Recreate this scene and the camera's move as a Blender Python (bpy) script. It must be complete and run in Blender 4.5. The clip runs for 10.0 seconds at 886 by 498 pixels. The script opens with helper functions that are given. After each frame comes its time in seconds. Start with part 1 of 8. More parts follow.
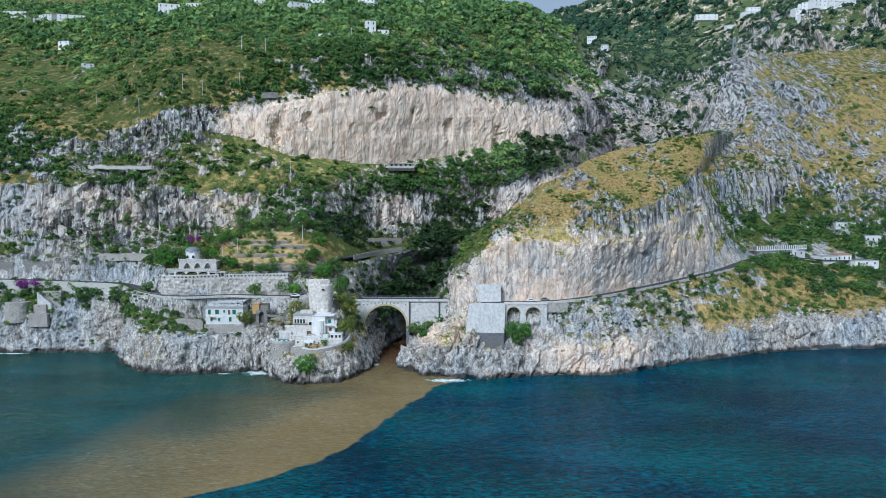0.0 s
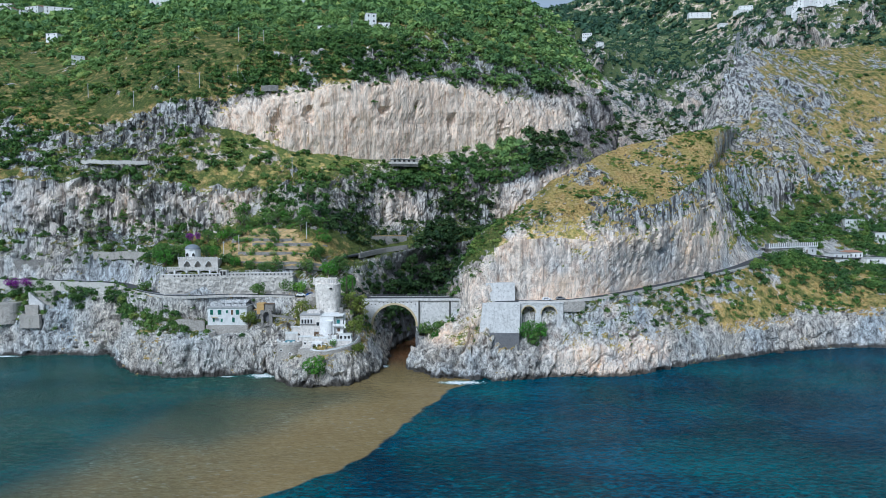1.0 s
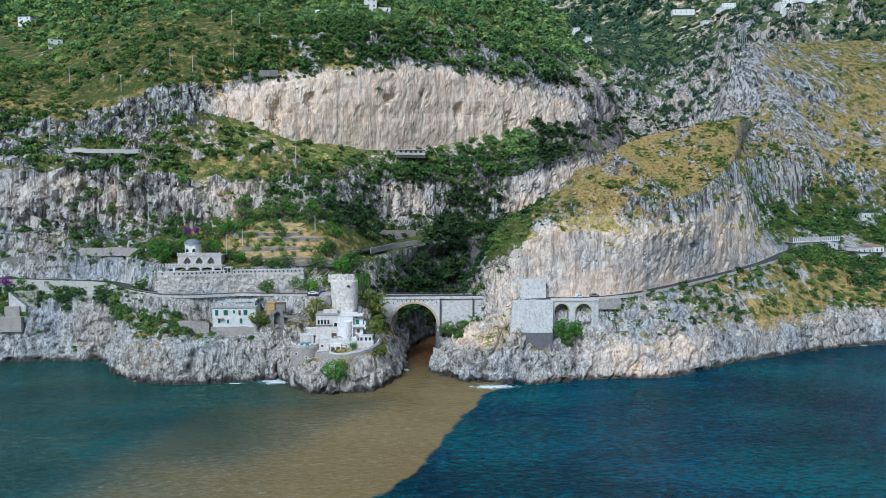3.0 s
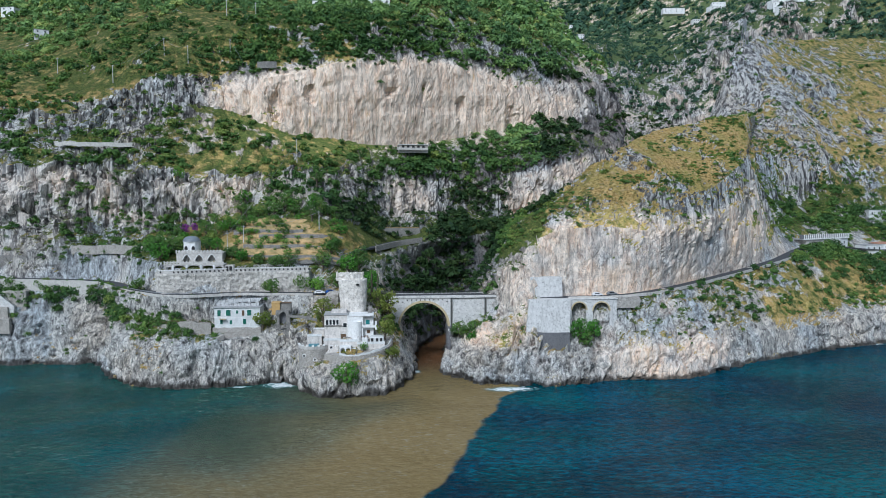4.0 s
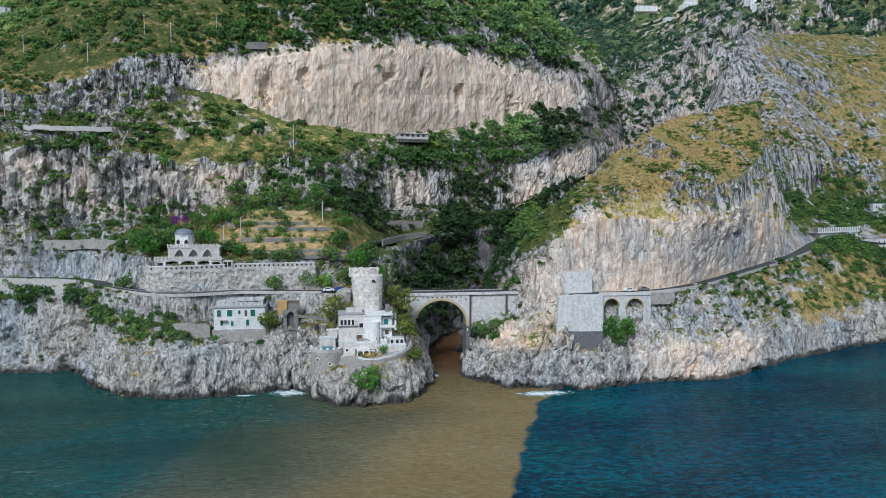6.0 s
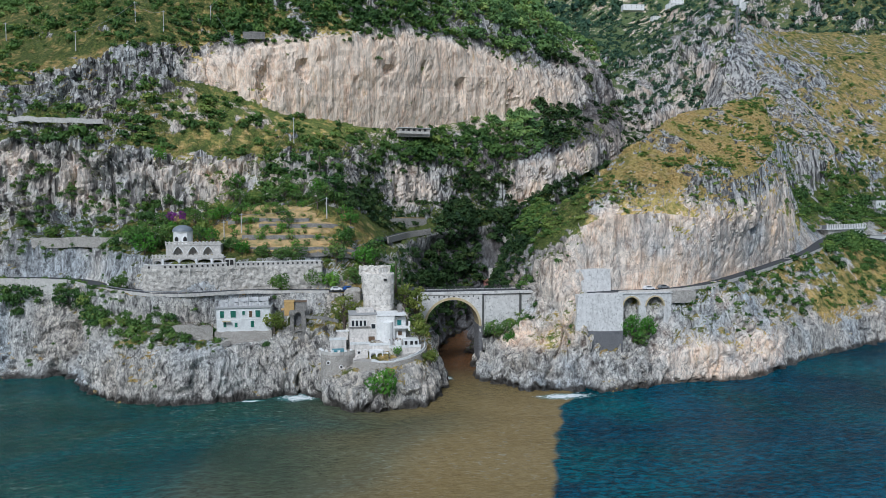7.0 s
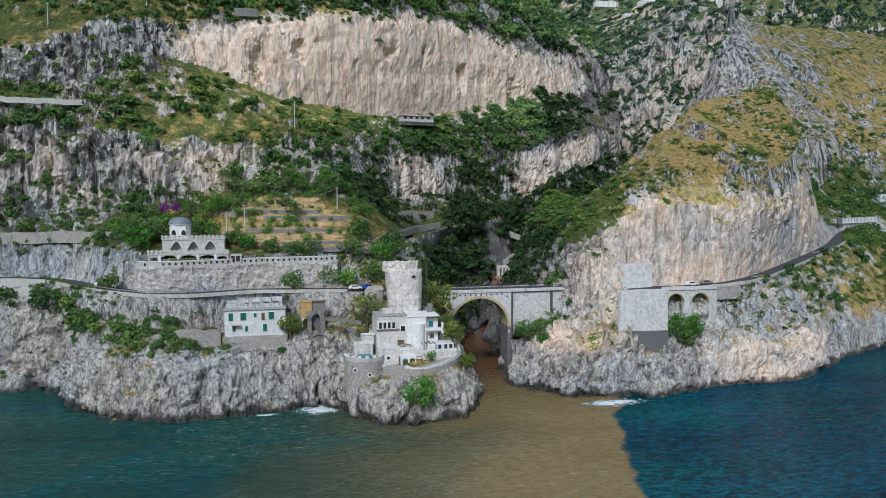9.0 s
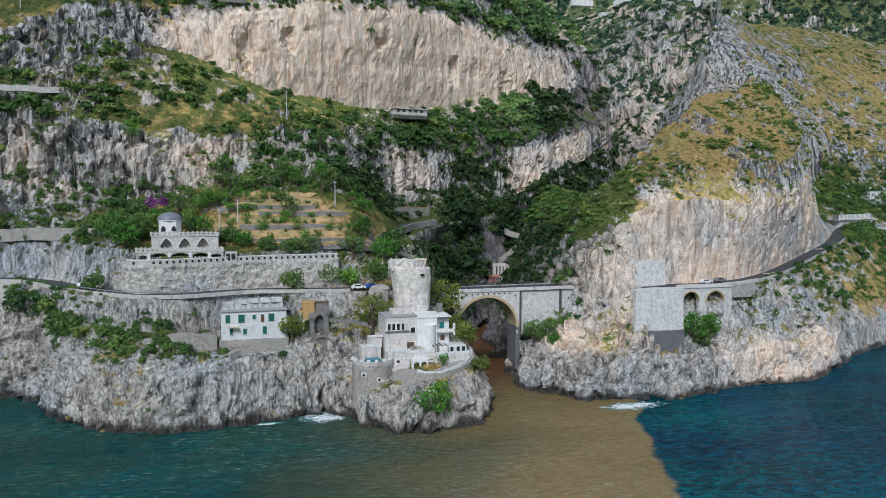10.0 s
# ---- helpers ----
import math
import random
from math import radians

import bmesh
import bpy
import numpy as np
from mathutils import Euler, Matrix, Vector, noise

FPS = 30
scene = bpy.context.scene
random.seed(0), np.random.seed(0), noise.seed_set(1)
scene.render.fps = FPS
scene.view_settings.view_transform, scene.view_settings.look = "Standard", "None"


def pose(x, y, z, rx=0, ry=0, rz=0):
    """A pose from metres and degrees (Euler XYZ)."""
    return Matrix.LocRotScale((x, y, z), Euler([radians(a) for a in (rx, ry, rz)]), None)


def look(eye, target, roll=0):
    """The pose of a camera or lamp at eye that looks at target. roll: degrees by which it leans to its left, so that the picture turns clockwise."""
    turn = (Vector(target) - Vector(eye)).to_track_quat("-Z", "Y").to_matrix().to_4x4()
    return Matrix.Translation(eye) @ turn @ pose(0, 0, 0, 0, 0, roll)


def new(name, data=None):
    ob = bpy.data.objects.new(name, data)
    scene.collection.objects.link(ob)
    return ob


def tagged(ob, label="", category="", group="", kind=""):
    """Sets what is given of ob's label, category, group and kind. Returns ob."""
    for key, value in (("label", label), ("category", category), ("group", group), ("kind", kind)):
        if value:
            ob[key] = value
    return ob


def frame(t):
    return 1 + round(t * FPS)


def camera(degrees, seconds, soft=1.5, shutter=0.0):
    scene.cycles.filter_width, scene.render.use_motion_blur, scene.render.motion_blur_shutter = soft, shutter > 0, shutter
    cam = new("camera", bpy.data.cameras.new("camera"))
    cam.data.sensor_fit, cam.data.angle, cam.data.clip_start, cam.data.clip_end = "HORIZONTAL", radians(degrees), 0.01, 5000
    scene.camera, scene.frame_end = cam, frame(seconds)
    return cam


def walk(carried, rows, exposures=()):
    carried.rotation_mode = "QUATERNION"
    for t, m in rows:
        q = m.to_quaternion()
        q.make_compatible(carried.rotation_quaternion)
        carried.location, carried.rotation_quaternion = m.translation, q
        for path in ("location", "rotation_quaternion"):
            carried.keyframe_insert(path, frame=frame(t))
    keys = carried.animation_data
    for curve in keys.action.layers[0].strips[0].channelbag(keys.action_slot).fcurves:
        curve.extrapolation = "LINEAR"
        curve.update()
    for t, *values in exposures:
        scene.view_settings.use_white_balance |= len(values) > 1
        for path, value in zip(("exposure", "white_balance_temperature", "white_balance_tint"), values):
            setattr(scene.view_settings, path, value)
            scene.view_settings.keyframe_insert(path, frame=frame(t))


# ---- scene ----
cam = camera(65.8, 10.0, soft=0.7)
METRES, EYE, TILT, LEAN, TURN = 150.0, 72.0, -3.93, 0.0, 0.0
ROWS = [
    (0.0, 0.0, 0.0, 0.0, -0.0, -0.0, 0.0),
    (0.5, -0.0359, 0.0348, -0.0029, -0.55, -0.02, 0.03),
    (1.0, -0.0716, 0.0698, -0.0059, -1.14, -0.05, 0.07),
    (1.5, -0.107, 0.1051, -0.0095, -1.73, -0.06, 0.11),
    (2.0, -0.1421, 0.1406, -0.0129, -2.33, -0.08, 0.15),
    (2.5, -0.1768, 0.1767, -0.0168, -2.96, -0.08, 0.21),
    (4.0, -0.2785, 0.288, -0.0284, -4.94, -0.08, 0.34),
    (4.5, -0.3107, 0.3257, -0.0322, -5.74, -0.09, 0.38),
    (5.0, -0.3426, 0.3634, -0.0363, -6.55, -0.1, 0.44),
    (5.5, -0.3738, 0.4017, -0.0398, -7.39, -0.12, 0.49),
    (7.0, -0.4665, 0.5185, -0.0492, -9.81, -0.15, 0.66),
    (7.5, -0.4964, 0.5584, -0.052, -10.67, -0.16, 0.77),
    (8.0, -0.5256, 0.5988, -0.0546, -11.53, -0.2, 0.85),
    (8.5, -0.554, 0.6399, -0.0568, -12.34, -0.23, 0.87),
    (9.0, -0.5816, 0.6814, -0.059, -13.18, -0.25, 0.92),
    (9.5, -0.6087, 0.7234, -0.061, -14.31, -0.29, 0.96),
    (10.0, -0.6352, 0.766, -0.0628, -15.65, -0.34, 1.03),
]
walk(cam, [(t, pose(0, 0, EYE, TILT, LEAN, TURN) @ pose(METRES * x, METRES * y, METRES * z, 90 + pitch, roll, yaw)) for t, x, y, z, yaw, pitch, roll in ROWS],
     exposures=[(0.0, -0.11, 5300, 6), (10.0, -0.36, 5750, 9)])

# ---- sky, sun and exposure ----
SUN_EL, SUN_ROT = 40.0, 208.0      # degrees: height, and turn from north (y) clockwise
world = bpy.data.worlds.new("overcast_sky")
scene.world = world
world.use_nodes = True
wn, wl = world.node_tree.nodes, world.node_tree.links
wn.clear()
sky = wn.new("ShaderNodeTexSky")
sky.sky_type = "NISHITA"
sky.sun_disc = False
sky.sun_elevation, sky.sun_rotation = radians(SUN_EL), radians(SUN_ROT)
sky.air_density, sky.dust_density, sky.ozone_density = 1.0, 3.0, 1.0
cloud_tex = wn.new("ShaderNodeTexNoise")
cloud_tex.inputs["Scale"].default_value, cloud_tex.inputs["Detail"].default_value = 2.2, 6
cloud_ramp = wn.new("ShaderNodeValToRGB")
cloud_ramp.color_ramp.elements[0].color = (5.4, 6.3, 7.3, 1)
cloud_ramp.color_ramp.elements[1].color = (8.6, 9.4, 10.2, 1)
sky_mix = wn.new("ShaderNodeMix")
sky_mix.data_type = "RGBA"
sky_mix.inputs[0].default_value = 0.72
bg, wout = wn.new("ShaderNodeBackground"), wn.new("ShaderNodeOutputWorld")
bg.inputs["Strength"].default_value = 0.072
wl.new(cloud_tex.outputs["Fac"], cloud_ramp.inputs["Fac"])
wl.new(sky.outputs["Color"], sky_mix.inputs[6])
wl.new(cloud_ramp.outputs["Color"], sky_mix.inputs[7])
wl.new(sky_mix.outputs[2], bg.inputs["Color"])
wl.new(bg.outputs["Background"], wout.inputs["Surface"])
sun_data = bpy.data.lights.new("sun", "SUN")
sun_data.energy, sun_data.angle, sun_data.color = 3.2, radians(18), (1.0, 0.97, 0.93)
sun = new("sun", sun_data)
_a, _e = radians(SUN_ROT), radians(SUN_EL)
_to = Vector((math.sin(_a) * math.cos(_e), math.cos(_a) * math.cos(_e), math.sin(_e)))
sun.matrix_world = look(_to * 900, (0, 0, 0))

# ---- small helpers for building ----
rng = np.random.default_rng(7)


def part(name, bm, material, parent=None, label="", kind=""):
    """One mesh object from a bmesh, under a thing or a part."""
    me = bpy.data.meshes.new(name)
    bm.to_mesh(me)
    bm.free()
    ob = new(name, me)
    if material:
        me.materials.append(material)
    if parent:
        ob.parent = parent
    return tagged(ob, label=label, kind=kind)


def thing(name, m, label, category, group="", kind=""):
    ob = new(name)
    ob.empty_display_size = 0.5
    ob.matrix_world = m
    return tagged(ob, label, category, group, kind)


def mesh_object(name, verts, faces, material, smooth=True):
    me = bpy.data.meshes.new(name)
    me.from_pydata(verts, [], faces)
    if smooth:
        me.polygons.foreach_set("use_smooth", np.ones(len(me.polygons), dtype=bool))
    me.materials.append(material)
    me.update()
    return new(name, me)


def quads_object(name, verts, quads, material, smooth=True):
    """A mesh from arrays of vertices (n, 3) and faces (m, 3 or 4)."""
    me = bpy.data.meshes.new(name)
    me.vertices.add(len(verts))
    me.vertices.foreach_set("co", np.ascontiguousarray(verts, dtype=np.float32).ravel())
    k = quads.shape[1]
    me.loops.add(len(quads) * k)
    me.loops.foreach_set("vertex_index", np.ascontiguousarray(quads, dtype=np.int32).ravel())
    me.polygons.add(len(quads))
    me.polygons.foreach_set("loop_start", np.arange(0, len(quads) * k, k, dtype=np.int32))
    me.polygons.foreach_set("use_smooth", np.broadcast_to(np.asarray(smooth, dtype=bool), len(quads)).copy())
    me.update(calc_edges=True)
    me.materials.append(material)
    return new(name, me)


def point_values(ob, **values):
    for key, v in values.items():
        at = ob.data.attributes.new(key, "FLOAT", "POINT")
        at.data.foreach_set("value", np.ascontiguousarray(v, dtype=np.float32).ravel())


def lattice(ix, iy, iz):
    h = (ix * 374761393 + iy * 668265263 + iz * 1442695041) & 0xFFFFFFFF
    h = ((h ^ (h >> 13)) * 1274126177) & 0xFFFFFFFF
    h = ((h ^ (h >> 16)) * 2246822519) & 0xFFFFFFFF
    return ((h ^ (h >> 15)) & 0xFFFF) / 32767.5 - 1.0


def vnoise(p):
    """Smooth value noise, -1 to 1, at points (n, 3)."""
    i = np.floor(p).astype(np.int64)
    f = p - i
    f = f * f * f * (f * (f * 6 - 15) + 10)
    out = 0.0
    for dx in (0, 1):
        for dy in (0, 1):
            for dz in (0, 1):
                w = (f[:, 0] if dx else 1 - f[:, 0]) * (f[:, 1] if dy else 1 - f[:, 1]) * (f[:, 2] if dz else 1 - f[:, 2])
                out = out + w * lattice(i[:, 0] + dx, i[:, 1] + dy, i[:, 2] + dz)
    return out


def fbm(p, octaves=4, gain=0.5, ridged=False):
    out, amp, tot = 0.0, 1.0, 0.0
    for k in range(octaves):
        v = vnoise(p * 2.03 ** k + 17.3 * k)
        out = out + amp * ((1 - 2 * np.abs(v)) if ridged else v)
        tot += amp
        amp *= gain
    return out / tot


def smooth01(x, a, b):
    t = np.clip((x - a) / (b - a), 0, 1)
    return t * t * (3 - 2 * t)


# ---- materials ----
def mat(name):
    m = bpy.data.materials.new(name)
    m.use_nodes = True
    nt = m.node_tree
    return m, nt, nt.nodes["Principled BSDF"]


def node(nt, kind, inputs=None, **props):
    n = nt.nodes.new(kind)
    for k, v in props.items():
        setattr(n, k, v)
    for k, v in (inputs or {}).items():
        if isinstance(v, bpy.types.NodeSocket):
            nt.links.new(v, n.inputs[k])
        else:
            n.inputs[k].default_value = v
    return n


def mixc(nt, fac, a, b, blend="MIX"):
    n = nt.nodes.new("ShaderNodeMix")
    n.data_type, n.blend_type = "RGBA", blend
    for i, v in ((0, fac), (6, a), (7, b)):
        if isinstance(v, bpy.types.NodeSocket):
            nt.links.new(v, n.inputs[i])
        else:
            n.inputs[i].default_value = (*v, 1) if isinstance(v, tuple) and len(v) == 3 else v
    return n.outputs[2]


def math_(nt, op, a, b=0.0, clamp=False):
    n = nt.nodes.new("ShaderNodeMath")
    n.operation, n.use_clamp = op, clamp
    for i, v in ((0, a), (1, b)):
        if isinstance(v, bpy.types.NodeSocket):
            nt.links.new(v, n.inputs[i])
        else:
            n.inputs[i].default_value = v
    return n.outputs[0]


def ramp(nt, fac, stops):
    n = nt.nodes.new("ShaderNodeValToRGB")
    e = n.color_ramp.elements
    while len(e) < len(stops):
        e.new(0.5)
    for el, (pos, col) in zip(e, stops):
        el.position = pos
        el.color = (*col, 1) if isinstance(col, tuple) else (col, col, col, 1)
    nt.links.new(fac, n.inputs[0])
    return n.outputs[0]


def span(nt, v, a, b):
    n = node(nt, "ShaderNodeMapRange", {1: a, 2: b}, clamp=True, interpolation_type="SMOOTHSTEP")
    nt.links.new(v, n.inputs[0])
    return n.outputs[0]


def noise_tex(nt, vec, scale, detail=4.0, rough=0.55, dist=0.0):
    n = node(nt, "ShaderNodeTexNoise", {"Scale": scale, "Detail": detail, "Roughness": rough, "Distortion": dist})
    nt.links.new(vec, n.inputs["Vector"])
    return n.outputs["Fac"]


def stretched(nt, vec, sx, sy, sz):
    n = node(nt, "ShaderNodeVectorMath", {1: (sx, sy, sz)}, operation="MULTIPLY")
    nt.links.new(vec, n.inputs[0])
    return n.outputs[0]


def terrain_material(name="limestone_and_grass", far=False):
    """Limestone, pale tan where fresh and streaked where water ran, with dry grass and scrub on the ledges; wet and dark along the sea."""
    m, nt, bsdf = mat(name)
    geo = node(nt, "ShaderNodeNewGeometry")
    pos, nrm = geo.outputs["Position"], geo.outputs["Normal"]
    xyz = node(nt, "ShaderNodeSeparateXYZ", {0: pos})
    nz = node(nt, "ShaderNodeSeparateXYZ", {0: nrm}).outputs[2]
    attr = {k: node(nt, "ShaderNodeAttribute", attribute_name=k).outputs["Fac"] for k in ("grass", "tan", "lush_shade")}
    big = noise_tex(nt, pos, 0.06, 5)
    tall = noise_tex(nt, stretched(nt, pos, 1, 1, 0.13), 0.50, 9, 0.68, 0.5)
    lumps = noise_tex(nt, stretched(nt, pos, 1, 1, 0.6), 0.40, 10, 0.72, 0.3)
    upright = math_(nt, "MULTIPLY", span(nt, attr["tan"], 0.3, 0.7), span(nt, noise_tex(nt, pos, 0.07, 4, 0.6, 0.4), 0.36, 0.56))
    high = span(nt, math_(nt, "ADD", xyz.outputs[2], math_(nt, "MULTIPLY", math_(nt, "SUBTRACT", big, 0.5), 30.0)), 30.0, 58.0)
    lichen = math_(nt, "MULTIPLY", high, math_(nt, "SUBTRACT", 1.0, upright))
    share = math_(nt, "ADD", math_(nt, "ADD", 0.10, math_(nt, "MULTIPLY", upright, 0.38)), math_(nt, "MULTIPLY", lichen, 0.48))
    streak = node(nt, "ShaderNodeMix", {0: share, 2: lumps, 3: tall}).outputs[0]
    fine = noise_tex(nt, pos, 1.5, 6, 0.7)
    grit = noise_tex(nt, stretched(nt, pos, 1, 1, 0.5), 2.4, 6, 0.7, 0.3)
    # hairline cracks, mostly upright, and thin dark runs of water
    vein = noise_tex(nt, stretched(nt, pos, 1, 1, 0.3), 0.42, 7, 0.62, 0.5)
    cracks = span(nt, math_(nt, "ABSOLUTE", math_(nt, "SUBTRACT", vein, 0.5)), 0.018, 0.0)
    seam = noise_tex(nt, stretched(nt, pos, 1, 1, 0.14), 0.9, 6, 0.6, 0.35)
    seams = math_(nt, "MULTIPLY", span(nt, math_(nt, "ABSOLUTE", math_(nt, "SUBTRACT", seam, 0.47)), 0.022, 0.0), math_(nt, "ADD", 0.12, math_(nt, "MULTIPLY", lichen, 0.8)))
    # the washed rock is crumpled into folds, the creases darkened in its colour
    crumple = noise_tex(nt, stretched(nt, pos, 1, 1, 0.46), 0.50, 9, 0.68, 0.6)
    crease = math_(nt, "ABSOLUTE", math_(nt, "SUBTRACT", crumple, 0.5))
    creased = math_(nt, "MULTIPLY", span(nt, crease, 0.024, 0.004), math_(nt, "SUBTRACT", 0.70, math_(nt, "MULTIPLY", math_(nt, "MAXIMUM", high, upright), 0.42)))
    grey = ramp(nt, streak, [(0.375, (0.13, 0.127, 0.127)), (0.425, (0.46, 0.453, 0.445)), (0.47, (0.76, 0.75, 0.73)), (0.525, (0.96, 0.945, 0.915))])
    tan = ramp(nt, streak, [(0.375, (0.46, 0.29, 0.185)), (0.415, (0.78, 0.565, 0.415)), (0.475, (0.89, 0.66, 0.49)), (0.53, (0.96, 0.785, 0.62))])
    # ochre runs and broad patches of pink, cream and grey
    flute = noise_tex(nt, stretched(nt, pos, 1, 1, 0.09), 0.42, 9, 0.72, 0.6)
    patch = span(nt, noise_tex(nt, stretched(nt, pos, 1, 1, 0.6), 0.085, 5, 0.6, 0.4), 0.42, 0.60)
    tan = mixc(nt, math_(nt, "MULTIPLY", span(nt, flute, 0.53, 0.62), math_(nt, "MULTIPLY", patch, 0.85)), tan, (0.66, 0.44, 0.23))
    tan = mixc(nt, math_(nt, "MULTIPLY", span(nt, lumps, 0.50, 0.58), 0.75), tan, (0.96, 0.785, 0.63))
    tan = mixc(nt, math_(nt, "MULTIPLY", span(nt, flute, 0.42, 0.37), 0.55), tan, (0.20, 0.15, 0.125))
    ledge = noise_tex(nt, stretched(nt, pos, 0.25, 0.25, 1), 0.30, 6, 0.65, 0.8)
    tan = mixc(nt, math_(nt, "MULTIPLY", span(nt, ledge, 0.57, 0.66), 0.55), tan, (0.40, 0.31, 0.25))
    rust = span(nt, noise_tex(nt, stretched(nt, pos, 1, 1, 0.35), 0.11, 5, 0.65, 0.5), 0.54, 0.66)
    tan = mixc(nt, math_(nt, "MULTIPLY", rust, 0.42), tan, (0.66, 0.44, 0.25))
    tfac = span(nt, math_(nt, "ADD", attr["tan"], math_(nt, "MULTIPLY", math_(nt, "SUBTRACT", big, 0.5), 0.9)), 0.25, 0.75)
    area = noise_tex(nt, pos, 0.022, 4, 0.6, 0.5)
    grey = mixc(nt, 1.0, grey, ramp(nt, area, [(0.40, (0.82, 0.89, 0.96)), (0.50, (1.0, 1.0, 0.99)), (0.62, (1.0, 0.93, 0.85))]), "MULTIPLY")
    rock = mixc(nt, tfac, grey, tan)
    # the upper, weathered rock is dark with lichen; the lower, washed rock is pale
    stain = noise_tex(nt, stretched(nt, pos, 1, 1, 0.11), 0.30, 7, 0.68, 0.6)
    dark = math_(nt, "MULTIPLY", span(nt, stain, 0.49, 0.565), math_(nt, "ADD", 0.24, math_(nt, "MULTIPLY", high, 0.60)))
    rock = mixc(nt, math_(nt, "MULTIPLY", dark, math_(nt, "SUBTRACT", 1.0, math_(nt, "MULTIPLY", tfac, 0.78))), rock, (0.075, 0.07, 0.075))
    rock = mixc(nt, math_(nt, "MULTIPLY", lichen, 0.12), rock, (0.20, 0.195, 0.205))
    rock = mixc(nt, math_(nt, "MULTIPLY", span(nt, fine, 0.50, 0.34), math_(nt, "SUBTRACT", 0.28, math_(nt, "MULTIPLY", tfac, 0.23))), rock, (0.13, 0.125, 0.125))
    rock = mixc(nt, math_(nt, "MULTIPLY", span(nt, grit, 0.42, 0.32), math_(nt, "SUBTRACT", 0.32, math_(nt, "MULTIPLY", tfac, 0.22))), rock, (0.10, 0.095, 0.09))
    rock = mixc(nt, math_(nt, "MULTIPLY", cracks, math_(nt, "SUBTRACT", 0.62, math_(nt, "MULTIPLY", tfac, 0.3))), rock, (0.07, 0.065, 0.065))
    rock = mixc(nt, math_(nt, "MULTIPLY", seams, math_(nt, "SUBTRACT", 0.55, math_(nt, "MULTIPLY", upright, 0.42))), rock, (0.09, 0.085, 0.085))
    # black drips and white lime on the upper cliffs
    drip = span(nt, noise_tex(nt, stretched(nt, pos, 1, 1, 0.07), 0.50, 5, 0.62, 0.5), 0.535, 0.575)
    lime = span(nt, noise_tex(nt, stretched(nt, pos, 0.9, 0.9, 0.08), 0.36, 6, 0.66, 0.5), 0.515, 0.575)
    rock = mixc(nt, math_(nt, "MULTIPLY", math_(nt, "MULTIPLY", lime, high), 0.62), rock, mixc(nt, tfac, (0.90, 0.875, 0.84), (0.96, 0.80, 0.645)))
    rock = mixc(nt, math_(nt, "MULTIPLY", math_(nt, "MULTIPLY", drip, high), math_(nt, "SUBTRACT", 0.85, math_(nt, "MULTIPLY", tfac, 0.62))), rock, (0.055, 0.05, 0.05))
    # dark rock of the brow, and the gorge's shade painted near-black
    dark_and_shade = span(nt, math_(nt, "ADD", attr["lush_shade"], math_(nt, "MULTIPLY", math_(nt, "SUBTRACT", stain, 0.5), 0.5)), 0.80, 1.0)
    rock = mixc(nt, math_(nt, "MULTIPLY", dark_and_shade, 0.74), rock, (0.10, 0.086, 0.086))
    # far copy: the deep gorge's shade and bluish distance put into the rock's colour
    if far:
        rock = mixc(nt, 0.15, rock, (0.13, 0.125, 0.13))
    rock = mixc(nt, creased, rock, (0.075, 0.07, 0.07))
    # the wet, weedy foot of the rock
    tide = math_(nt, "ADD", xyz.outputs[2], math_(nt, "MULTIPLY", math_(nt, "SUBTRACT", noise_tex(nt, pos, 0.16, 5), 0.5), 6.5))
    rock = mixc(nt, math_(nt, "MULTIPLY", span(nt, tide, 2.6, 0.9), 0.88), rock, (0.040, 0.034, 0.028))
    # grass
    gn = noise_tex(nt, pos, 0.22, 6, 0.65)
    gcol = ramp(nt, noise_tex(nt, pos, 0.9, 5, 0.7), [(0.30, (0.13, 0.12, 0.045)), (0.40, (0.40, 0.265, 0.09)), (0.51, (0.66, 0.445, 0.155)), (0.66, (0.77, 0.58, 0.28))])
    green = ramp(nt, noise_tex(nt, pos, 1.1, 5, 0.7), [(0.3, (0.025, 0.05, 0.018)), (0.52, (0.13, 0.17, 0.04)), (0.70, (0.30, 0.30, 0.08))])
    gcol = mixc(nt, span(nt, noise_tex(nt, pos, 0.07, 4, 0.6), 0.42, 0.6), gcol, mixc(nt, 0.40, gcol, (0.40, 0.39, 0.10)))
    tuft = noise_tex(nt, pos, 0.33, 6, 0.72, 0.3)
    gcol = mixc(nt, math_(nt, "MULTIPLY", span(nt, tuft, 0.56, 0.63), 0.65), gcol, (0.115, 0.145, 0.04))
    gcol = mixc(nt, math_(nt, "MULTIPLY", span(nt, tuft, 0.46, 0.38), 0.55), gcol, (0.62, 0.46, 0.25))
    turf = mixc(nt, span(nt, math_(nt, "ADD", attr["lush_shade"], math_(nt, "MULTIPLY", math_(nt, "SUBTRACT", gn, 0.45), 1.8)), 0.3, 0.7), gcol, green)
    # far turf is dulled and darkened in colour likewise
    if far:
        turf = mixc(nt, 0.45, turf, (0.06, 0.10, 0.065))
    slope = math_(nt, "ADD", nz, math_(nt, "MULTIPLY", math_(nt, "SUBTRACT", gn, 0.5), 0.9))
    gfac = math_(nt, "ADD", math_(nt, "MULTIPLY", span(nt, slope, 0.15, 0.75), 0.5), math_(nt, "SUBTRACT", attr["grass"], 0.35))
    bare = noise_tex(nt, pos, 0.11, 9, 0.68, 0.5)
    gfac = math_(nt, "ADD", gfac, math_(nt, "MULTIPLY", math_(nt, "SUBTRACT", bare, 0.5), 2.2))
    gfac = span(nt, math_(nt, "ADD", gfac, math_(nt, "MULTIPLY", math_(nt, "SUBTRACT", fine, 0.5), 0.6)), 0.40, 0.52)
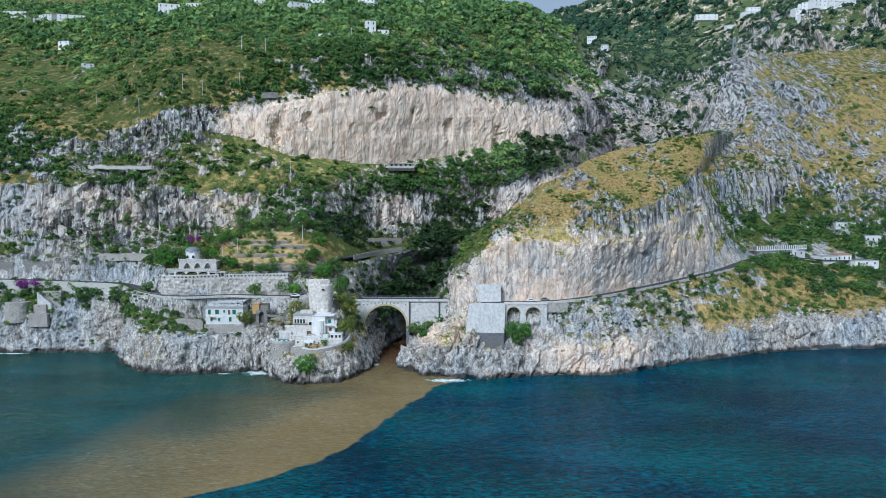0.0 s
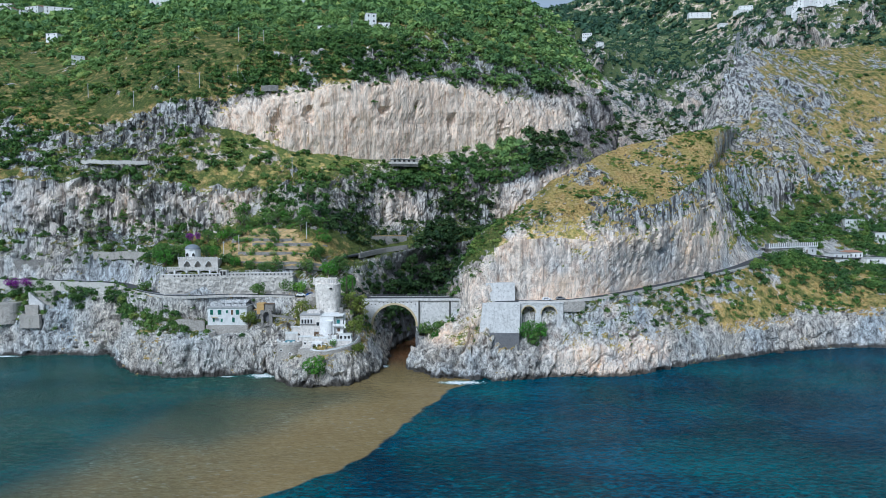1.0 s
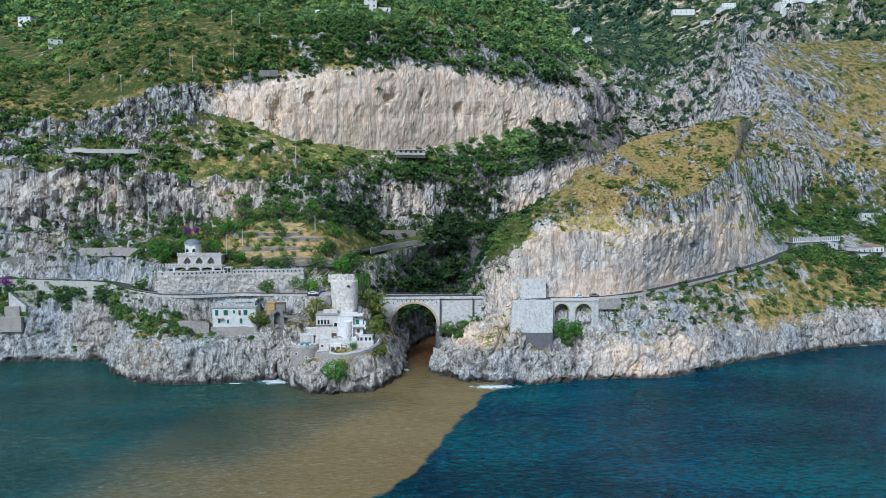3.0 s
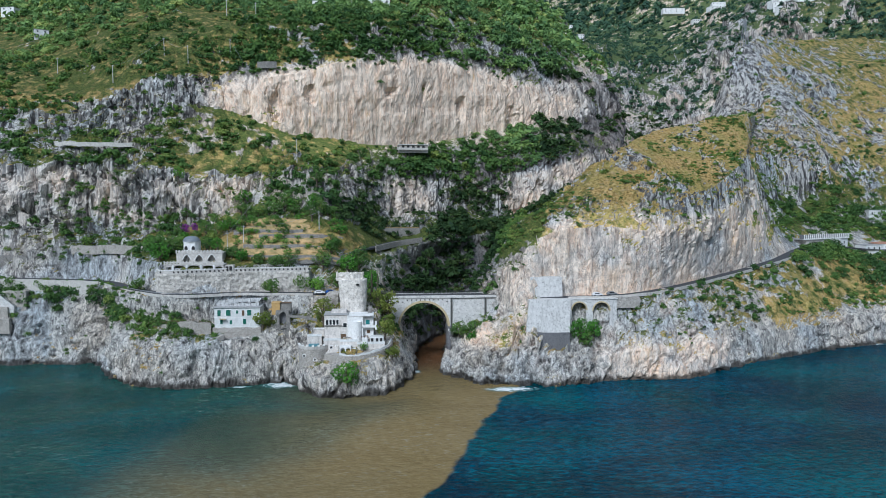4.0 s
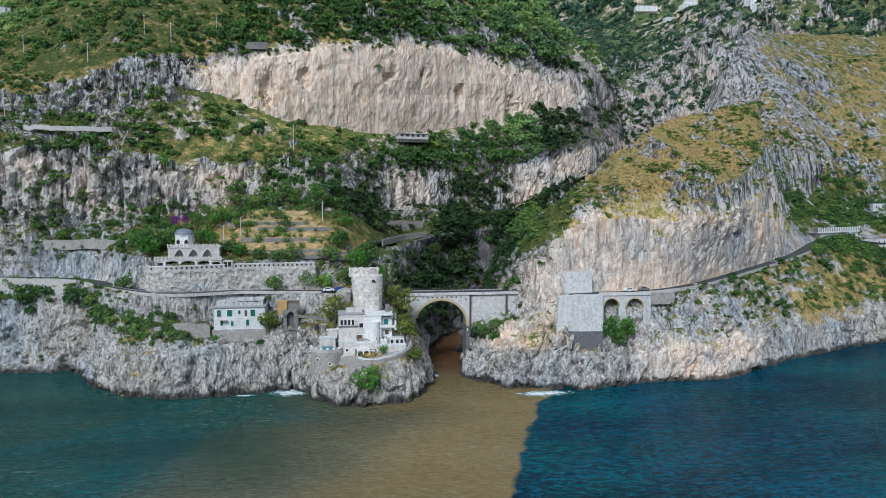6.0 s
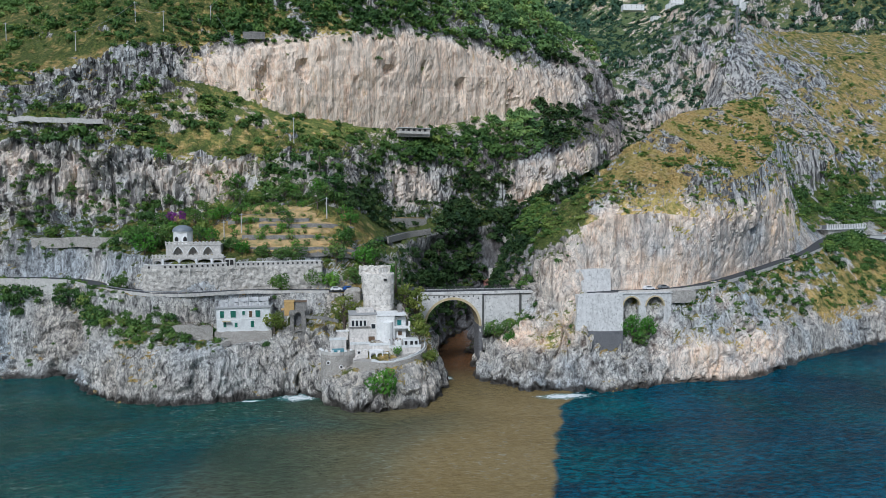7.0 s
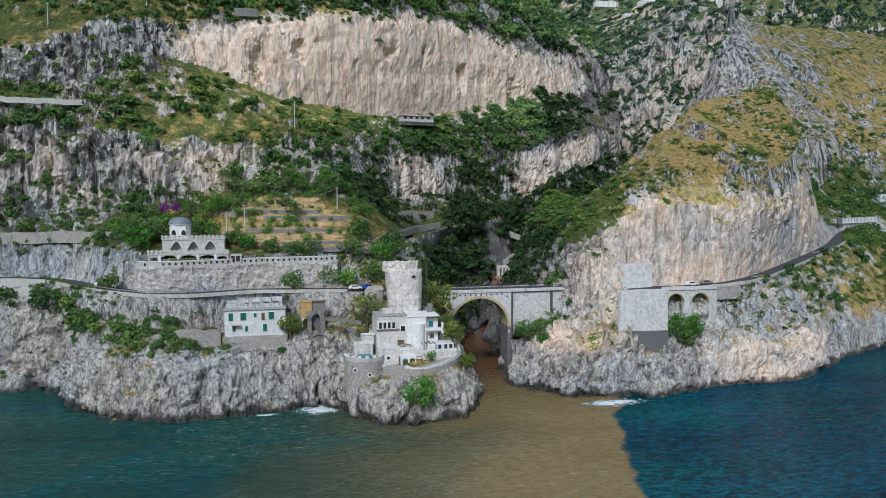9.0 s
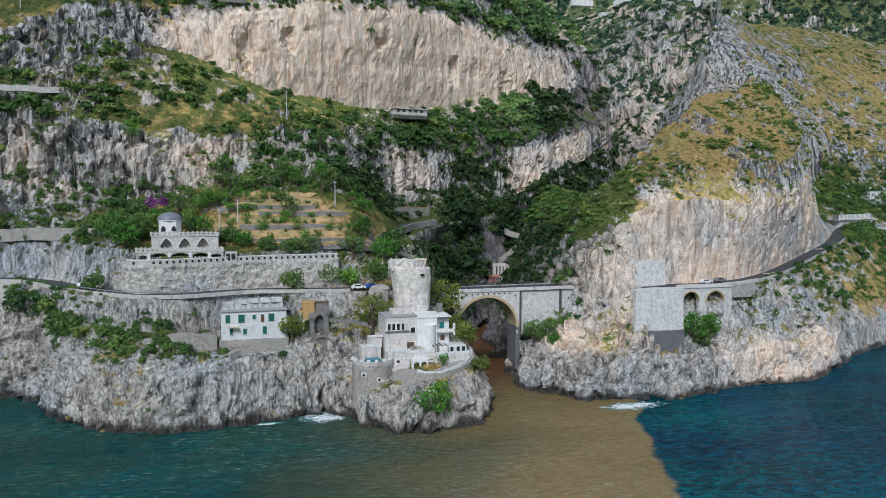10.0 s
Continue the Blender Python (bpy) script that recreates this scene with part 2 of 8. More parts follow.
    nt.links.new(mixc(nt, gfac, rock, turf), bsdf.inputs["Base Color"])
    bsdf.inputs["Roughness"].default_value = 0.9
    bsdf.inputs["Specular IOR Level"].default_value = 0.25
    height = math_(nt, "ADD", math_(nt, "MULTIPLY", streak, 2.4), math_(nt, "ADD", math_(nt, "MULTIPLY", fine, 0.5), math_(nt, "ADD", math_(nt, "MULTIPLY", grit, 0.35), math_(nt, "MULTIPLY", crease, 2.0))))
    height = math_(nt, "SUBTRACT", height, math_(nt, "ADD", math_(nt, "MULTIPLY", cracks, 0.35), math_(nt, "MULTIPLY", seams, 0.3)))
    bump = node(nt, "ShaderNodeBump", {"Strength": math_(nt, "SUBTRACT", 1.0, math_(nt, "MULTIPLY", tfac, 0.62)), "Distance": 1.0, "Height": height})
    nt.links.new(bump.outputs[0], bsdf.inputs["Normal"])
    return m


def sea_material():
    """Deep blue-green sea with a brown plume of mud that a flood has carried out of the gorge."""
    m, nt, bsdf = mat("sea_water")
    pos = node(nt, "ShaderNodeNewGeometry").outputs["Position"]
    xyz = node(nt, "ShaderNodeSeparateXYZ", {0: pos})
    x, y = xyz.outputs[0], xyz.outputs[1]
    # the plume's sharp eastern front: x as a curve of y
    yy = node(nt, "ShaderNodeMapRange", {0: y, 1: 120.0, 2: 300.0}, clamp=True)
    front = node(nt, "ShaderNodeFloatCurve", {"Value": yy.outputs[0]})
    pts = front.mapping.curves[0].points
    for k, (fy, fx) in enumerate([(120, -138), (150, -84), (163, -62.7), (175, -45), (193, -30.5), (208, -23.5), (221, -19.5), (230, -15.5), (242, -10.8), (262, -2.5), (272, 4), (300, 10)]):
        u, v = (fy - 120) / 180, (fx + 150) / 200
        if k in (0, 1):
            pts[k].location = (u, v)
        else:
            pts.new(u, v)
    front.mapping.update()
    fx = math_(nt, "SUBTRACT", math_(nt, "MULTIPLY", front.outputs[0], 200.0), 150.0)
    wob = math_(nt, "MULTIPLY", math_(nt, "SUBTRACT", noise_tex(nt, pos, 0.09, 4), 0.5), 7.0)
    d = math_(nt, "SUBTRACT", math_(nt, "ADD", fx, wob), x)
    mud = span(nt, d, -0.6, 1.2)
    soft = noise_tex(nt, pos, 0.018, 4, 0.5, 0.5)
    west = math_(nt, "ADD", x, math_(nt, "MULTIPLY", math_(nt, "SUBTRACT", soft, 0.5), 90.0))
    thick = span(nt, math_(nt, "ADD", west, math_(nt, "MULTIPLY", math_(nt, "SUBTRACT", y, 240.0), -0.35)), -112.0, -22.0)
    # ripples: light and dark of the wave faces painted into the water's colour
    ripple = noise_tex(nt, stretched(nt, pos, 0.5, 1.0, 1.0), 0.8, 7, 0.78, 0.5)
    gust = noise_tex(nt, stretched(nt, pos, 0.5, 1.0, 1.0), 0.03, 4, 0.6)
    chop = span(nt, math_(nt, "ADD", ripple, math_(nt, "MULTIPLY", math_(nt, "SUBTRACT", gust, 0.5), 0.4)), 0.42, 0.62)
    turquoise = span(nt, noise_tex(nt, pos, 0.017, 4, 0.6, 0.6), 0.42, 0.60)
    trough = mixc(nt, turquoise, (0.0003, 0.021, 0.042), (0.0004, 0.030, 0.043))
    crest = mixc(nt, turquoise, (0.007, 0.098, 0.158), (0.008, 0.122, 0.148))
    # pale sky reflections on the ripples, painted as colour
    painted_glint = math_(nt, "MULTIPLY", span(nt, noise_tex(nt, stretched(nt, pos, 0.42, 1.0, 1.0), 0.95, 5, 0.66, 0.9), 0.56, 0.68), span(nt, gust, 0.34, 0.66))
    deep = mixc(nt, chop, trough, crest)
    green = mixc(nt, turquoise, mixc(nt, chop, (0.010, 0.048, 0.040), (0.030, 0.088, 0.066)), mixc(nt, chop, (0.004, 0.050, 0.056), (0.012, 0.105, 0.108)))
    brown = mixc(nt, noise_tex(nt, pos, 0.05, 5, 0.6, 0.8), (0.20, 0.140, 0.056), (0.27, 0.20, 0.088))
    brown = mixc(nt, chop, mixc(nt, 0.14, brown, (0.05, 0.045, 0.025)), mixc(nt, 0.12, brown, (0.42, 0.36, 0.24)))
    thick_edge = span(nt, d, 60.0, 0.0)
    muddy = mixc(nt, math_(nt, "MAXIMUM", thick, math_(nt, "MULTIPLY", thick_edge, 0.45)), green, brown)
    gorge = mixc(nt, math_(nt, "MULTIPLY", span(nt, y, 285.0, 320.0), span(nt, x, -80.0, -55.0)), muddy, (0.125, 0.062, 0.028))
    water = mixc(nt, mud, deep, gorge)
    water = mixc(nt, math_(nt, "MULTIPLY", painted_glint, math_(nt, "ADD", 0.28, math_(nt, "MULTIPLY", mud, 0.14))), water, mixc(nt, mud, (0.05, 0.24, 0.31), (0.36, 0.40, 0.35)))
    # broken water against the rocks: white froth in milky green shallows
    froth = None
    for fx, fy, rx, ry in ((-78.5, 285.0, 9.5, 6.0), (1.5, 272.5, 13.0, 4.6), (176, 332, 14, 2.6), (203, 335, 10, 2.2), (-205, 322, 12, 2.4), (-30, 300, 3, 4), (-92, 283.5, 6, 1.6)):
        dx = math_(nt, "DIVIDE", math_(nt, "SUBTRACT", x, fx), rx)
        dy = math_(nt, "DIVIDE", math_(nt, "SUBTRACT", y, fy), ry)
        near_rock = math_(nt, "SUBTRACT", 1.0, math_(nt, "SQRT", math_(nt, "ADD", math_(nt, "MULTIPLY", dx, dx), math_(nt, "MULTIPLY", dy, dy))), clamp=True)
        froth = near_rock if froth is None else math_(nt, "MAXIMUM", froth, near_rock)
    bubbles = noise_tex(nt, stretched(nt, pos, 0.6, 1.0, 1.0), 0.55, 7, 0.72, 1.2)
    milky = span(nt, math_(nt, "ADD", froth, math_(nt, "MULTIPLY", math_(nt, "SUBTRACT", bubbles, 0.5), 0.7)), 0.12, 0.7)
    water = mixc(nt, math_(nt, "MULTIPLY", milky, 0.75), water, (0.12, 0.30, 0.30))
    white = span(nt, math_(nt, "ADD", math_(nt, "MULTIPLY", froth, 0.55), math_(nt, "MULTIPLY", math_(nt, "SUBTRACT", bubbles, 0.5), 1.6)), 0.22, 0.42)
    white = math_(nt, "MULTIPLY", white, span(nt, froth, 0.02, 0.2))
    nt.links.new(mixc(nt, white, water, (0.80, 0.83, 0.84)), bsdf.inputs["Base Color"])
    rough_water = math_(nt, "ADD", 0.12, math_(nt, "MULTIPLY", white, 0.6))
    nt.links.new(rough_water, bsdf.inputs["Roughness"])
    bsdf.inputs["IOR"].default_value = 1.33
    bsdf.inputs["Specular IOR Level"].default_value = 0.1
    w1 = noise_tex(nt, stretched(nt, pos, 0.7, 1.0, 1.0), 0.30, 6, 0.65, 0.8)
    w2 = noise_tex(nt, stretched(nt, pos, 0.45, 1.0, 1.0), 1.1, 4, 0.6)
    bump = node(nt, "ShaderNodeBump", {"Strength": math_(nt, "SUBTRACT", 1.0, math_(nt, "MULTIPLY", mud, 0.5)), "Distance": 1.0, "Height": math_(nt, "ADD", math_(nt, "MULTIPLY", w1, 1.5), math_(nt, "MULTIPLY", w2, 0.7))})
    nt.links.new(bump.outputs[0], bsdf.inputs["Normal"])
    return m


def leaf_material(name, dark, light, dry):
    m, nt, bsdf = mat(name)
    hue = node(nt, "ShaderNodeAttribute", attribute_name="hue").outputs["Fac"]
    isl = node(nt, "ShaderNodeNewGeometry").outputs["Random Per Island"]
    col = ramp(nt, math_(nt, "ADD", math_(nt, "MULTIPLY", hue, 0.75), math_(nt, "MULTIPLY", isl, 0.25)), [(0.0, dark), (0.6, light), (1.0, dry)])
    nt.links.new(col, bsdf.inputs["Base Color"])
    bsdf.inputs["Roughness"].default_value = 0.65
    bsdf.inputs["Specular IOR Level"].default_value = 0.2
    through_leaf = node(nt, "ShaderNodeBsdfTranslucent", {"Color": col})
    both = node(nt, "ShaderNodeMixShader", {0: 0.28, 1: bsdf.outputs[0], 2: through_leaf.outputs[0]})
    nt.links.new(both.outputs[0], nt.nodes["Material Output"].inputs["Surface"])
    return m


def plain(name, col, col2=None, rough=0.8, scale=1.2, bump=0.25, dist=0.05, metal=0.0, stain=None, stain_amt=0.5, stones=0.0, specks=0.0):
    """Painted, plastered or stone surface with a grain and vertical stains."""
    m, nt, bsdf = mat(name)
    pos = node(nt, "ShaderNodeNewGeometry").outputs["Position"]
    a = noise_tex(nt, pos, scale, 6, 0.65)
    c = mixc(nt, span(nt, a, 0.3, 0.7), col, col2 or tuple(v * 0.75 for v in col))
    if stain:
        s = noise_tex(nt, stretched(nt, pos, 1, 1, 0.25), 0.6, 6, 0.7)
        c = mixc(nt, math_(nt, "MULTIPLY", span(nt, s, 0.52, 0.72), stain_amt), c, stain)
    if specks:                                   # small dark holes and spots of moss
        c = mixc(nt, math_(nt, "MULTIPLY", span(nt, noise_tex(nt, pos, 1.7, 3, 0.65), 0.58, 0.63), specks), c, tuple(v * 0.2 for v in col))
    if stones:                                   # rubble: dark joints between uneven stones
        cell = node(nt, "ShaderNodeTexVoronoi", {"Scale": stones}, feature="DISTANCE_TO_EDGE")
        nt.links.new(stretched(nt, pos, 1, 1, 1.5), cell.inputs["Vector"])
        tone = node(nt, "ShaderNodeTexVoronoi", {"Scale": stones})
        nt.links.new(stretched(nt, pos, 1, 1, 1.5), tone.inputs["Vector"])
        shade = node(nt, "ShaderNodeSeparateXYZ", {0: tone.outputs["Color"]}).outputs[0]
        c = mixc(nt, math_(nt, "MULTIPLY", shade, 0.4), c, tuple(v * 0.5 for v in col))
        c = mixc(nt, math_(nt, "MULTIPLY", span(nt, cell.outputs["Distance"], 0.09, 0.01), 0.65), c, tuple(v * 0.22 for v in col))
    nt.links.new(c, bsdf.inputs["Base Color"])
    bsdf.inputs["Roughness"].default_value = rough
    bsdf.inputs["Metallic"].default_value = metal
    b = node(nt, "ShaderNodeBump", {"Strength": bump, "Distance": dist, "Height": noise_tex(nt, pos, scale * 4, 5, 0.7)})
    nt.links.new(b.outputs[0], bsdf.inputs["Normal"])
    return m


TERRAIN = terrain_material()
# the same land, darkened in colour for its shade and distance
FARTERRAIN = terrain_material("darkened_far_rock", True)
SEA = sea_material()
LEAF = leaf_material("evergreen_leaves", (0.042, 0.10, 0.036), (0.135, 0.24, 0.058), (0.31, 0.36, 0.085))
HILLLEAF = leaf_material("olive_and_oak_leaves", (0.085, 0.18, 0.075), (0.245, 0.38, 0.115), (0.50, 0.53, 0.16))
# haze of distance imitated by a darker, bluer leaf colour
FARLEAF = leaf_material("haze_tinted_leaves", (0.032, 0.078, 0.058), (0.085, 0.16, 0.09), (0.20, 0.26, 0.12))
# darker copy of the leaves: shade of the gorge put into their colour
SHADEDLEAF = leaf_material("shade_darkened_leaves", (0.020, 0.048, 0.022), (0.062, 0.115, 0.036), (0.15, 0.19, 0.06))

# ---- land and sea ----
def spline(pts):
    """Points along a Catmull-Rom curve through pts (k, 3), 24 a span."""
    p = np.asarray(pts, float)
    p = np.vstack([2 * p[0] - p[1], p, 2 * p[-1] - p[-2]])
    out = []
    for k in range(1, len(p) - 2):
        t = np.linspace(0, 1, 24, endpoint=False)[:, None]
        a, b, c, d = p[k - 1], p[k], p[k + 1], p[k + 2]
        out.append(0.5 * (2 * b + (c - a) * t + (2 * a - 5 * b + 4 * c - d) * t ** 2 + (3 * b - a - 3 * c + d) * t ** 3))
    return np.vstack(out + [p[-2:-1]])


SHEETS = {}


def blocks(p):
    """Angular blocks: for points (n, 3) the gap to the next block, a step for each block, and the tilt of its face."""
    i = np.floor(p).astype(np.int64)
    n = len(p)
    f1, f2 = np.full(n, 9.0), np.full(n, 9.0)
    cell, off = np.zeros((n, 3), dtype=np.int64), np.zeros((n, 3))
    for dx in (-1, 0, 1):
        for dy in (-1, 0, 1):
            for dz in (-1, 0, 1):
                c = i + np.array([dx, dy, dz])
                o = c + np.stack([lattice(c[:, 0] + 11 * k, c[:, 1] - 7 * k, c[:, 2] + 5 * k) for k in (1, 2, 3)], 1) * 0.45 + 0.5 - p
                d = np.linalg.norm(o, axis=1)
                near_one = d < f1
                f2 = np.where(near_one, f1, np.minimum(f2, d))
                f1 = np.where(near_one, d, f1)
                cell[near_one], off[near_one] = c[near_one], o[near_one]
    step = lattice(cell[:, 0] + 101, cell[:, 1] + 57, cell[:, 2] - 23)
    face = np.stack([lattice(cell[:, 0] - 31 * k, cell[:, 1] + 17 * k, cell[:, 2] + 9 * k) for k in (1, 2, 3)], 1)
    return f2 - f1, step, (face * off).sum(1)


def sheet(name, rows, cols, step, label, big=1.0, grain=1.0, caves=(), material=None):
    """Land between contour lines. rows: (points, roughness, grass, tan, lush, cover), all with the same number of points, the values
    one for the row or one for each point; cols: columns between two neighbouring points; step: metres between two lines of the mesh."""
    curves = []
    for pts, *_ in rows:
        k = len(pts)
        c = spline(pts)                          # 24 a span
        idx = np.linspace(0, len(c) - 1, cols * (k - 1) + 1)
        lo = np.floor(idx).astype(int).clip(0, len(c) - 2)
        curves.append(c[lo] + (c[lo + 1] - c[lo]) * (idx - lo)[:, None])
    n_c = len(curves[0])
    val = [[np.interp(np.linspace(0, 1, n_c), np.linspace(0, 1, len(v)), v) if isinstance(v, (list, tuple)) else np.full(n_c, float(v)) for v in r[1:]] for r in rows]
    lines, vals = [], []
    for r in range(len(rows) - 1):
        gap = np.percentile(np.linalg.norm(curves[r + 1] - curves[r], axis=1), 60)
        dist = np.median(curves[r + 1][:, 1])
        n = max(2, int(gap / (step * max(1.0, (dist - 120) / 200) ** 1.2)))
        for t in np.arange(n) / n:
            lines.append(curves[r] + (curves[r + 1] - curves[r]) * t)
            vals.append([a + (b - a) * t for a, b in zip(val[r], val[r + 1])])
    lines.append(curves[-1])
    vals.append(val[-1])
    g = np.array(lines)                          # lines, columns, 3
    v = np.array(vals).transpose(1, 0, 2)        # values, lines, columns
    L, C = g.shape[:2]
    # let the contour bands wander up and down the slope
    wander = fbm(np.stack([g[..., 0] / 30, g[..., 1] / 30, g[..., 2] * 0], -1).reshape(-1, 3), 3).reshape(L, C)
    calm = smooth01(v[0], 0.4, 1.4) * smooth01(g[..., 2], 3.0, 12.0)
    rise = np.linalg.norm(np.gradient(g, axis=0), axis=2)
    li = np.clip(np.arange(L)[:, None] + wander * np.minimum(8.0, 6.5 / (rise + 0.01)) * calm, 0, L - 1)
    lo = np.floor(li).astype(int).clip(0, L - 2)
    cc = np.arange(C)[None, :]
    g = g[lo, cc] + (g[lo + 1, cc] - g[lo, cc]) * (li - lo)[..., None]
    v = np.array([a[lo, cc] + (a[lo + 1, cc] - a[lo, cc]) * (li - lo) for a in v])
    du, dv = np.gradient(g, axis=1), np.gradient(g, axis=0)
    nrm = np.cross(du, dv)
    for _ in range(4):                           # smooth the directions in which the noise pushes
        q = np.pad(nrm, ((1, 1), (1, 1), (0, 0)), mode="edge")
        nrm = q[1:-1, 1:-1] + q[:-2, 1:-1] + q[2:, 1:-1] + q[1:-1, :-2] + q[1:-1, 2:]
    nrm /= np.linalg.norm(nrm, axis=2, keepdims=True) + 1e-9
    p, nn = g.reshape(-1, 3), nrm.reshape(-1, 3)
    am = v[0].ravel()
    pw = p
    p = p / grain
    mesh_step = np.maximum(np.linalg.norm(du, axis=2), np.linalg.norm(dv, axis=2)).ravel() / grain

    def held(size):                              # only shapes that the mesh can carry
        return smooth01(size / mesh_step, 1.3, 3.4)
    q = p * np.array([1, 1, 0.48])
    warp = 0.35 * np.stack([fbm(q / 5, 2), fbm(q / 5 + 31, 2), fbm(q / 5 + 57, 2)], 1)
    gap1, st1, ti1 = blocks(q / 8.5 + warp)
    gap2, st2, ti2 = blocks(q / 2.8 + warp * 0.8 + 50)
    patchy = fbm(pw / 16 + 3, 3)
    flute = fbm(np.stack([p[:, 0] / 2.9, p[:, 1] / 2.9, p[:, 2] / 22], 1) + 0.4 * warp, 3, 0.55, True)
    d = 2.6 * big * fbm(q / 34.0, 3) + 1.9 * fbm(q / 13.0 + 5, 3, 0.5, True) + ((1.1 * st1 + 1.6 * ti1) * held(8.5) + (0.7 * st2 + 1.7 * ti2) * held(3.2)) * (1 - 0.8 * smooth01(v[2].ravel(), 0.5, 0.85)) + (0.85 - 0.6 * smooth01(v[2].ravel(), 0.45, 0.8)) * flute * held(2.6) + 0.75 * fbm(q / 2.4 + 9, 3, 0.6) * held(2.2)
    d = d - 2.0 * smooth01(0.16 - gap1, 0.0, 0.16) * held(4) - 0.55 * smooth01(0.13 - gap2, 0.0, 0.13) * held(2.4)      # clefts
    am = am * (0.55 + 0.75 * smooth01(fbm(p / 40 + 70, 2), -0.35, 0.45)) * (1 - 0.65 * smooth01(v[1].ravel() + 0.5 * patchy, 0.45, 0.75))
    flute2 = fbm(np.stack([p[:, 0] / 6.5, p[:, 1] / 6.5, p[:, 2] / 70], 1) + 23, 2, 0.5, True)
    fluted = smooth01(v[2].ravel(), 0.45, 0.85) * smooth01(-v[1].ravel(), -0.6, -0.3) * (am > 0.02)
    shelf = fbm(np.stack([p[:, 0] / 26, p[:, 1] / 26, p[:, 2] / 7], 1) + 61 + 1.5 * warp, 3, 0.6)      # level bands and overhangs
    hollow = fbm(np.stack([p[:, 0] / 12, p[:, 1] / 12, p[:, 2] / 17], 1) + 37 + warp, 4, 0.55, True)      # scallops and pockets
    p = pw + nn * (am * grain * d + fluted * (0.24 * flute * held(2.6) + 0.12 * flute2 + 0.9 * shelf + 1.05 * hollow))[:, None]
    for cx, cy, cz, wide, tall_, deep_ in caves:   # hollows under overhangs
        u = 0.7 * fbm(pw / 3.5 + 91, 3) + np.sqrt(((pw[:, 0] - cx) ** 2 + (pw[:, 1] - cy) ** 2) / wide ** 2 + ((pw[:, 2] - cz) / tall_) ** 2 * np.where(pw[:, 2] > cz, 1.8, 0.7))
        p = p - nn * (deep_ * smooth01(1.0 - u + 0.25 * flute, 0.0, 0.7))[:, None]
    p = p + np.stack([fbm(p / 9 + 40, 3), fbm(p / 9 + 80, 3), 0.6 * fbm(p / 9 + 120, 3)], 1) * (0.6 * am)[:, None]
    i = np.arange(L * C).reshape(L, C)
    quads = np.stack([i[:-1, :-1], i[:-1, 1:], i[1:, 1:], i[1:, :-1]], -1).reshape(-1, 4)
    turf = (v[1] > 0.55)[:-1, :-1].ravel()
    ob = quads_object(name, p, quads, material or TERRAIN, smooth=turf)
    # the fourth value greens turf, and on rock paints dark bands and gorge shade
    point_values(ob, grass=v[1].ravel() + 0.5 * patchy, tan=v[2].ravel(), lush_shade=v[3].ravel())
    SHEETS[name] = (p.reshape(L, C, 3), v)
    return tagged(ob, label, "hillside", kind="structure")


def contour(rows, points, rough, grass, tan, lush_shade, cover):
    """One contour line of the land; each value is for the whole line or one for each point."""
    rows.append((points, rough, grass, tan, lush_shade, cover))


W_ROWS = []
contour(W_ROWS, [(-400, 345, -4), (-260, 325, -4), (-200, 322, -4), (-151, 321, -4), (-141.5, 297, -4), (-114, 282, -4), (-93, 285, -4), (-72, 287, -4), (-42, 296, -4), (-27, 335, -3), (-8, 380, 0), (35, 418, 12), (85, 450, 30), (112, 492, 34), (78, 607, 40)],
        [0.9, 0.9, 0.8, 0.75, 0.85, 0.85, 0.85, 0.9, 1.3, 1.3, 1.3, 1.3, 1.3, 1.3, 1.3], [0, 0, 0, 0, 0, 0, 0, 0, 0, 0.15, 0.15, 0.15, 0.15, 0, 0], 0, [0, 0, 0, 0, 0, 0, 0, 0, 0, 1, 1, 1, 1, 0, 0], 0)
contour(W_ROWS, [(-400, 352, 15), (-260, 333, 15), (-198, 328, 14), (-152, 327, 15), (-140.5, 301, 13), (-116, 286, 13), (-93, 288.5, 11.5), (-74, 293, 12), (-43, 302, 10), (-28, 337, 6), (-9, 383, 8), (34, 421, 22), (84, 453, 40), (114, 495, 48), (80, 610, 54)],
        [0.9, 0.9, 0.8, 0.75, 0.85, 0.85, 0.85, 0.9, 1.5, 1.5, 1.5, 1.5, 1.5, 1.5, 1.5], [0.1, 0.1, 0.1, 0.1, 0.1, 0.1, 0.1, 0.1, 0.1, 0.15, 0.15, 0.15, 0.15, 0.1, 0.1], 0, [0.1, 0.1, 0.1, 0.1, 0.1, 0.1, 0.1, 0.1, 0.1, 1, 1, 1, 1, 0.1, 0.1], [0.2, 0.2, 0.3, 0.2, 0.05, 0, 0, 0, 0.1, 0.5, 0.7, 0.9, 0.9, 0.8, 0.8])
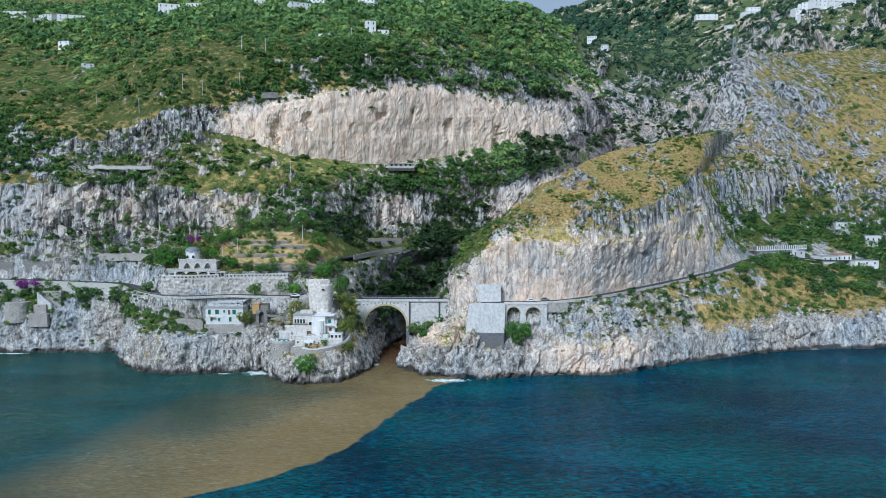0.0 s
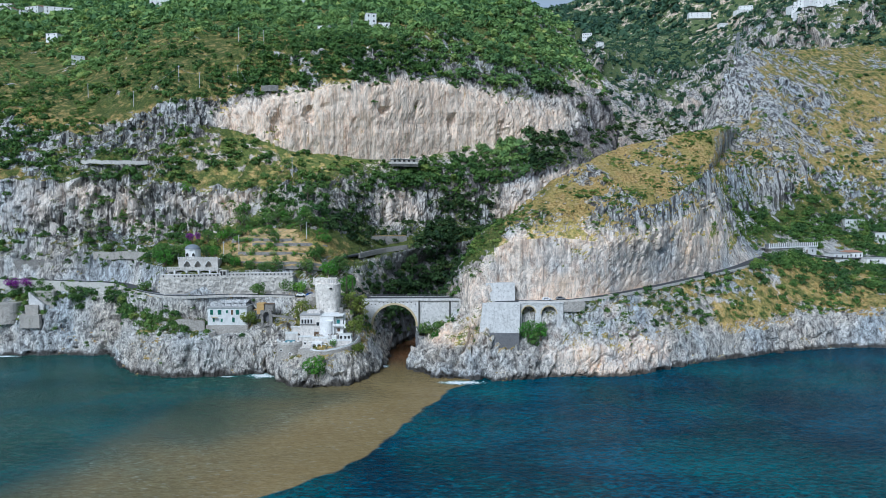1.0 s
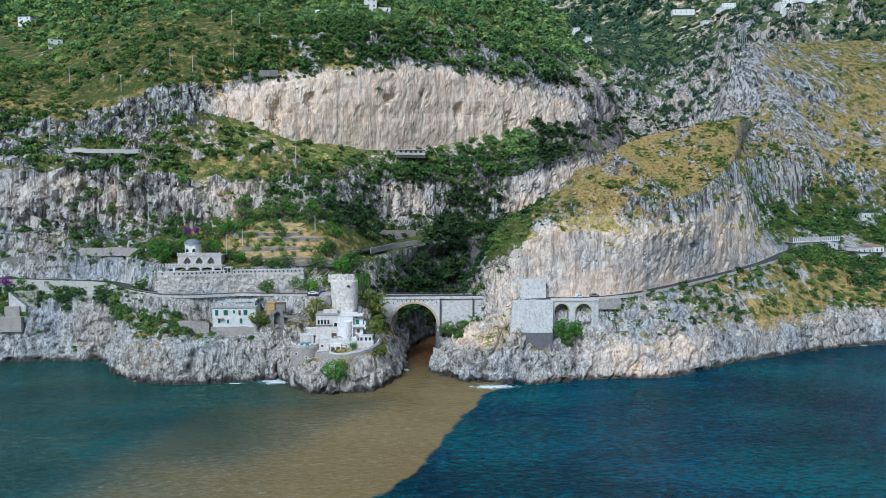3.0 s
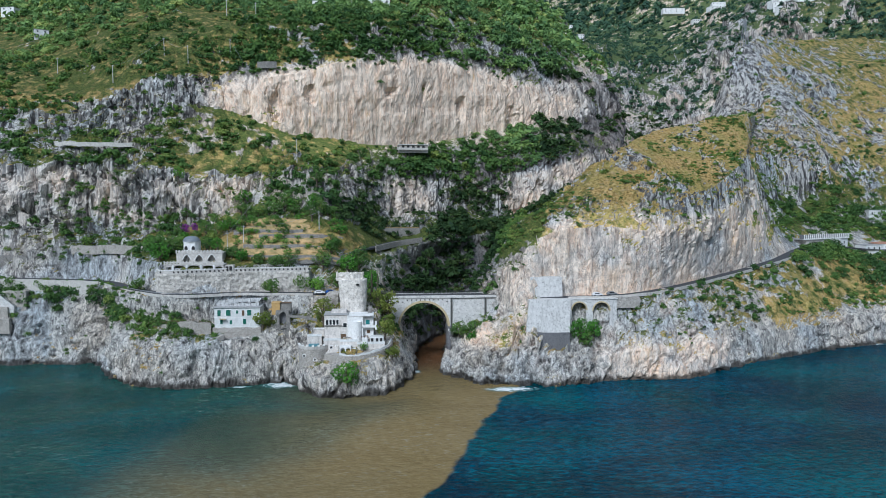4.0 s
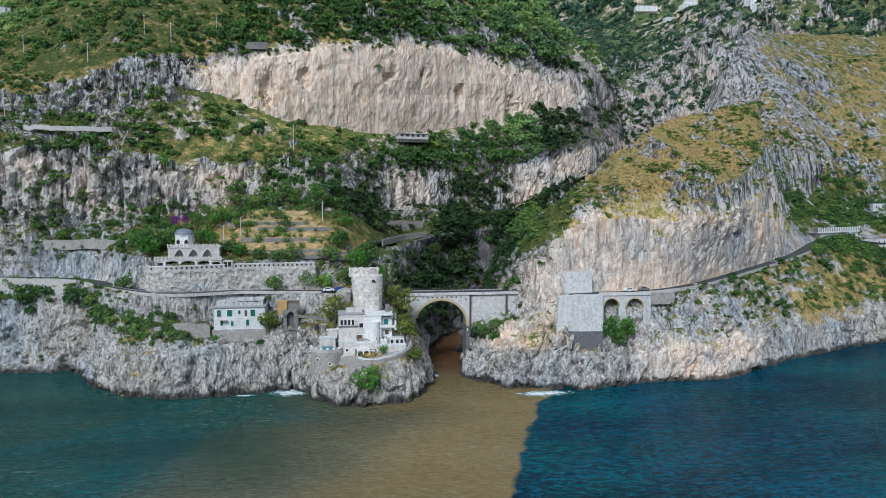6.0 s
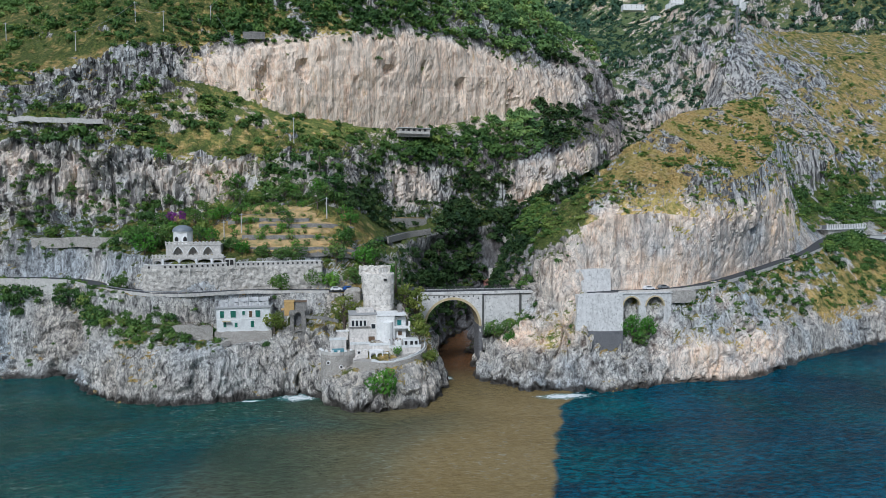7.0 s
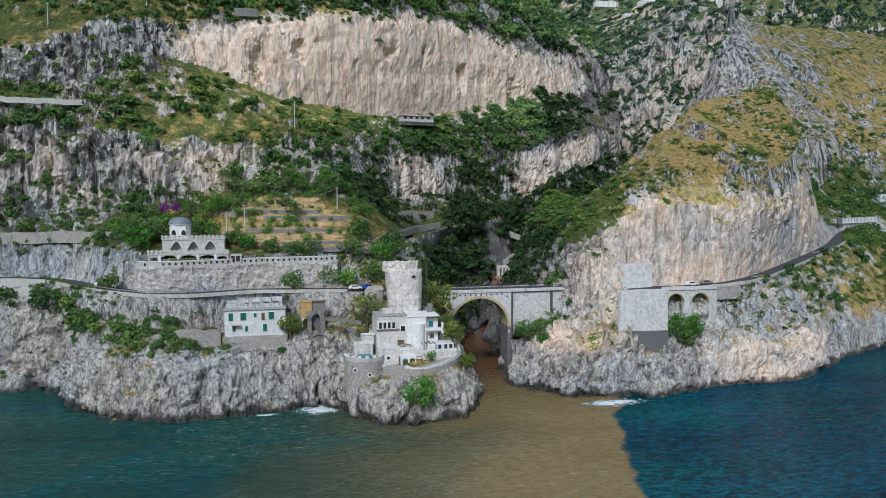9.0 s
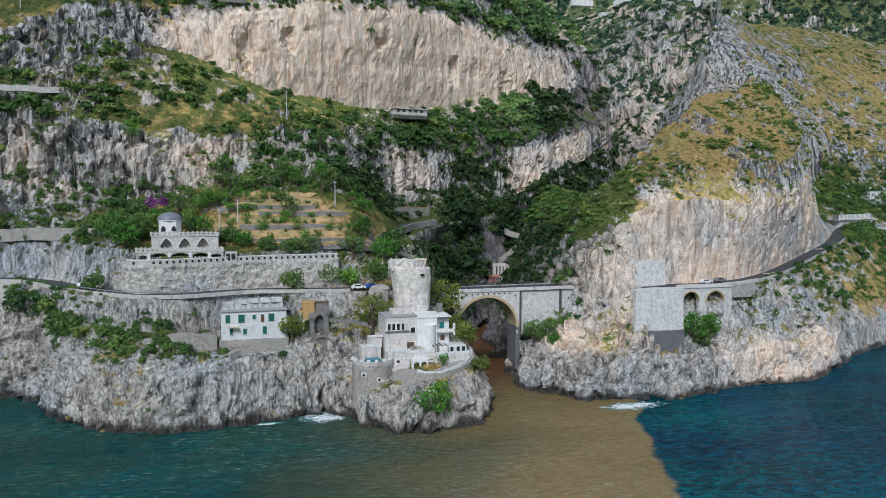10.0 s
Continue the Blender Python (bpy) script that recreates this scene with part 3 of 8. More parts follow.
contour(W_ROWS, [(-400, 356, 24), (-260, 337, 24), (-198, 332, 23), (-153, 330, 25), (-140.5, 303, 18), (-117, 288, 16), (-94, 291.5, 15.5), (-74, 296, 20), (-46, 306, 18), (-30, 340, 14), (-11, 386, 18), (33, 423, 32), (84, 456, 50), (115, 497, 58), (81, 612, 64)],
        [0.9, 0.9, 0.8, 0.75, 0.85, 0.85, 0.85, 0.9, 1, 1, 1, 1, 1, 1, 1], [0.3, 0.3, 0.3, 0.3, 0.3, 0.3, 0.3, 0.3, 0.3, 0.15, 0.15, 0.15, 0.15, 0.3, 0.3], 0.05, [0.4, 0.4, 0.6, 0.6, 0.4, 0.4, 0.4, 0.4, 0.4, 1, 1, 1, 1, 0.4, 0.4], [0.8, 0.8, 0.8, 0.85, 0.8, 0.6, 0.45, 0.1, 0.4, 0.8, 0.9, 0.95, 0.9, 0.8, 0.8])
contour(W_ROWS, [(-400, 359, 26), (-260, 341, 26), (-198, 336, 27), (-160, 332, 28), (-140, 309, 24), (-118, 296, 20), (-94, 303, 17.5), (-72, 302, 22), (-47, 309, 22), (-32, 343, 20), (-14, 388, 24), (32, 425, 38), (84, 459, 58), (116, 499, 66), (82, 614, 72)],
        [0.6, 0.6, 0.6, 0.6, 0.9, 0.9, 0.7, 0.8, 0.6, 0.6, 0.6, 0.6, 0.6, 0.6, 0.6], [0.35, 0.35, 0.35, 0.35, 0.35, 0.35, 0.35, 0.35, 0.35, 0.15, 0.15, 0.15, 0.15, 0.35, 0.35], 0.05, [0.6, 0.6, 0.6, 0.6, 0.6, 0.6, 0.6, 0.6, 0.6, 1, 1, 1, 1, 0.6, 0.6], [0.9, 0.9, 0.9, 0.95, 0.85, 0.65, 0.5, 0.15, 0.5, 0.9, 0.95, 1, 0.9, 0.8, 0.8])
contour(W_ROWS, [(-400, 362, 34), (-260, 343, 33), (-198, 338, 32), (-161, 334, 31), (-142, 312, 30.6), (-119, 297.3, 30), (-94, 304, 29.8), (-71, 304, 29), (-48, 311, 28), (-34, 345, 26), (-16, 390, 32), (31, 427, 42), (84, 462, 64), (117, 500, 72), (83, 615, 78)],
        [0.05, 0.05, 0.2, 0.25, 0.3, 0.3, 0.15, 0.15, 0.05, 0.05, 0.05, 0.05, 0.05, 0.05, 0.05], [0.3, 0.3, 0.3, 0.3, 0.3, 0.3, 0.3, 0.3, 0.3, 0.15, 0.15, 0.15, 0.15, 0.3, 0.3], [0.05, 0.05, 0.05, 0.05, 0.05, 0.05, 0.05, 0.05, 0.45, 0.45, 0.05, 0.05, 0.05, 0.05, 0.05], [0.2, 0.2, 0.2, 0.2, 0.2, 0.2, 0.2, 0.2, 0.7, 1, 1, 1, 1, 0.2, 0.2], [0.6, 0.6, 0.5, 0.5, 0.4, 0.25, 0, 0.1, 0.6, 0.6, 0.95, 1, 0.9, 0.8, 0.8])
contour(W_ROWS, [(-400, 371, 34.5), (-260, 351, 33.5), (-198, 345, 32.5), (-158, 341, 31.4), (-137, 319, 30.8), (-116, 303.8, 30.2), (-93, 311, 30), (-69, 312, 29), (-46, 318, 28.5), (-36, 348, 30), (-19, 392, 36), (30, 429, 46), (84, 464, 68), (118, 502, 76), (84, 617, 82)],
        0.05, [0.2, 0.2, 0.2, 0.2, 0.2, 0.2, 0.2, 0.2, 0.2, 0.15, 0.15, 0.15, 0.15, 0.2, 0.2], [0.05, 0.05, 0.05, 0.05, 0.05, 0.05, 0.05, 0.05, 0.45, 0.45, 0.05, 0.05, 0.05, 0.05, 0.05], [0.2, 0.2, 0.2, 0.2, 0.2, 0.2, 0.2, 0.2, 0.7, 1, 1, 1, 1, 0.2, 0.2], [0.2, 0, 0, 0, 0, 0, 0, 0, 0.6, 0.6, 0.95, 1, 0.9, 0.8, 0.8])
contour(W_ROWS, [(-400, 376, 44), (-260, 354, 44), (-198, 348, 43), (-156, 343, 42), (-136, 322, 42), (-114, 308, 39), (-92, 315, 40), (-65, 320, 40), (-45, 334, 39.5), (-40, 353, 41), (-22, 382, 44), (28, 430, 50), (84, 465, 72), (119, 504, 80), (85, 619, 86)],
        [0.7, 0.7, 0.7, 0.7, 0.7, 0.25, 0.15, 0.2, 0.5, 0.8, 0.8, 0.8, 0.9, 0.9, 0.9], [0.25, 0.25, 0.25, 0.25, 0.25, 0.4, 0.4, 0.4, 0.4, 0.4, 0.4, 0.4, 0.4, 0.4, 0.4], [0.1, 0.1, 0.1, 0.1, 0.1, 0.1, 0.1, 0.1, 0.45, 0.45, 0.1, 0.1, 0.1, 0.1, 0.1], [0.6, 0.6, 0.6, 0.6, 0.6, 0.6, 0.6, 0.6, 0.7, 0.7, 0.9, 0.9, 0.6, 0.6, 0.6], [0.45, 0.4, 0.4, 0.4, 0.65, 0.7, 0.25, 0.6, 0.6, 0.6, 1, 1, 0.9, 0.8, 0.8])
contour(W_ROWS, [(-400, 382, 55), (-260, 358, 51), (-196, 352, 51), (-154, 349, 51), (-134, 345, 50), (-112, 337, 49), (-92, 334, 49), (-62, 332, 49), (-46, 351, 43), (-37, 374, 44.2), (-14, 399, 50), (26, 430, 54), (85, 466, 76), (120, 506, 84), (86, 621, 90)],
        [0.8, 0.8, 0.8, 0.8, 0.7, 0.2, 0.12, 0.2, 0.5, 0.6, 0.8, 0.8, 0.9, 0.9, 0.9], [0.35, 0.35, 0.35, 0.4, 0.5, 0.7, 0.7, 0.7, 0.7, 0.7, 0.7, 0.7, 0.7, 0.7, 0.7], 0.1, [0.5, 0.5, 0.5, 0.6, 0.6, 0.1, 0.05, 0.1, 0.7, 0.8, 0.9, 0.9, 0.7, 0.7, 0.7], [0.5, 0.45, 0.45, 0.45, 0.65, 0.65, 0.2, 0.3, 0.7, 0.8, 0.9, 0.95, 0.95, 0.8, 0.8])
contour(W_ROWS, [(-400, 386, 62), (-260, 361, 58), (-192, 354, 55), (-156, 355, 56), (-134, 356, 56), (-110, 354, 58), (-90, 350, 60), (-68, 350, 62), (-48, 378, 58), (-29, 406, 58), (0, 421, 58), (40, 444, 58), (88, 467, 80), (121, 509, 88), (87, 624, 94)],
        [1.2, 1.2, 1.2, 1.1, 1, 0.6, 0.4, 0.4, 0.7, 0.9, 1, 1.1, 1.2, 1.2, 1.2], [0.2, 0.2, 0.2, 0.2, 0.2, 0.2, 0.4, 0.4, 0.4, 0.05, 0.4, 0.05, 0.1, 0.45, 0.45], [0.3, 0.33, 0.36, 0.4, 0.44, 0.52, 0.48, 0.35, 0.2, 0.6, 0.2, 0.6, 0.5, 0.3, 0.3], [0.4, 0.4, 0.6, 0.55, 0.55, 0.5, 0.92, 0.92, 0.92, 0.72, 0.92, 0.72, 0.86, 1, 1], [0.6, 0.55, 0.5, 0.45, 0.5, 0.5, 0.78, 0.78, 0.78, 0.2, 0.97, 0.2, 0.1, 0.4, 0.4])
contour(W_ROWS, [(-400, 390.8, 82.8), (-261.6, 366.6, 77.2), (-190.4, 357.2, 76.6), (-156.8, 357.4, 76), (-134, 358.4, 74.4), (-108.4, 359.6, 73.2), (-90, 362.8, 76), (-68, 367.6, 76.4), (-48, 392.4, 74.8), (-28.2, 410, 74.8), (1.6, 425.8, 74.8), (43.2, 448.8, 79.6), (92.8, 472.6, 94.4), (124, 520, 104), (90, 635, 110)],
        [1.12, 1.12, 1.12, 1.1, 1.08, 1, 0.96, 0.96, 1.02, 0.7, 1.08, 0.7, 0.8, 0.8, 0.8], [0.1, 0.1, 0.1, 0.1, 0.1, 0.1, 0.5, 0.5, 0.5, 0.05, 0.4, 0.05, 0.15, 0.15, 0.15], [0.25, 0.3, 0.42, 0.5, 0.4, 0.58, 0.5, 0.3, 0.2, 0.6, 0.2, 0.6, 0.6, 0.42, 0.42], [0.32, 0.32, 0.6, 0.55, 0.55, 0.5, 0.6, 0.6, 0.6, 0.72, 0.92, 0.72, 0.86, 1, 1], [0.35, 0.35, 0.32, 0.2, 0.15, 0.15, 0.68, 0.68, 0.68, 0.2, 0.97, 0.2, 0.42, 0.42, 0.42])
contour(W_ROWS, [(-400, 392, 88), (-262, 368, 82), (-190, 358, 82), (-157, 358, 81), (-134, 359, 79), (-108, 361, 77), (-90, 366, 80), (-68, 372, 80), (-48, 396, 79), (-28, 411, 79), (2, 427, 79), (44, 450, 85), (94, 474, 98), (127, 524, 112), (93, 639, 118)],
        [1.1, 1.1, 1.1, 1.1, 1.1, 1.1, 1.1, 1.1, 1.1, 1.1, 1.1, 1.1, 0.8, 0.8, 0.8], [0.5, 0.5, 0.5, 0.5, 0.6, 0.6, 0.6, 0.6, 0.4, 0.4, 0.4, 0.4, 0.15, 0.15, 0.15], [0.3, 0.3, 0.3, 0.35, 0.45, 0.5, 0.2, 0.2, 0.2, 0.2, 0.2, 0.2, 0.42, 0.42, 0.42], [0.3, 0.3, 0.6, 0.55, 0.5, 0.5, 0.5, 0.5, 0.7, 0.95, 0.95, 0.95, 1, 1, 1], [0.8, 0.75, 0.7, 0.6, 0.58, 0.58, 0.58, 0.58, 0.66, 0.97, 0.97, 0.97, 0.42, 0.42, 0.42])
contour(W_ROWS, [(-400, 430, 115), (-262, 385, 104), (-190, 374, 98), (-158, 377, 98), (-138, 384, 111), (-112, 393, 107), (-92, 398, 99), (-64, 409, 96), (-40, 421, 95), (-18, 436, 98), (24, 456, 106), (60, 474, 115), (100, 500, 120), (133, 537, 122), (99, 652, 128)],
        [1.2, 1.2, 1.2, 0.75, 0.7, 0.35, 0.35, 0.35, 0.35, 0.35, 0.35, 0.35, 0.8, 0.8, 0.8], [0.4, 0.4, 0.4, 0.3, 0.66, 0.66, 0.66, 0.66, 0.3, 0.3, 0.3, 0.3, 0.15, 0.15, 0.15], [0.2, 0.15, 0.1, 0.15, 0.2, 0.6, 0.85, 0.9, 0.7, 0.7, 0.7, 0.7, 0.42, 0.42, 0.42], [0.3, 0.3, 0.6, 0.55, 0.58, 0.58, 0.58, 0.58, 0.8, 0.8, 0.8, 0.8, 1, 1, 1], [1, 0.95, 0.45, 0.32, 0.45, 0.45, 0.45, 0.45, 0.62, 0.7, 0.9, 0.92, 0.6, 0.42, 0.42])
contour(W_ROWS, [(-400, 431.35, 116.35), (-262, 386.17, 105.44), (-189.82, 374.81, 99.17), (-157.82, 377.63, 99.89), (-138, 384.36, 112.08), (-112.72, 393.63, 108.58), (-92.45, 398.27, 101.7), (-63.82, 409.18, 99.6), (-39.46, 421.36, 99.05), (-17.46, 436.27, 101.87), (23.82, 456.18, 109.15), (60.18, 474.63, 117.07), (100.36, 500.72, 121.8), (132.19, 537.72, 124.07), (98.19, 652.72, 130.07)],
        [1.2, 1.2, 1.2, 0.75, 0.7, 0.35, 0.35, 0.35, 0.35, 0.35, 0.35, 0.35, 0.8, 0.8, 0.8], [0.4, 0.4, 0.4, 0.3, 0.3, 0, 0, 0, 0, 0, 0, 0, 0.15, 0.15, 0.15], [0.2, 0.15, 0.1, 0.15, 0.2, 0.9, 1, 1, 1, 1, 0.95, 0.68, 0.42, 0.42, 0.42], [0.3, 0.3, 0.57, 0.52, 0.52, 0.48, 0.48, 0.52, 0.57, 0.66, 0.6, 0.6, 0.95, 0.95, 0.95], [1, 0.95, 0.35, 0.15, 0.15, 0, 0, 0, 0, 0, 0, 0, 0.58, 0.42, 0.42])
contour(W_ROWS, [(-400, 439.3, 124.3), (-262, 393.06, 113.92), (-188.76, 379.58, 106.06), (-156.76, 381.34, 111.02), (-138, 386.48, 118.44), (-116.96, 395.84, 117.85), (-95.1, 398.36, 117.6), (-62.76, 408.74, 120.8), (-36.28, 421.98, 122.9), (-14.28, 436.36, 124.66), (22.76, 456.49, 127.7), (61.24, 477.59, 129.26), (102.48, 504.96, 132.4), (127.42, 541.96, 136.26), (93.42, 656.96, 142.26)],
        [1.2, 1.2, 1.2, 0.75, 0.73, 0.38, 0.38, 0.38, 0.38, 0.38, 0.38, 0.38, 0.8, 0.8, 0.8], [0.43, 0.43, 0.43, 0.3, 0.3, 0, 0, 0, 0, 0, 0, 0, 0.15, 0.15, 0.15], [0.2, 0.15, 0.1, 0.12, 0.2, 0.9, 1, 1, 1, 1, 0.95, 0.68, 0.42, 0.42, 0.42], [0.27, 0.27, 0.38, 0.36, 0.36, 0.34, 0.34, 0.36, 0.38, 0.42, 0.6, 0.6, 0.95, 0.95, 0.95], [1, 0.95, 0.35, 0.15, 0.15, 0.05, 0.05, 0.05, 0.05, 0.05, 0.05, 0.05, 0.49, 0.42, 0.42])
contour(W_ROWS, [(-400, 445, 130), (-262, 398, 120), (-188, 383, 111), (-156, 384, 119), (-138, 388, 123), (-120, 400, 124.5), (-97, 401, 127), (-62, 411, 137), (-34, 425, 137), (-12, 439, 143), (22, 458, 138), (62, 481, 139), (104, 508, 140), (124, 545, 145), (90, 660, 151)],
        [1.2, 1.2, 1.2, 0.75, 0.75, 0.7, 0.7, 0.7, 0.7, 0.7, 0.7, 0.7, 0.8, 0.8, 0.8], [0.45, 0.45, 0.45, 0.3, 0.3, 0.1, 0.1, 0.1, 0.1, 0.1, 0.1, 0.1, 0.15, 0.15, 0.15], [0.2, 0.15, 0.1, 0.1, 0.2, 0.5, 0.75, 0.66, 0.8, 0.66, 0.7, 0.5, 0.42, 0.42, 0.42], [0.25, 0.25, 0.25, 0.25, 0.25, 0.25, 0.25, 0.25, 0.25, 0.25, 0.6, 0.6, 0.95, 0.95, 0.95], [1, 0.95, 0.35, 0.15, 0.15, 0.35, 0.35, 0.35, 0.35, 0.35, 0.35, 0.35, 0.42, 0.42, 0.42])
contour(W_ROWS, [(-408.8, 470.3, 146.5), (-270.36, 420.44, 129.9), (-193.94, 395.54, 117.82), (-157.98, 390.16, 124.94), (-138.44, 393.72, 128.72), (-119.56, 405.5, 131.87), (-97.22, 406.94, 135.82), (-62, 415.18, 141.5), (-34, 428.3, 145.28), (-11.56, 444.28, 150.24), (25.52, 463.06, 147.16), (62.88, 485.18, 145.48), (103.78, 515.04, 145.94), (122.46, 548.3, 150.06), (88.46, 663.3, 156.06)],
        [1.2, 1.2, 1.16, 0.76, 0.76, 0.9, 0.9, 0.9, 0.9, 0.9, 0.9, 0.9, 0.84, 0.84, 0.84], [0.85, 0.85, 0.85, 0.85, 0.85, 0.55, 0.55, 0.55, 0.3, 0.3, 0.3, 0.3, 0.19, 0.23, 0.23], [0.2, 0.2, 0.2, 0.2, 0.2, 0.35, 0.35, 0.35, 0.35, 0.35, 0.35, 0.35, 0.46, 0.46, 0.46], [0.58, 0.58, 0.58, 0.58, 0.58, 0.32, 0.32, 0.32, 0.95, 0.95, 0.95, 0.95, 0.95, 0.95, 0.95], [0.5, 0.5, 0.5, 0.5, 0.5, 0.95, 0.95, 0.95, 0.95, 0.95, 0.95, 0.95, 0.5, 0.48, 0.48])
contour(W_ROWS, [(-440, 560, 205), (-300, 500, 165), (-215, 440, 142), (-165, 412, 146), (-140, 414, 149), (-118, 425, 158), (-98, 428, 160), (-62, 430, 161), (-34, 440, 164), (-10, 463, 183), (38, 481, 169), (66, 500, 172), (103, 540, 167), (117, 560, 168), (83, 675, 174)],
        [1.2, 1.2, 1, 0.8, 0.8, 0.8, 0.9, 0.9, 0.9, 1, 0.8, 0.9, 1, 1, 1], [0.85, 0.85, 0.85, 0.85, 0.85, 0.8, 0.62, 0.62, 0.62, 0.62, 0.62, 0.62, 0.32, 0.5, 0.5], [0.2, 0.2, 0.2, 0.2, 0.2, 0.2, 0.2, 0.2, 0.2, 0.2, 0.2, 0.2, 0.6, 0.6, 0.6], [0.58, 0.58, 0.58, 0.58, 0.58, 0.55, 0.55, 0.55, 0.55, 0.55, 0.55, 0.55, 0.55, 0.55, 0.55], [0.5, 0.5, 0.5, 0.5, 0.5, 0.7, 0.8, 0.8, 0.82, 0.8, 0.85, 0.85, 0.8, 0.7, 0.7])
contour(W_ROWS, [(-480, 700, 262), (-350, 640, 232), (-255, 560, 212), (-190, 530, 208), (-160, 525, 208), (-130, 520, 208), (-100, 520, 207), (-60, 510, 206), (-30, 520, 208), (0, 530, 213), (45, 560, 222), (78, 620, 240), (110, 645, 213), (120, 660, 214), (86, 775, 220)],
        [1.2, 1.2, 1.2, 1.2, 1.2, 1.2, 1.2, 1.2, 1.2, 1.2, 0.8, 0.9, 1, 1, 1], [0.8, 0.8, 0.8, 0.8, 0.8, 0.8, 0.8, 0.8, 0.8, 0.8, 0.8, 0.4, 0.32, 0.5, 0.5], [0.2, 0.2, 0.2, 0.2, 0.2, 0.2, 0.2, 0.2, 0.2, 0.2, 0.2, 0.2, 0.6, 0.6, 0.6], 0.55, [0.9, 0.9, 0.88, 0.85, 0.84, 0.84, 0.84, 0.84, 0.84, 0.86, 0.85, 0.75, 0.7, 0.7, 0.7])
contour(W_ROWS, [(-600, 1100, 430), (-420, 1060, 420), (-300, 1000, 410), (-230, 980, 400), (-190, 970, 400), (-150, 950, 390), (-110, 930, 385), (-60, 900, 370), (-20, 880, 350), (20, 850, 330), (60, 800, 300), (95, 745, 276), (128, 735, 255), (132, 740, 255), (98, 855, 261)],
        [1.6, 1.6, 1.6, 1.6, 1.6, 1.6, 1.6, 1.6, 1.6, 1.6, 0.8, 0.9, 1, 1, 1], [0.8, 0.8, 0.8, 0.8, 0.8, 0.8, 0.8, 0.8, 0.8, 0.8, 0.8, 0.8, 0.8, 0.5, 0.5], 0.2, 0.55, 0.85)
E_ROWS = []
contour(E_ROWS, [(-4, 372, 1), (-14, 328, -3), (-20, 296, -4), (-9, 281, -4), (18, 272, -4), (45, 280, -4), (70, 281, -4), (100, 299, -4), (140, 316, -4), (182, 332, -4), (240, 338, -4), (330, 370, -4), (520, 420, -4)],
        [1.4, 1.4, 1.4, 1.4, 0.8, 0.45, 0.5, 0.5, 0.6, 0.75, 0.8, 0.9, 1.4], [0, 0, 0, 0, 0, 0.1, 0.1, 0, 0, 0, 0, 0, 0], [0, 0, 0, 0, 0.2, 0.62, 0.64, 0.3, 0.2, 0, 0, 0, 0], [1, 1, 0, 0, 0, 0, 0, 0, 0, 0, 0, 0, 0], 0)
contour(E_ROWS, [(-2, 373, 9), (-11, 329, 8), (-17, 297, 8), (-6, 284, 7), (19, 279, 5), (46, 282, 10), (72, 284, 10), (102, 302, 11), (141, 320, 11), (184, 337, 12), (241, 345, 14), (331, 377, 18), (520, 430, 20)],
        [1.5, 1.5, 1.5, 1.5, 0.8, 0.45, 0.5, 0.5, 0.6, 0.75, 0.8, 0.9, 1.5], [0.05, 0.05, 0.05, 0.05, 0.05, 0.1, 0.1, 0.05, 0.05, 0.05, 0.05, 0.05, 0.05], [0.2, 0.1, 0.05, 0, 0.2, 0.62, 0.64, 0.3, 0.34, 0.3, 0.25, 0.2, 0.1], [1, 1, 0.1, 0.1, 0.1, 0.1, 0.1, 0.1, 0.1, 0.1, 0.1, 0.1, 0.1], 0)
contour(E_ROWS, [(0, 374, 14), (-9, 330, 14), (-10, 299, 12.5), (3, 285.6, 13.5), (20, 286.2, 11), (46, 286.8, 17.5), (72, 288, 18), (105, 308, 17), (142, 326, 17), (186, 344, 17), (243, 352, 20), (333, 384, 25), (520, 440, 30)],
        [1.2, 1.2, 1.2, 1.2, 0.7, 0.45, 0.5, 0.6, 0.6, 0.6, 0.7, 1.2, 1.2], [0.6, 0.55, 0.4, 0.4, 0.4, 0.1, 0.1, 0.56, 0.56, 0.56, 0.56, 0.56, 0.4], [0.2, 0.1, 0.5, 0.6, 0.2, 0.4, 0.4, 0.3, 0.34, 0.3, 0.25, 0.2, 0.1], [1, 1, 0.3, 0.3, 0.3, 0.5, 0.5, 0.36, 0.36, 0.36, 0.36, 0.36, 0.3], [1, 0.95, 0.5, 0.2, 0.15, 0.4, 0.7, 0.75, 0.75, 0.7, 0.75, 0.8, 0.7])
contour(E_ROWS, [(4, 375, 22), (-5, 331, 22), (2, 303.5, 22), (8, 287.4, 22), (21, 293, 26.5), (45, 291.5, 28), (67, 294.5, 30), (104, 318, 32.6), (140, 341, 36.5), (182, 372, 41.5), (240, 388, 34), (335, 420, 42), (520, 470, 50)],
        [1, 0.9, 0.8, 0.7, 0.1, 0.1, 0.3, 0.4, 0.4, 0.3, 0.4, 0.6, 0.8], [0.65, 0.65, 0.45, 0.45, 0.45, 0.34, 0.36, 0.56, 0.56, 0.56, 0.56, 0.56, 0.45], [0.1, 0.1, 0.5, 0.6, 0.1, 0.1, 0.3, 0.3, 0.34, 0.3, 0.25, 0.2, 0.1], [1, 1, 0.4, 0.4, 0.4, 0.5, 0.5, 0.36, 0.36, 0.36, 0.36, 0.36, 0.4], [1, 1, 0.6, 0.35, 0.1, 0.5, 0.75, 0.8, 0.8, 0.85, 0.9, 1, 0.7])
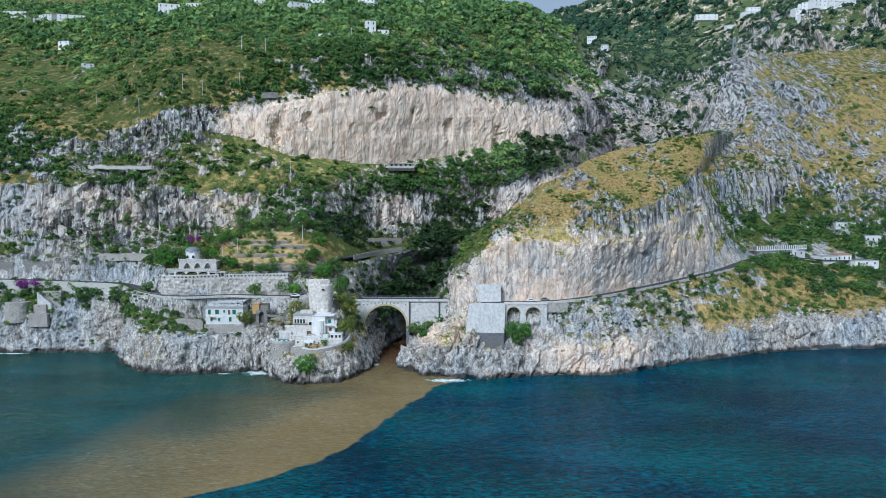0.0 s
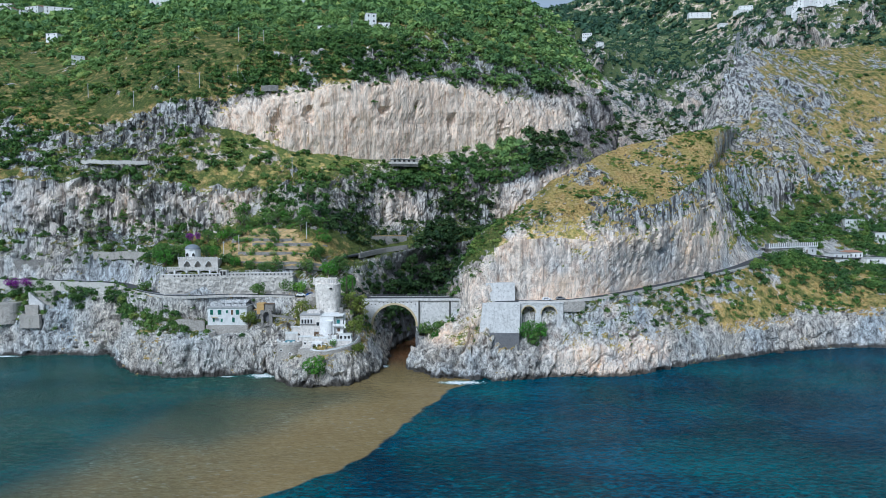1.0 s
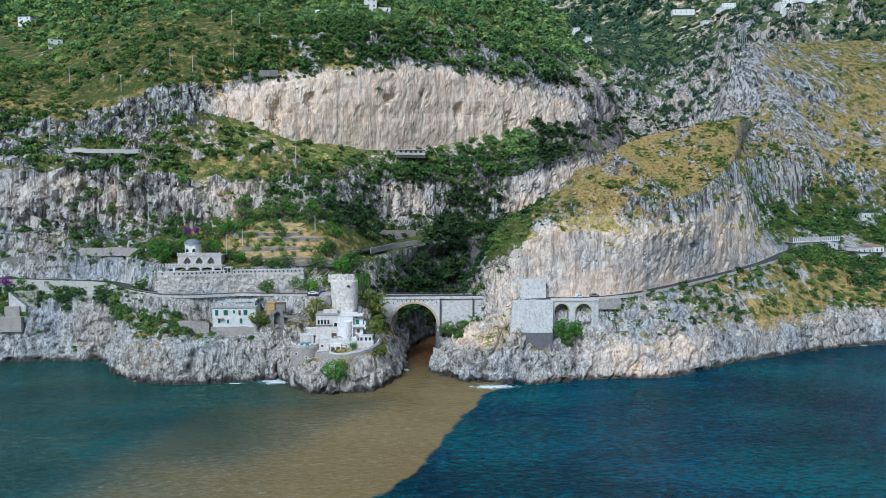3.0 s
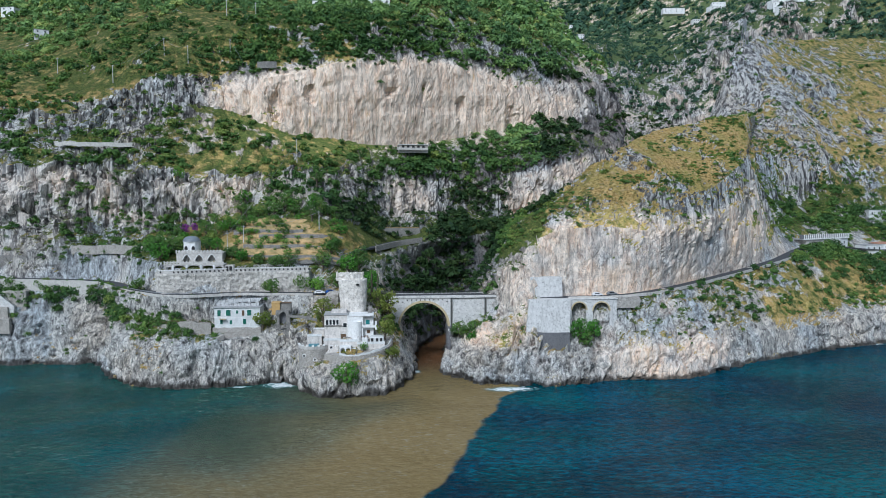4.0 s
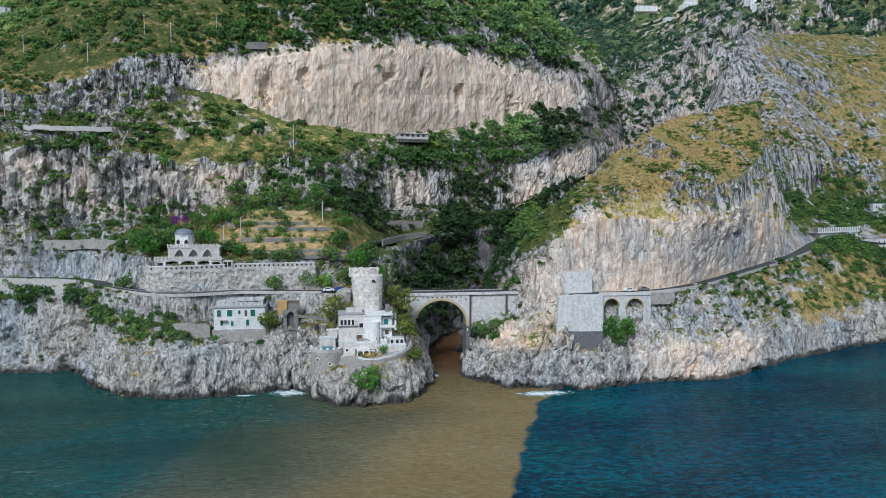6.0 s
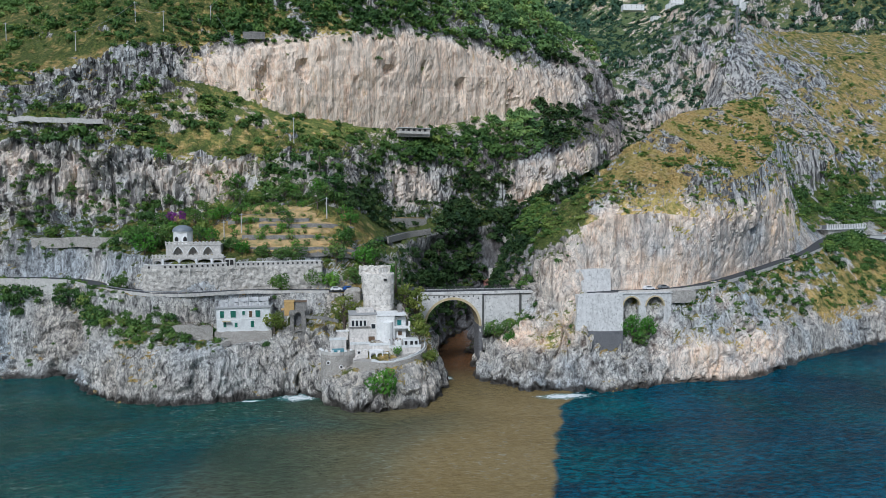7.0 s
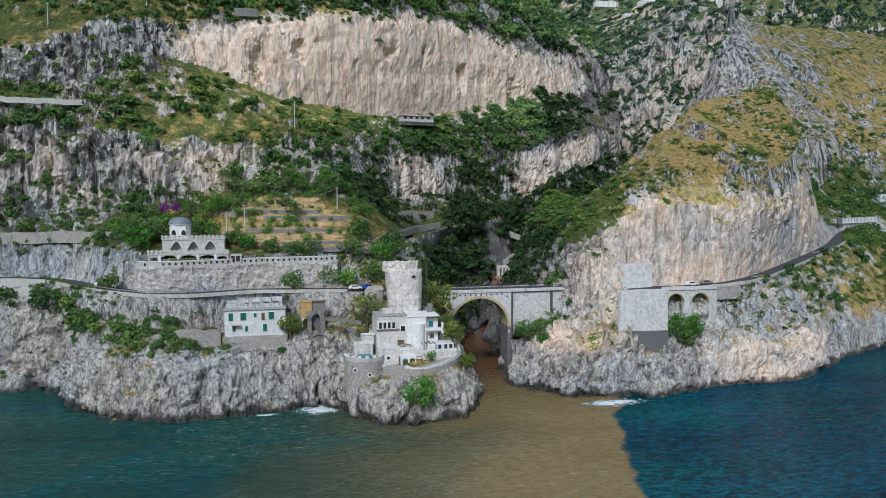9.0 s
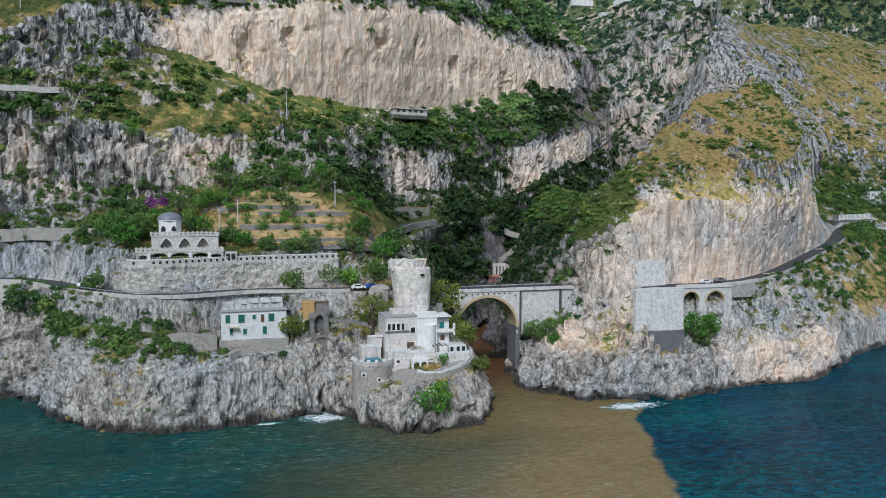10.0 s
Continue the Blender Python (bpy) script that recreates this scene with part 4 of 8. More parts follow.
contour(E_ROWS, [(6, 375, 26), (-4, 331, 26), (3, 304.5, 26), (9.5, 290, 28), (22, 297, 28.6), (45, 297, 28.8), (64, 301.5, 30.2), (100, 324.5, 32.8), (136, 347.5, 36.7), (178, 380, 41), (238, 402, 38), (334, 428, 43), (520, 480, 52)],
        [1, 0.9, 0.8, 0.7, 0.1, 0.1, 0.1, 0.1, 0.1, 0.1, 0.3, 0.6, 0.8], [0.6, 0.6, 0.1, 0.1, 0.1, 0.1, 0.1, 0.1, 0.1, 0.1, 0.1, 0.1, 0.1], [0.35, 0.35, 0.5, 0.6, 0.6, 0.62, 0.58, 0.48, 0.35, 0.35, 0.35, 0.35, 0.35], [1, 1, 0.85, 0.85, 0.2, 0.2, 0.2, 0.2, 0.2, 0.2, 0.2, 0.2, 0.2], [1, 1, 0.6, 0, 0, 0, 0, 0, 0, 0, 0.8, 0.9, 0])
contour(E_ROWS, [(10, 377, 38), (3, 334, 38), (4, 307, 38), (10.5, 296, 38), (22, 299.5, 40), (44, 296.5, 42), (66, 301, 42), (98, 322, 45), (132, 347, 50), (175, 397, 55), (236, 420, 52), (334, 445, 60), (520, 495, 75)],
        [0.9, 0.7, 0.6, 0.6, 0.22, 0.2, 0.2, 0.25, 0.45, 0.8, 0.9, 1, 1], [0.6, 0.6, 0.4, 0, 0, 0, 0, 0, 0.3, 0.55, 0.55, 0, 0], [0.2, 0.3, 0.5, 0.6, 0.6, 0.62, 0.58, 0.48, 0.7, 0.2, 0.1, 0.1, 0.1], [1, 1, 0.85, 0.85, 0.4, 0.4, 0.4, 0.4, 0.4, 0.8, 0.8, 0.4, 0.4], [1, 1, 0.75, 0.3, 0, 0, 0, 0.05, 0.3, 0.85, 0.85, 1, 0.6])
contour(E_ROWS, [(14, 379, 46), (8, 336, 45), (6, 311, 45), (13, 303.5, 47), (23, 299, 53), (42, 298, 55), (72, 303, 53), (97, 319, 58), (128, 347, 66), (172, 402, 66), (235, 432, 66), (334, 460, 80), (520, 515, 90)],
        [0.9, 0.6, 0.5, 0.6, 0.3, 0.28, 0.28, 0.35, 0.6, 1, 1, 1.2, 1.2], [0.7, 0.7, 0.85, 0.7, 0.5, 0.5, 0.45, 0.45, 0.5, 0.62, 0.62, 0.45, 0.45], [0.3, 0.3, 0.2, 0.5, 0.6, 0.62, 0.58, 0.48, 0.6, 0.1, 0.1, 0.1, 0.1], [1, 1, 0.85, 0.85, 0.3, 0.3, 0.3, 0.3, 0.3, 0.7, 0.6, 0.3, 0.3], [1, 1, 0.65, 0.55, 0.2, 0.22, 0.25, 0.3, 0.35, 0.8, 0.75, 0.6, 0.6])
contour(E_ROWS, [(22, 384, 55), (14, 338, 52), (10, 322, 54), (14, 318, 57), (29, 308, 63), (46, 309, 68), (72, 311, 69), (95, 322, 70), (127, 352, 84), (160, 402, 92), (222, 440, 90), (304, 511, 119), (520, 560, 150)],
        [0.6, 0.5, 0.45, 0.45, 0.45, 0.45, 0.5, 0.5, 0.6, 1, 1.1, 1.1, 1.1], [0.85, 0.85, 0.85, 0.7, 0.58, 0.52, 0.5, 0.52, 0.58, 0.46, 0.46, 0.46, 0.5], 0.1, [0.6, 0.8, 0.85, 0.85, 0.38, 0.2, 0.12, 0.1, 0.05, 0.2, 0.24, 0.24, 0.24], [0.95, 0.88, 0.7, 0.62, 0.55, 0.5, 0.46, 0.44, 0.5, 0.5, 0.46, 0.42, 0.4])
contour(E_ROWS, [(30, 390, 60), (20, 340, 57), (19, 326, 58), (24, 328, 61), (34, 326, 70), (44, 328, 78), (64, 340, 88), (88, 366, 98), (153, 402, 112), (206, 486, 122), (238, 522, 160), (290, 548, 166), (500, 640, 198)],
        [0.6, 0.5, 0.45, 0.45, 0.45, 0.45, 0.5, 0.5, 0.5, 0.6, 0.7, 1.1, 1.1], [0.85, 0.85, 0.85, 0.7, 0.58, 0.52, 0.5, 0.52, 0.58, 0.05, 0.05, 0.46, 0.5], 0.1, [0.6, 0.8, 0.85, 0.85, 0.38, 0.2, 0.12, 0.1, 0.05, 0.2, 0.3, 0.42, 0.42], [0.95, 0.85, 0.7, 0.62, 0.55, 0.5, 0.46, 0.44, 0.5, 0.3, 0.3, 0.36, 0.3])
contour(E_ROWS, [(30, 395, 58), (19, 345, 52), (20, 334, 54), (26, 336, 56), (36, 334, 66), (46, 336, 74), (66, 345, 82), (92, 373, 95), (149, 412, 111), (193, 502, 125), (225, 538, 181), (322, 612, 203), (520, 720, 232)],
        [1.2, 1, 0.9, 0.9, 0.9, 0.9, 0.9, 1, 0.5, 0.6, 0.7, 1.3, 1.3], [0.7, 0.7, 0.7, 0.7, 0.7, 0.7, 0.7, 0.7, 0.5, 0.05, 0.05, 0.55, 0.55], 0.1, [0.2, 0.2, 0.2, 0.2, 0.2, 0.2, 0.2, 0.2, 0.2, 0.2, 0.3, 0.42, 0.42], [0.6, 0.5, 0.4, 0.4, 0.4, 0.4, 0.4, 0.4, 0.3, 0.3, 0.3, 0.12, 0.2])
contour(E_ROWS, [(22, 398, 30), (8, 360, 15), (12, 362, 15), (20, 368, 15), (30, 374, 18), (40, 382, 20), (60, 395, 28), (90, 420, 35), (126, 440, 50), (164, 520, 66), (204, 575, 92), (300, 700, 150), (560, 900, 260)],
        1, [0.6, 0.6, 0.6, 0.6, 0.6, 0.6, 0.6, 0.6, 0.2, 0.2, 0.2, 0.2, 0.2], 0.1, [0.8, 0.8, 0.3, 0.3, 0.3, 0.3, 0.3, 0.3, 0.3, 0.3, 0.3, 0.3, 0.3], [0.95, 0.95, 0.95, 0.95, 0.95, 0.95, 0.95, 0.6, 0.6, 0.6, 0.6, 0.6, 0.6])
F_ROWS = []
contour(F_ROWS, [(30, 520, 20), (150, 580, 25), (290, 700, 40), (430, 745, 120), (580, 735, 200), (900, 760, 240)],
        [0.9, 0.9, 0.9, 1, 1, 1], [0.3, 0.22, 0.16, 0.75, 0.75, 0.75], 0.25, [0.95, 0.95, 0.92, 1, 1, 1], [0.55, 0.5, 0.46, 0.85, 0.8, 0.8])
contour(F_ROWS, [(60, 640, 110), (190, 690, 95), (320, 790, 110), (425, 765, 190), (570, 742, 225), (900, 770, 260)],
        [0.9, 0.9, 0.9, 1, 1, 1], [0.3, 0.22, 0.16, 0.45, 0.75, 0.75], 0.6, [0.95, 0.95, 0.92, 0.6, 0.55, 0.55], [0.55, 0.5, 0.46, 0.5, 0.6, 0.6])
contour(F_ROWS, [(100, 800, 200), (230, 850, 180), (335, 890, 190), (445, 850, 290), (580, 800, 300), (950, 850, 340)],
        [0.9, 0.9, 0.9, 1, 1, 1], [0.3, 0.22, 0.16, 0.45, 0.75, 0.75], 0.45, [0.85, 0.85, 0.8, 0.6, 0.55, 0.55], [0.55, 0.5, 0.46, 0.5, 0.6, 0.6])
contour(F_ROWS, [(150, 960, 310), (260, 980, 270), (370, 1000, 265), (440, 1000, 305), (640, 950, 380), (1000, 950, 430)],
        [0.9, 0.9, 0.9, 1, 1, 1], [0.62, 0.66, 0.6, 0.5, 0.62, 0.62], 0.4, 0.75, [0.44, 0.48, 0.51, 0.5, 0.6, 0.6])
contour(F_ROWS, [(160, 1250, 360), (300, 1200, 330), (400, 1220, 350), (510, 1190, 375), (720, 1150, 500), (1100, 1150, 560)],
        [0.9, 0.9, 0.9, 1, 1, 1], [0.62, 0.66, 0.6, 0.5, 0.62, 0.62], 0.8, 0.75, [0.33, 0.41, 0.46, 0.4, 0.53, 0.53])
contour(F_ROWS, [(150, 1700, 470), (320, 1600, 470), (430, 1600, 460), (600, 1500, 560), (850, 1400, 680), (1300, 1400, 700)],
        [0.9, 0.9, 0.9, 1, 1, 1], [0.25, 0.5, 0.5, 0.45, 0.7, 0.7], 0.9, 0.7, [0.45, 0.6, 0.62, 0.6, 0.75, 0.75])
contour(F_ROWS, [(150, 2400, 600), (350, 2300, 680), (480, 2100, 690), (700, 2000, 800), (950, 1800, 900), (1400, 1800, 900)],
        [0.9, 0.9, 0.9, 1, 1, 1], [0.2, 0.45, 0.4, 0.45, 0.6, 0.6], 0.9, 0.7, [0.45, 0.6, 0.55, 0.55, 0.7, 0.7])
T_ROWS = []
contour(T_ROWS, [(-81, 294, -4), (-73.5, 282, -4), (-68, 272, -4), (-56, 265.5, -4), (-46, 267.5, -4), (-39, 274, -4), (-34, 285, -4), (-31, 297, -4), (-30, 312, -4), (-32, 330, -4)],
        1.2, 0, 0, 0, 0)
contour(T_ROWS, [(-80, 295, 5), (-73, 284, 5), (-67.5, 272.5, 5.5), (-56, 267, 5), (-47, 269, 5), (-40, 275.5, 5), (-35.5, 286, 5), (-33, 298, 6), (-33, 312, 7), (-35, 330, 8)],
        1.1, 0, 0, 0, 0)
contour(T_ROWS, [(-80, 295, 13), (-72.5, 284, 8.5), (-65.5, 276, 9), (-55, 270, 10), (-47, 272, 10.5), (-41, 278, 11), (-37, 288, 11.5), (-36, 299, 13), (-36.5, 312, 15), (-38, 330, 17)],
        0.6, 0.2, 0, 0.3, [0, 0, 0, 0.05, 0.1, 0.3, 0.4, 0.5, 0.6, 0.6])
contour(T_ROWS, [(-77, 298, 17), (-68, 293, 12.5), (-62, 284, 13), (-55, 278, 13), (-48, 280, 13), (-43, 285, 13.5), (-40, 292, 15), (-39, 301, 18), (-40, 313, 20), (-41, 332, 22)],
        0.3, 0.3, 0, 0.4, [0, 0.1, 0, 0, 0, 0.1, 0.5, 0.7, 0.8, 0.7])
contour(T_ROWS, [(-72, 301, 22), (-64, 297, 20), (-60, 292, 20), (-56, 289, 20), (-50, 289, 20), (-46, 292, 20), (-44, 297, 22), (-43, 304, 24), (-44, 314, 26), (-45, 333, 27)],
        0.5, 0.3, 0, 0.5, [0.2, 0.2, 0, 0, 0, 0.2, 0.6, 0.8, 0.8, 0.8])
contour(T_ROWS, [(-66, 304, 28), (-60, 301, 27), (-57, 299, 27), (-55, 298, 27), (-52, 298, 27), (-50, 299, 27), (-49, 302, 28), (-48, 307, 28.5), (-48, 315, 28.5), (-48, 334, 29)],
        0.3, 0.3, 0, 0.5, 0.4)
CAVES = [(-97, 399, 114, 5.5, 9, 4.2), (-79, 404, 119, 4, 8, 3.2), (-38, 421, 124, 5, 4, 3.0), (-18, 434, 128, 4, 5, 2.4), (4, 447, 120, 4, 7, 2.4), (-74, 288, 3, 6, 8, 6.0), (38, 462, 116, 9, 9, 2.4), (-150, 356, 68, 9, 7, 2.0)]
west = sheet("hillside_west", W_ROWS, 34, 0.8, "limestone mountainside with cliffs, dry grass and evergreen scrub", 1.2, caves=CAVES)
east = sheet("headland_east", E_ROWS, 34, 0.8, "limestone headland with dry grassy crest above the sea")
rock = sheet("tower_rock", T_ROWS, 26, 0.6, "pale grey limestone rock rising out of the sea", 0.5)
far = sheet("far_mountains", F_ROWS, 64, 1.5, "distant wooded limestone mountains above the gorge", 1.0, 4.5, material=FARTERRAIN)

sea_bm = bmesh.new()
bmesh.ops.create_grid(sea_bm, x_segments=40, y_segments=40, size=4500)
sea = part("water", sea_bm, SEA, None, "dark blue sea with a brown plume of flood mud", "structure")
tagged(sea, category="sea")


# ---- scrub and woods ----
def clump(seed, leaves, flat=0.75):
    """One bush of radius 1: small leaf tufts gathered in lobes, as (leaves, 3, 3)."""
    r = np.random.default_rng(seed)
    lobes = r.normal(size=(7, 3))
    lobes /= np.linalg.norm(lobes, axis=1, keepdims=True)
    lobes *= r.uniform(0.25, 0.62, (7, 1))
    lobes[:, 2] = np.abs(lobes[:, 2]) * flat + 0.18
    size = r.uniform(0.3, 0.52, 7)
    k = r.integers(0, 7, leaves)
    d = r.normal(size=(leaves, 3))
    d /= np.linalg.norm(d, axis=1, keepdims=True)
    d[:, 2] = np.where(d[:, 2] < -0.35, -d[:, 2], d[:, 2])
    c = lobes[k] + d * (size[k] * r.uniform(0.75, 1.1, leaves))[:, None]
    n = d + r.normal(size=(leaves, 3)) * 0.45
    n /= np.linalg.norm(n, axis=1, keepdims=True)
    a = np.cross(n, r.normal(size=(leaves, 3)))
    a /= np.linalg.norm(a, axis=1, keepdims=True)
    b = np.cross(n, a)
    s = r.uniform(0.09, 0.17, (leaves, 1)) * (140 / leaves) ** 0.5
    return np.stack([c - a * s - b * s * 0.6, c + a * s - b * s * 0.6, c + a * s * 0.2 + b * s * 1.1], 1)


def scrub(name, spots, material, label, leaves=110, kinds=6, seed=3):
    """Many bushes as one object. spots: rows of x, y, z, radius, height factor, hue."""
    r = np.random.default_rng(seed)
    shapes = [clump(seed * 10 + k, leaves) for k in range(kinds)]
    spots = np.asarray(spots)
    n = len(spots)
    pick = r.integers(0, kinds, n)
    turn = r.uniform(0, 2 * np.pi, n)
    base = np.stack(shapes)[pick]                                  # n, leaves, 3, 3
    co, si = np.cos(turn)[:, None, None], np.sin(turn)[:, None, None]
    x = base[..., 0] * co - base[..., 1] * si
    y = base[..., 0] * si + base[..., 1] * co
    rad = spots[:, 3][:, None, None]
    v = np.stack([x * rad, y * rad, base[..., 2] * rad * spots[:, 4][:, None, None]], -1) + spots[:, None, None, :3]
    ob = quads_object(name, v.reshape(-1, 3), np.arange(n * leaves * 3).reshape(-1, 3), material, smooth=False)
    hue = np.repeat(np.clip(spots[:, 5], 0, 1), leaves * 3)
    point_values(ob, hue=hue)
    return tagged(ob, label, "scrub", kind="stuff")


def garden(c):
    """1 where the terraced plots and built ground are kept free of scrub."""
    x, y = c[..., 0], c[..., 1]
    plots = (x > -110) & (x < -56) & (y > 318) & (y < 343)
    built = (x > -128) & (x < -70) & (y > 299) & (y < 322)
    islet_top = (x > -72) & (x < -44) & (y > 272) & (y < 300)
    ruin_yard = (x > 5) & (x < 31) & (y > 390) & (y < 416)
    bend = (x > -57) & (x < -19) & (np.abs(y - 349 - 1.5 * (x + 48)) < 9) & (c[..., 2] > 38)
    return (plots | built | islet_top | ruin_yard | bend) * 1.0


def spots_on(name, per_m2, size, seed, keep=None, max_n=4000):
    """Places for bushes on a sheet of land, thick where its cover is high and the slope holds soil."""
    g, v = SHEETS[name]
    r = np.random.default_rng(seed)
    a, b = g[1:, :-1] - g[:-1, :-1], g[:-1, 1:] - g[:-1, :-1]
    cr = np.cross(b, a)
    area = np.linalg.norm(cr, axis=2)
    k = 4                                        # slope over a few metres, not over single stones
    wide = np.pad(g, ((k, k), (k, k), (0, 0)), mode="edge")
    big = np.cross(wide[k:-k, 2 * k:] - wide[k:-k, :-2 * k], wide[2 * k:, k:-k] - wide[:-2 * k, k:-k])[:-1, :-1]
    nz = np.abs(big[..., 2]) / (np.linalg.norm(big, axis=2) + 1e-9)
    c = g[:-1, :-1]
    patch = fbm((c / 12.0).reshape(-1, 3), 4).reshape(area.shape) * 2.1
    w = np.clip(v[4][:-1, :-1] * 2.0 - 0.6 + patch, 0, 1) * (smooth01(nz, 0.22, 0.5) + 0.04 + 0.7 * smooth01(v[4][:-1, :-1], 0.75, 0.95))
    if keep is not None:
        w = w * keep(c)
    w = w * area * per_m2
    n = int(min(max_n, w.sum()))
    if n == 0:
        return np.zeros((0, 6))
    idx = r.choice(w.size, n, p=(w / w.sum()).ravel())
    li, ci = np.unravel_index(idx, w.shape)
    p = g[li, ci] + a[li, ci] * r.uniform(0, 1, (n, 1)) + b[li, ci] * r.uniform(0, 1, (n, 1))
    dense = v[4][li, ci]
    rad = np.clip((size[0] + size[1]) / 2 * np.exp(r.normal(size=n) * 0.42), size[0] * 0.4, size[1] * 1.5) * (0.5 + 0.65 * dense)
    hue = 0.42 + 0.25 * fbm(p / 25.0 + 7, 2) + r.normal(size=n) * 0.26 - 0.3 * (dense - 0.5)
    p[:, 2] -= rad * 0.15
    return np.column_stack([p, rad, r.uniform(0.8, 1.15, n), hue])


def by_road(c):
    """1 on the wooded ground round the houses beside the east road."""
    return ((c[..., 0] > 148) & (c[..., 0] < 340) & (c[..., 1] < 440) & (c[..., 2] > 24) & (c[..., 2] < 72)) * (1.0 - ((c[..., 0] > 172) & (c[..., 0] < 212) & (c[..., 1] > 374) & (c[..., 1] < 393)) - ((c[..., 0] > 212) & (c[..., 0] < 252) & (c[..., 1] > 384) & (c[..., 1] < 398)))


def thicket(x, y, z, reach, n, size):
    """A few bushes rooted together on the west hillside round one place."""
    g = SHEETS["hillside_west"][0].reshape(-1, 3)
    r = np.random.default_rng(int(abs(x) * 7 + z * 3))
    at = g[np.linalg.norm(g - np.array([x, y, z]), axis=1) < reach]
    if len(at) == 0:
        return np.zeros((0, 6))
    at = at[r.integers(0, len(at), n)] + r.normal(size=(n, 3)) * 0.3
    rad = size * r.uniform(0.6, 1.25, n)
    at[:, 2] -= 0.2 * rad
    return np.column_stack([at, rad, r.uniform(0.8, 1.15, n), r.uniform(0.2, 0.75, n)])


near = spots_on("hillside_west", 0.34, (1.2, 3.3), 11, lambda c: (c[..., 1] < 450) * (1 - garden(c)), 7200)
hill = spots_on("hillside_west", 0.15, (1.6, 4.4), 12, lambda c: ((c[..., 1] >= 450) & (c[..., 1] < 760) & (c[..., 0] > -0.68 * c[..., 1])) * 1.0, 15000)
grown = [near]
grown.append(thicket(-172, 334.5, 29, 6, 16, 1.6))
grown.append(thicket(-163, 332, 28, 6, 18, 1.7))
grown.append(thicket(-155, 327, 27, 6, 18, 1.7))
grown.append(thicket(-145, 314, 27, 6, 18, 1.6))
grown.append(thicket(-136, 306.5, 27, 5, 12, 1.4))
grown.append(thicket(-128, 300, 21, 4, 10, 1.4))
grown.append(thicket(-121, 294, 21.5, 3.5, 9, 1.2))
grown.append(thicket(-133, 297.6, 17, 3, 4, 1.0))
grown.append(thicket(-116, 288, 16, 3, 6, 1.0))
grown.append(thicket(-109, 289.5, 17, 3, 7, 0.9))
grown.append(thicket(-164, 355.6, 64, 4, 9, 2.0))
grown.append(thicket(-157, 356.5, 59, 5, 12, 2.0))
grown.append(thicket(-175, 356.5, 72, 4, 8, 1.9))
grown.append(thicket(-183, 359, 84, 4, 8, 1.9))
grown.append(thicket(-159, 356.5, 77, 3.5, 6, 1.7))
grown.append(thicket(-135, 356, 57, 5, 9, 1.8))
grown.append(thicket(-181, 355, 62, 5, 10, 1.9))
grown.append(thicket(-145, 356, 64, 3.5, 5, 1.5))
grown.append(thicket(-152, 351, 53, 5, 12, 1.7))
grown.append(thicket(-172, 357, 57, 5, 10, 1.8))
grown.append(thicket(-144, 347, 49, 5, 9, 1.5))
grown.append(thicket(-158, 347, 48, 5, 9, 1.5))
grown.append(thicket(-182, 346, 44, 6, 12, 1.6))
grown.append(thicket(-170, 346, 43, 5, 9, 1.5))
grown.append(thicket(-110, 298.5, 28, 3.5, 5, 1.0))
grown.append(thicket(-103, 289, 16, 2.5, 4, 0.8))
grown.append(thicket(-84, 304, 29, 3.5, 6, 1.2))
grown.append(thicket(-28, 411, 84, 9, 30, 2.4))
grown.append(thicket(-10, 421, 86, 9, 30, 2.4))
grown.append(thicket(8, 430, 88, 9, 26, 2.3))
grown.append(thicket(30, 443, 90, 9, 26, 2.3))
grown.append(thicket(50, 455, 94, 9, 24, 2.3))
grown.append(thicket(70, 466, 100, 9, 20, 2.3))
grown.append(thicket(10, 428, 66, 8, 18, 2.4))
grown.append(thicket(24, 436, 64, 8, 18, 2.4))
grown.append(thicket(-96, 404, 133, 5, 10, 1.7))
grown.append(thicket(-80, 409, 135, 5, 10, 1.6))
grown.append(thicket(-60, 414, 139, 5, 12, 1.8))
grown.append(thicket(-40, 424, 142, 5, 12, 1.8))
grown.append(thicket(-20, 437, 146, 6, 14, 1.9))
grown.append(thicket(5, 450, 146, 6, 14, 1.9))
grown.append(thicket(30, 464, 144, 6, 12, 1.9))
grown.append(thicket(-2, 421, 60, 7, 26, 2.4))
grown.append(thicket(0, 424, 72, 7, 26, 2.4))
grown.append(thicket(13, 431, 72, 8, 30, 2.4))
grown.append(thicket(14, 430, 60, 8, 26, 2.4))
grown.append(thicket(26, 438, 74, 7, 22, 2.3))
near = np.vstack(grown)
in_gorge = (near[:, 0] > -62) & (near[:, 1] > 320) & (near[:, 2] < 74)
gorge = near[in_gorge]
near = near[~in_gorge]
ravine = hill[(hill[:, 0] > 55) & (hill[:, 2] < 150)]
hill = hill[(hill[:, 0] <= 55) | (hill[:, 2] >= 150)]
def on_crest(c):
    """1 on the dry grassy top of the headland."""
    return ((c[..., 2] > 46) & (c[..., 0] > 8) & (c[..., 1] < 420) & (c[..., 1] > 296)) * 1.0


flank = spots_on("headland_east", 0.30, (0.8, 2.0), 13, lambda c: (c[..., 1] < 470) * (1 - by_road(c)) * (1 - on_crest(c)), 4000)
west_flank = (flank[:, 0] < 16) & (flank[:, 1] > 318)
gorge = np.vstack([gorge, flank[west_flank], ravine])
flank = flank[~west_flank]
crest = spots_on("headland_east", 0.2, (0.8, 2.4), 18, on_crest, 2200)
tufts = spots_on("headland_east", 0.4, (0.35, 0.9), 19, on_crest, 3200)
crest[:, 5] += 0.3
tufts[:, 5] += 0.3
roadside = spots_on("headland_east", 0.065, (1.4, 4.2), 17, by_road, 850)
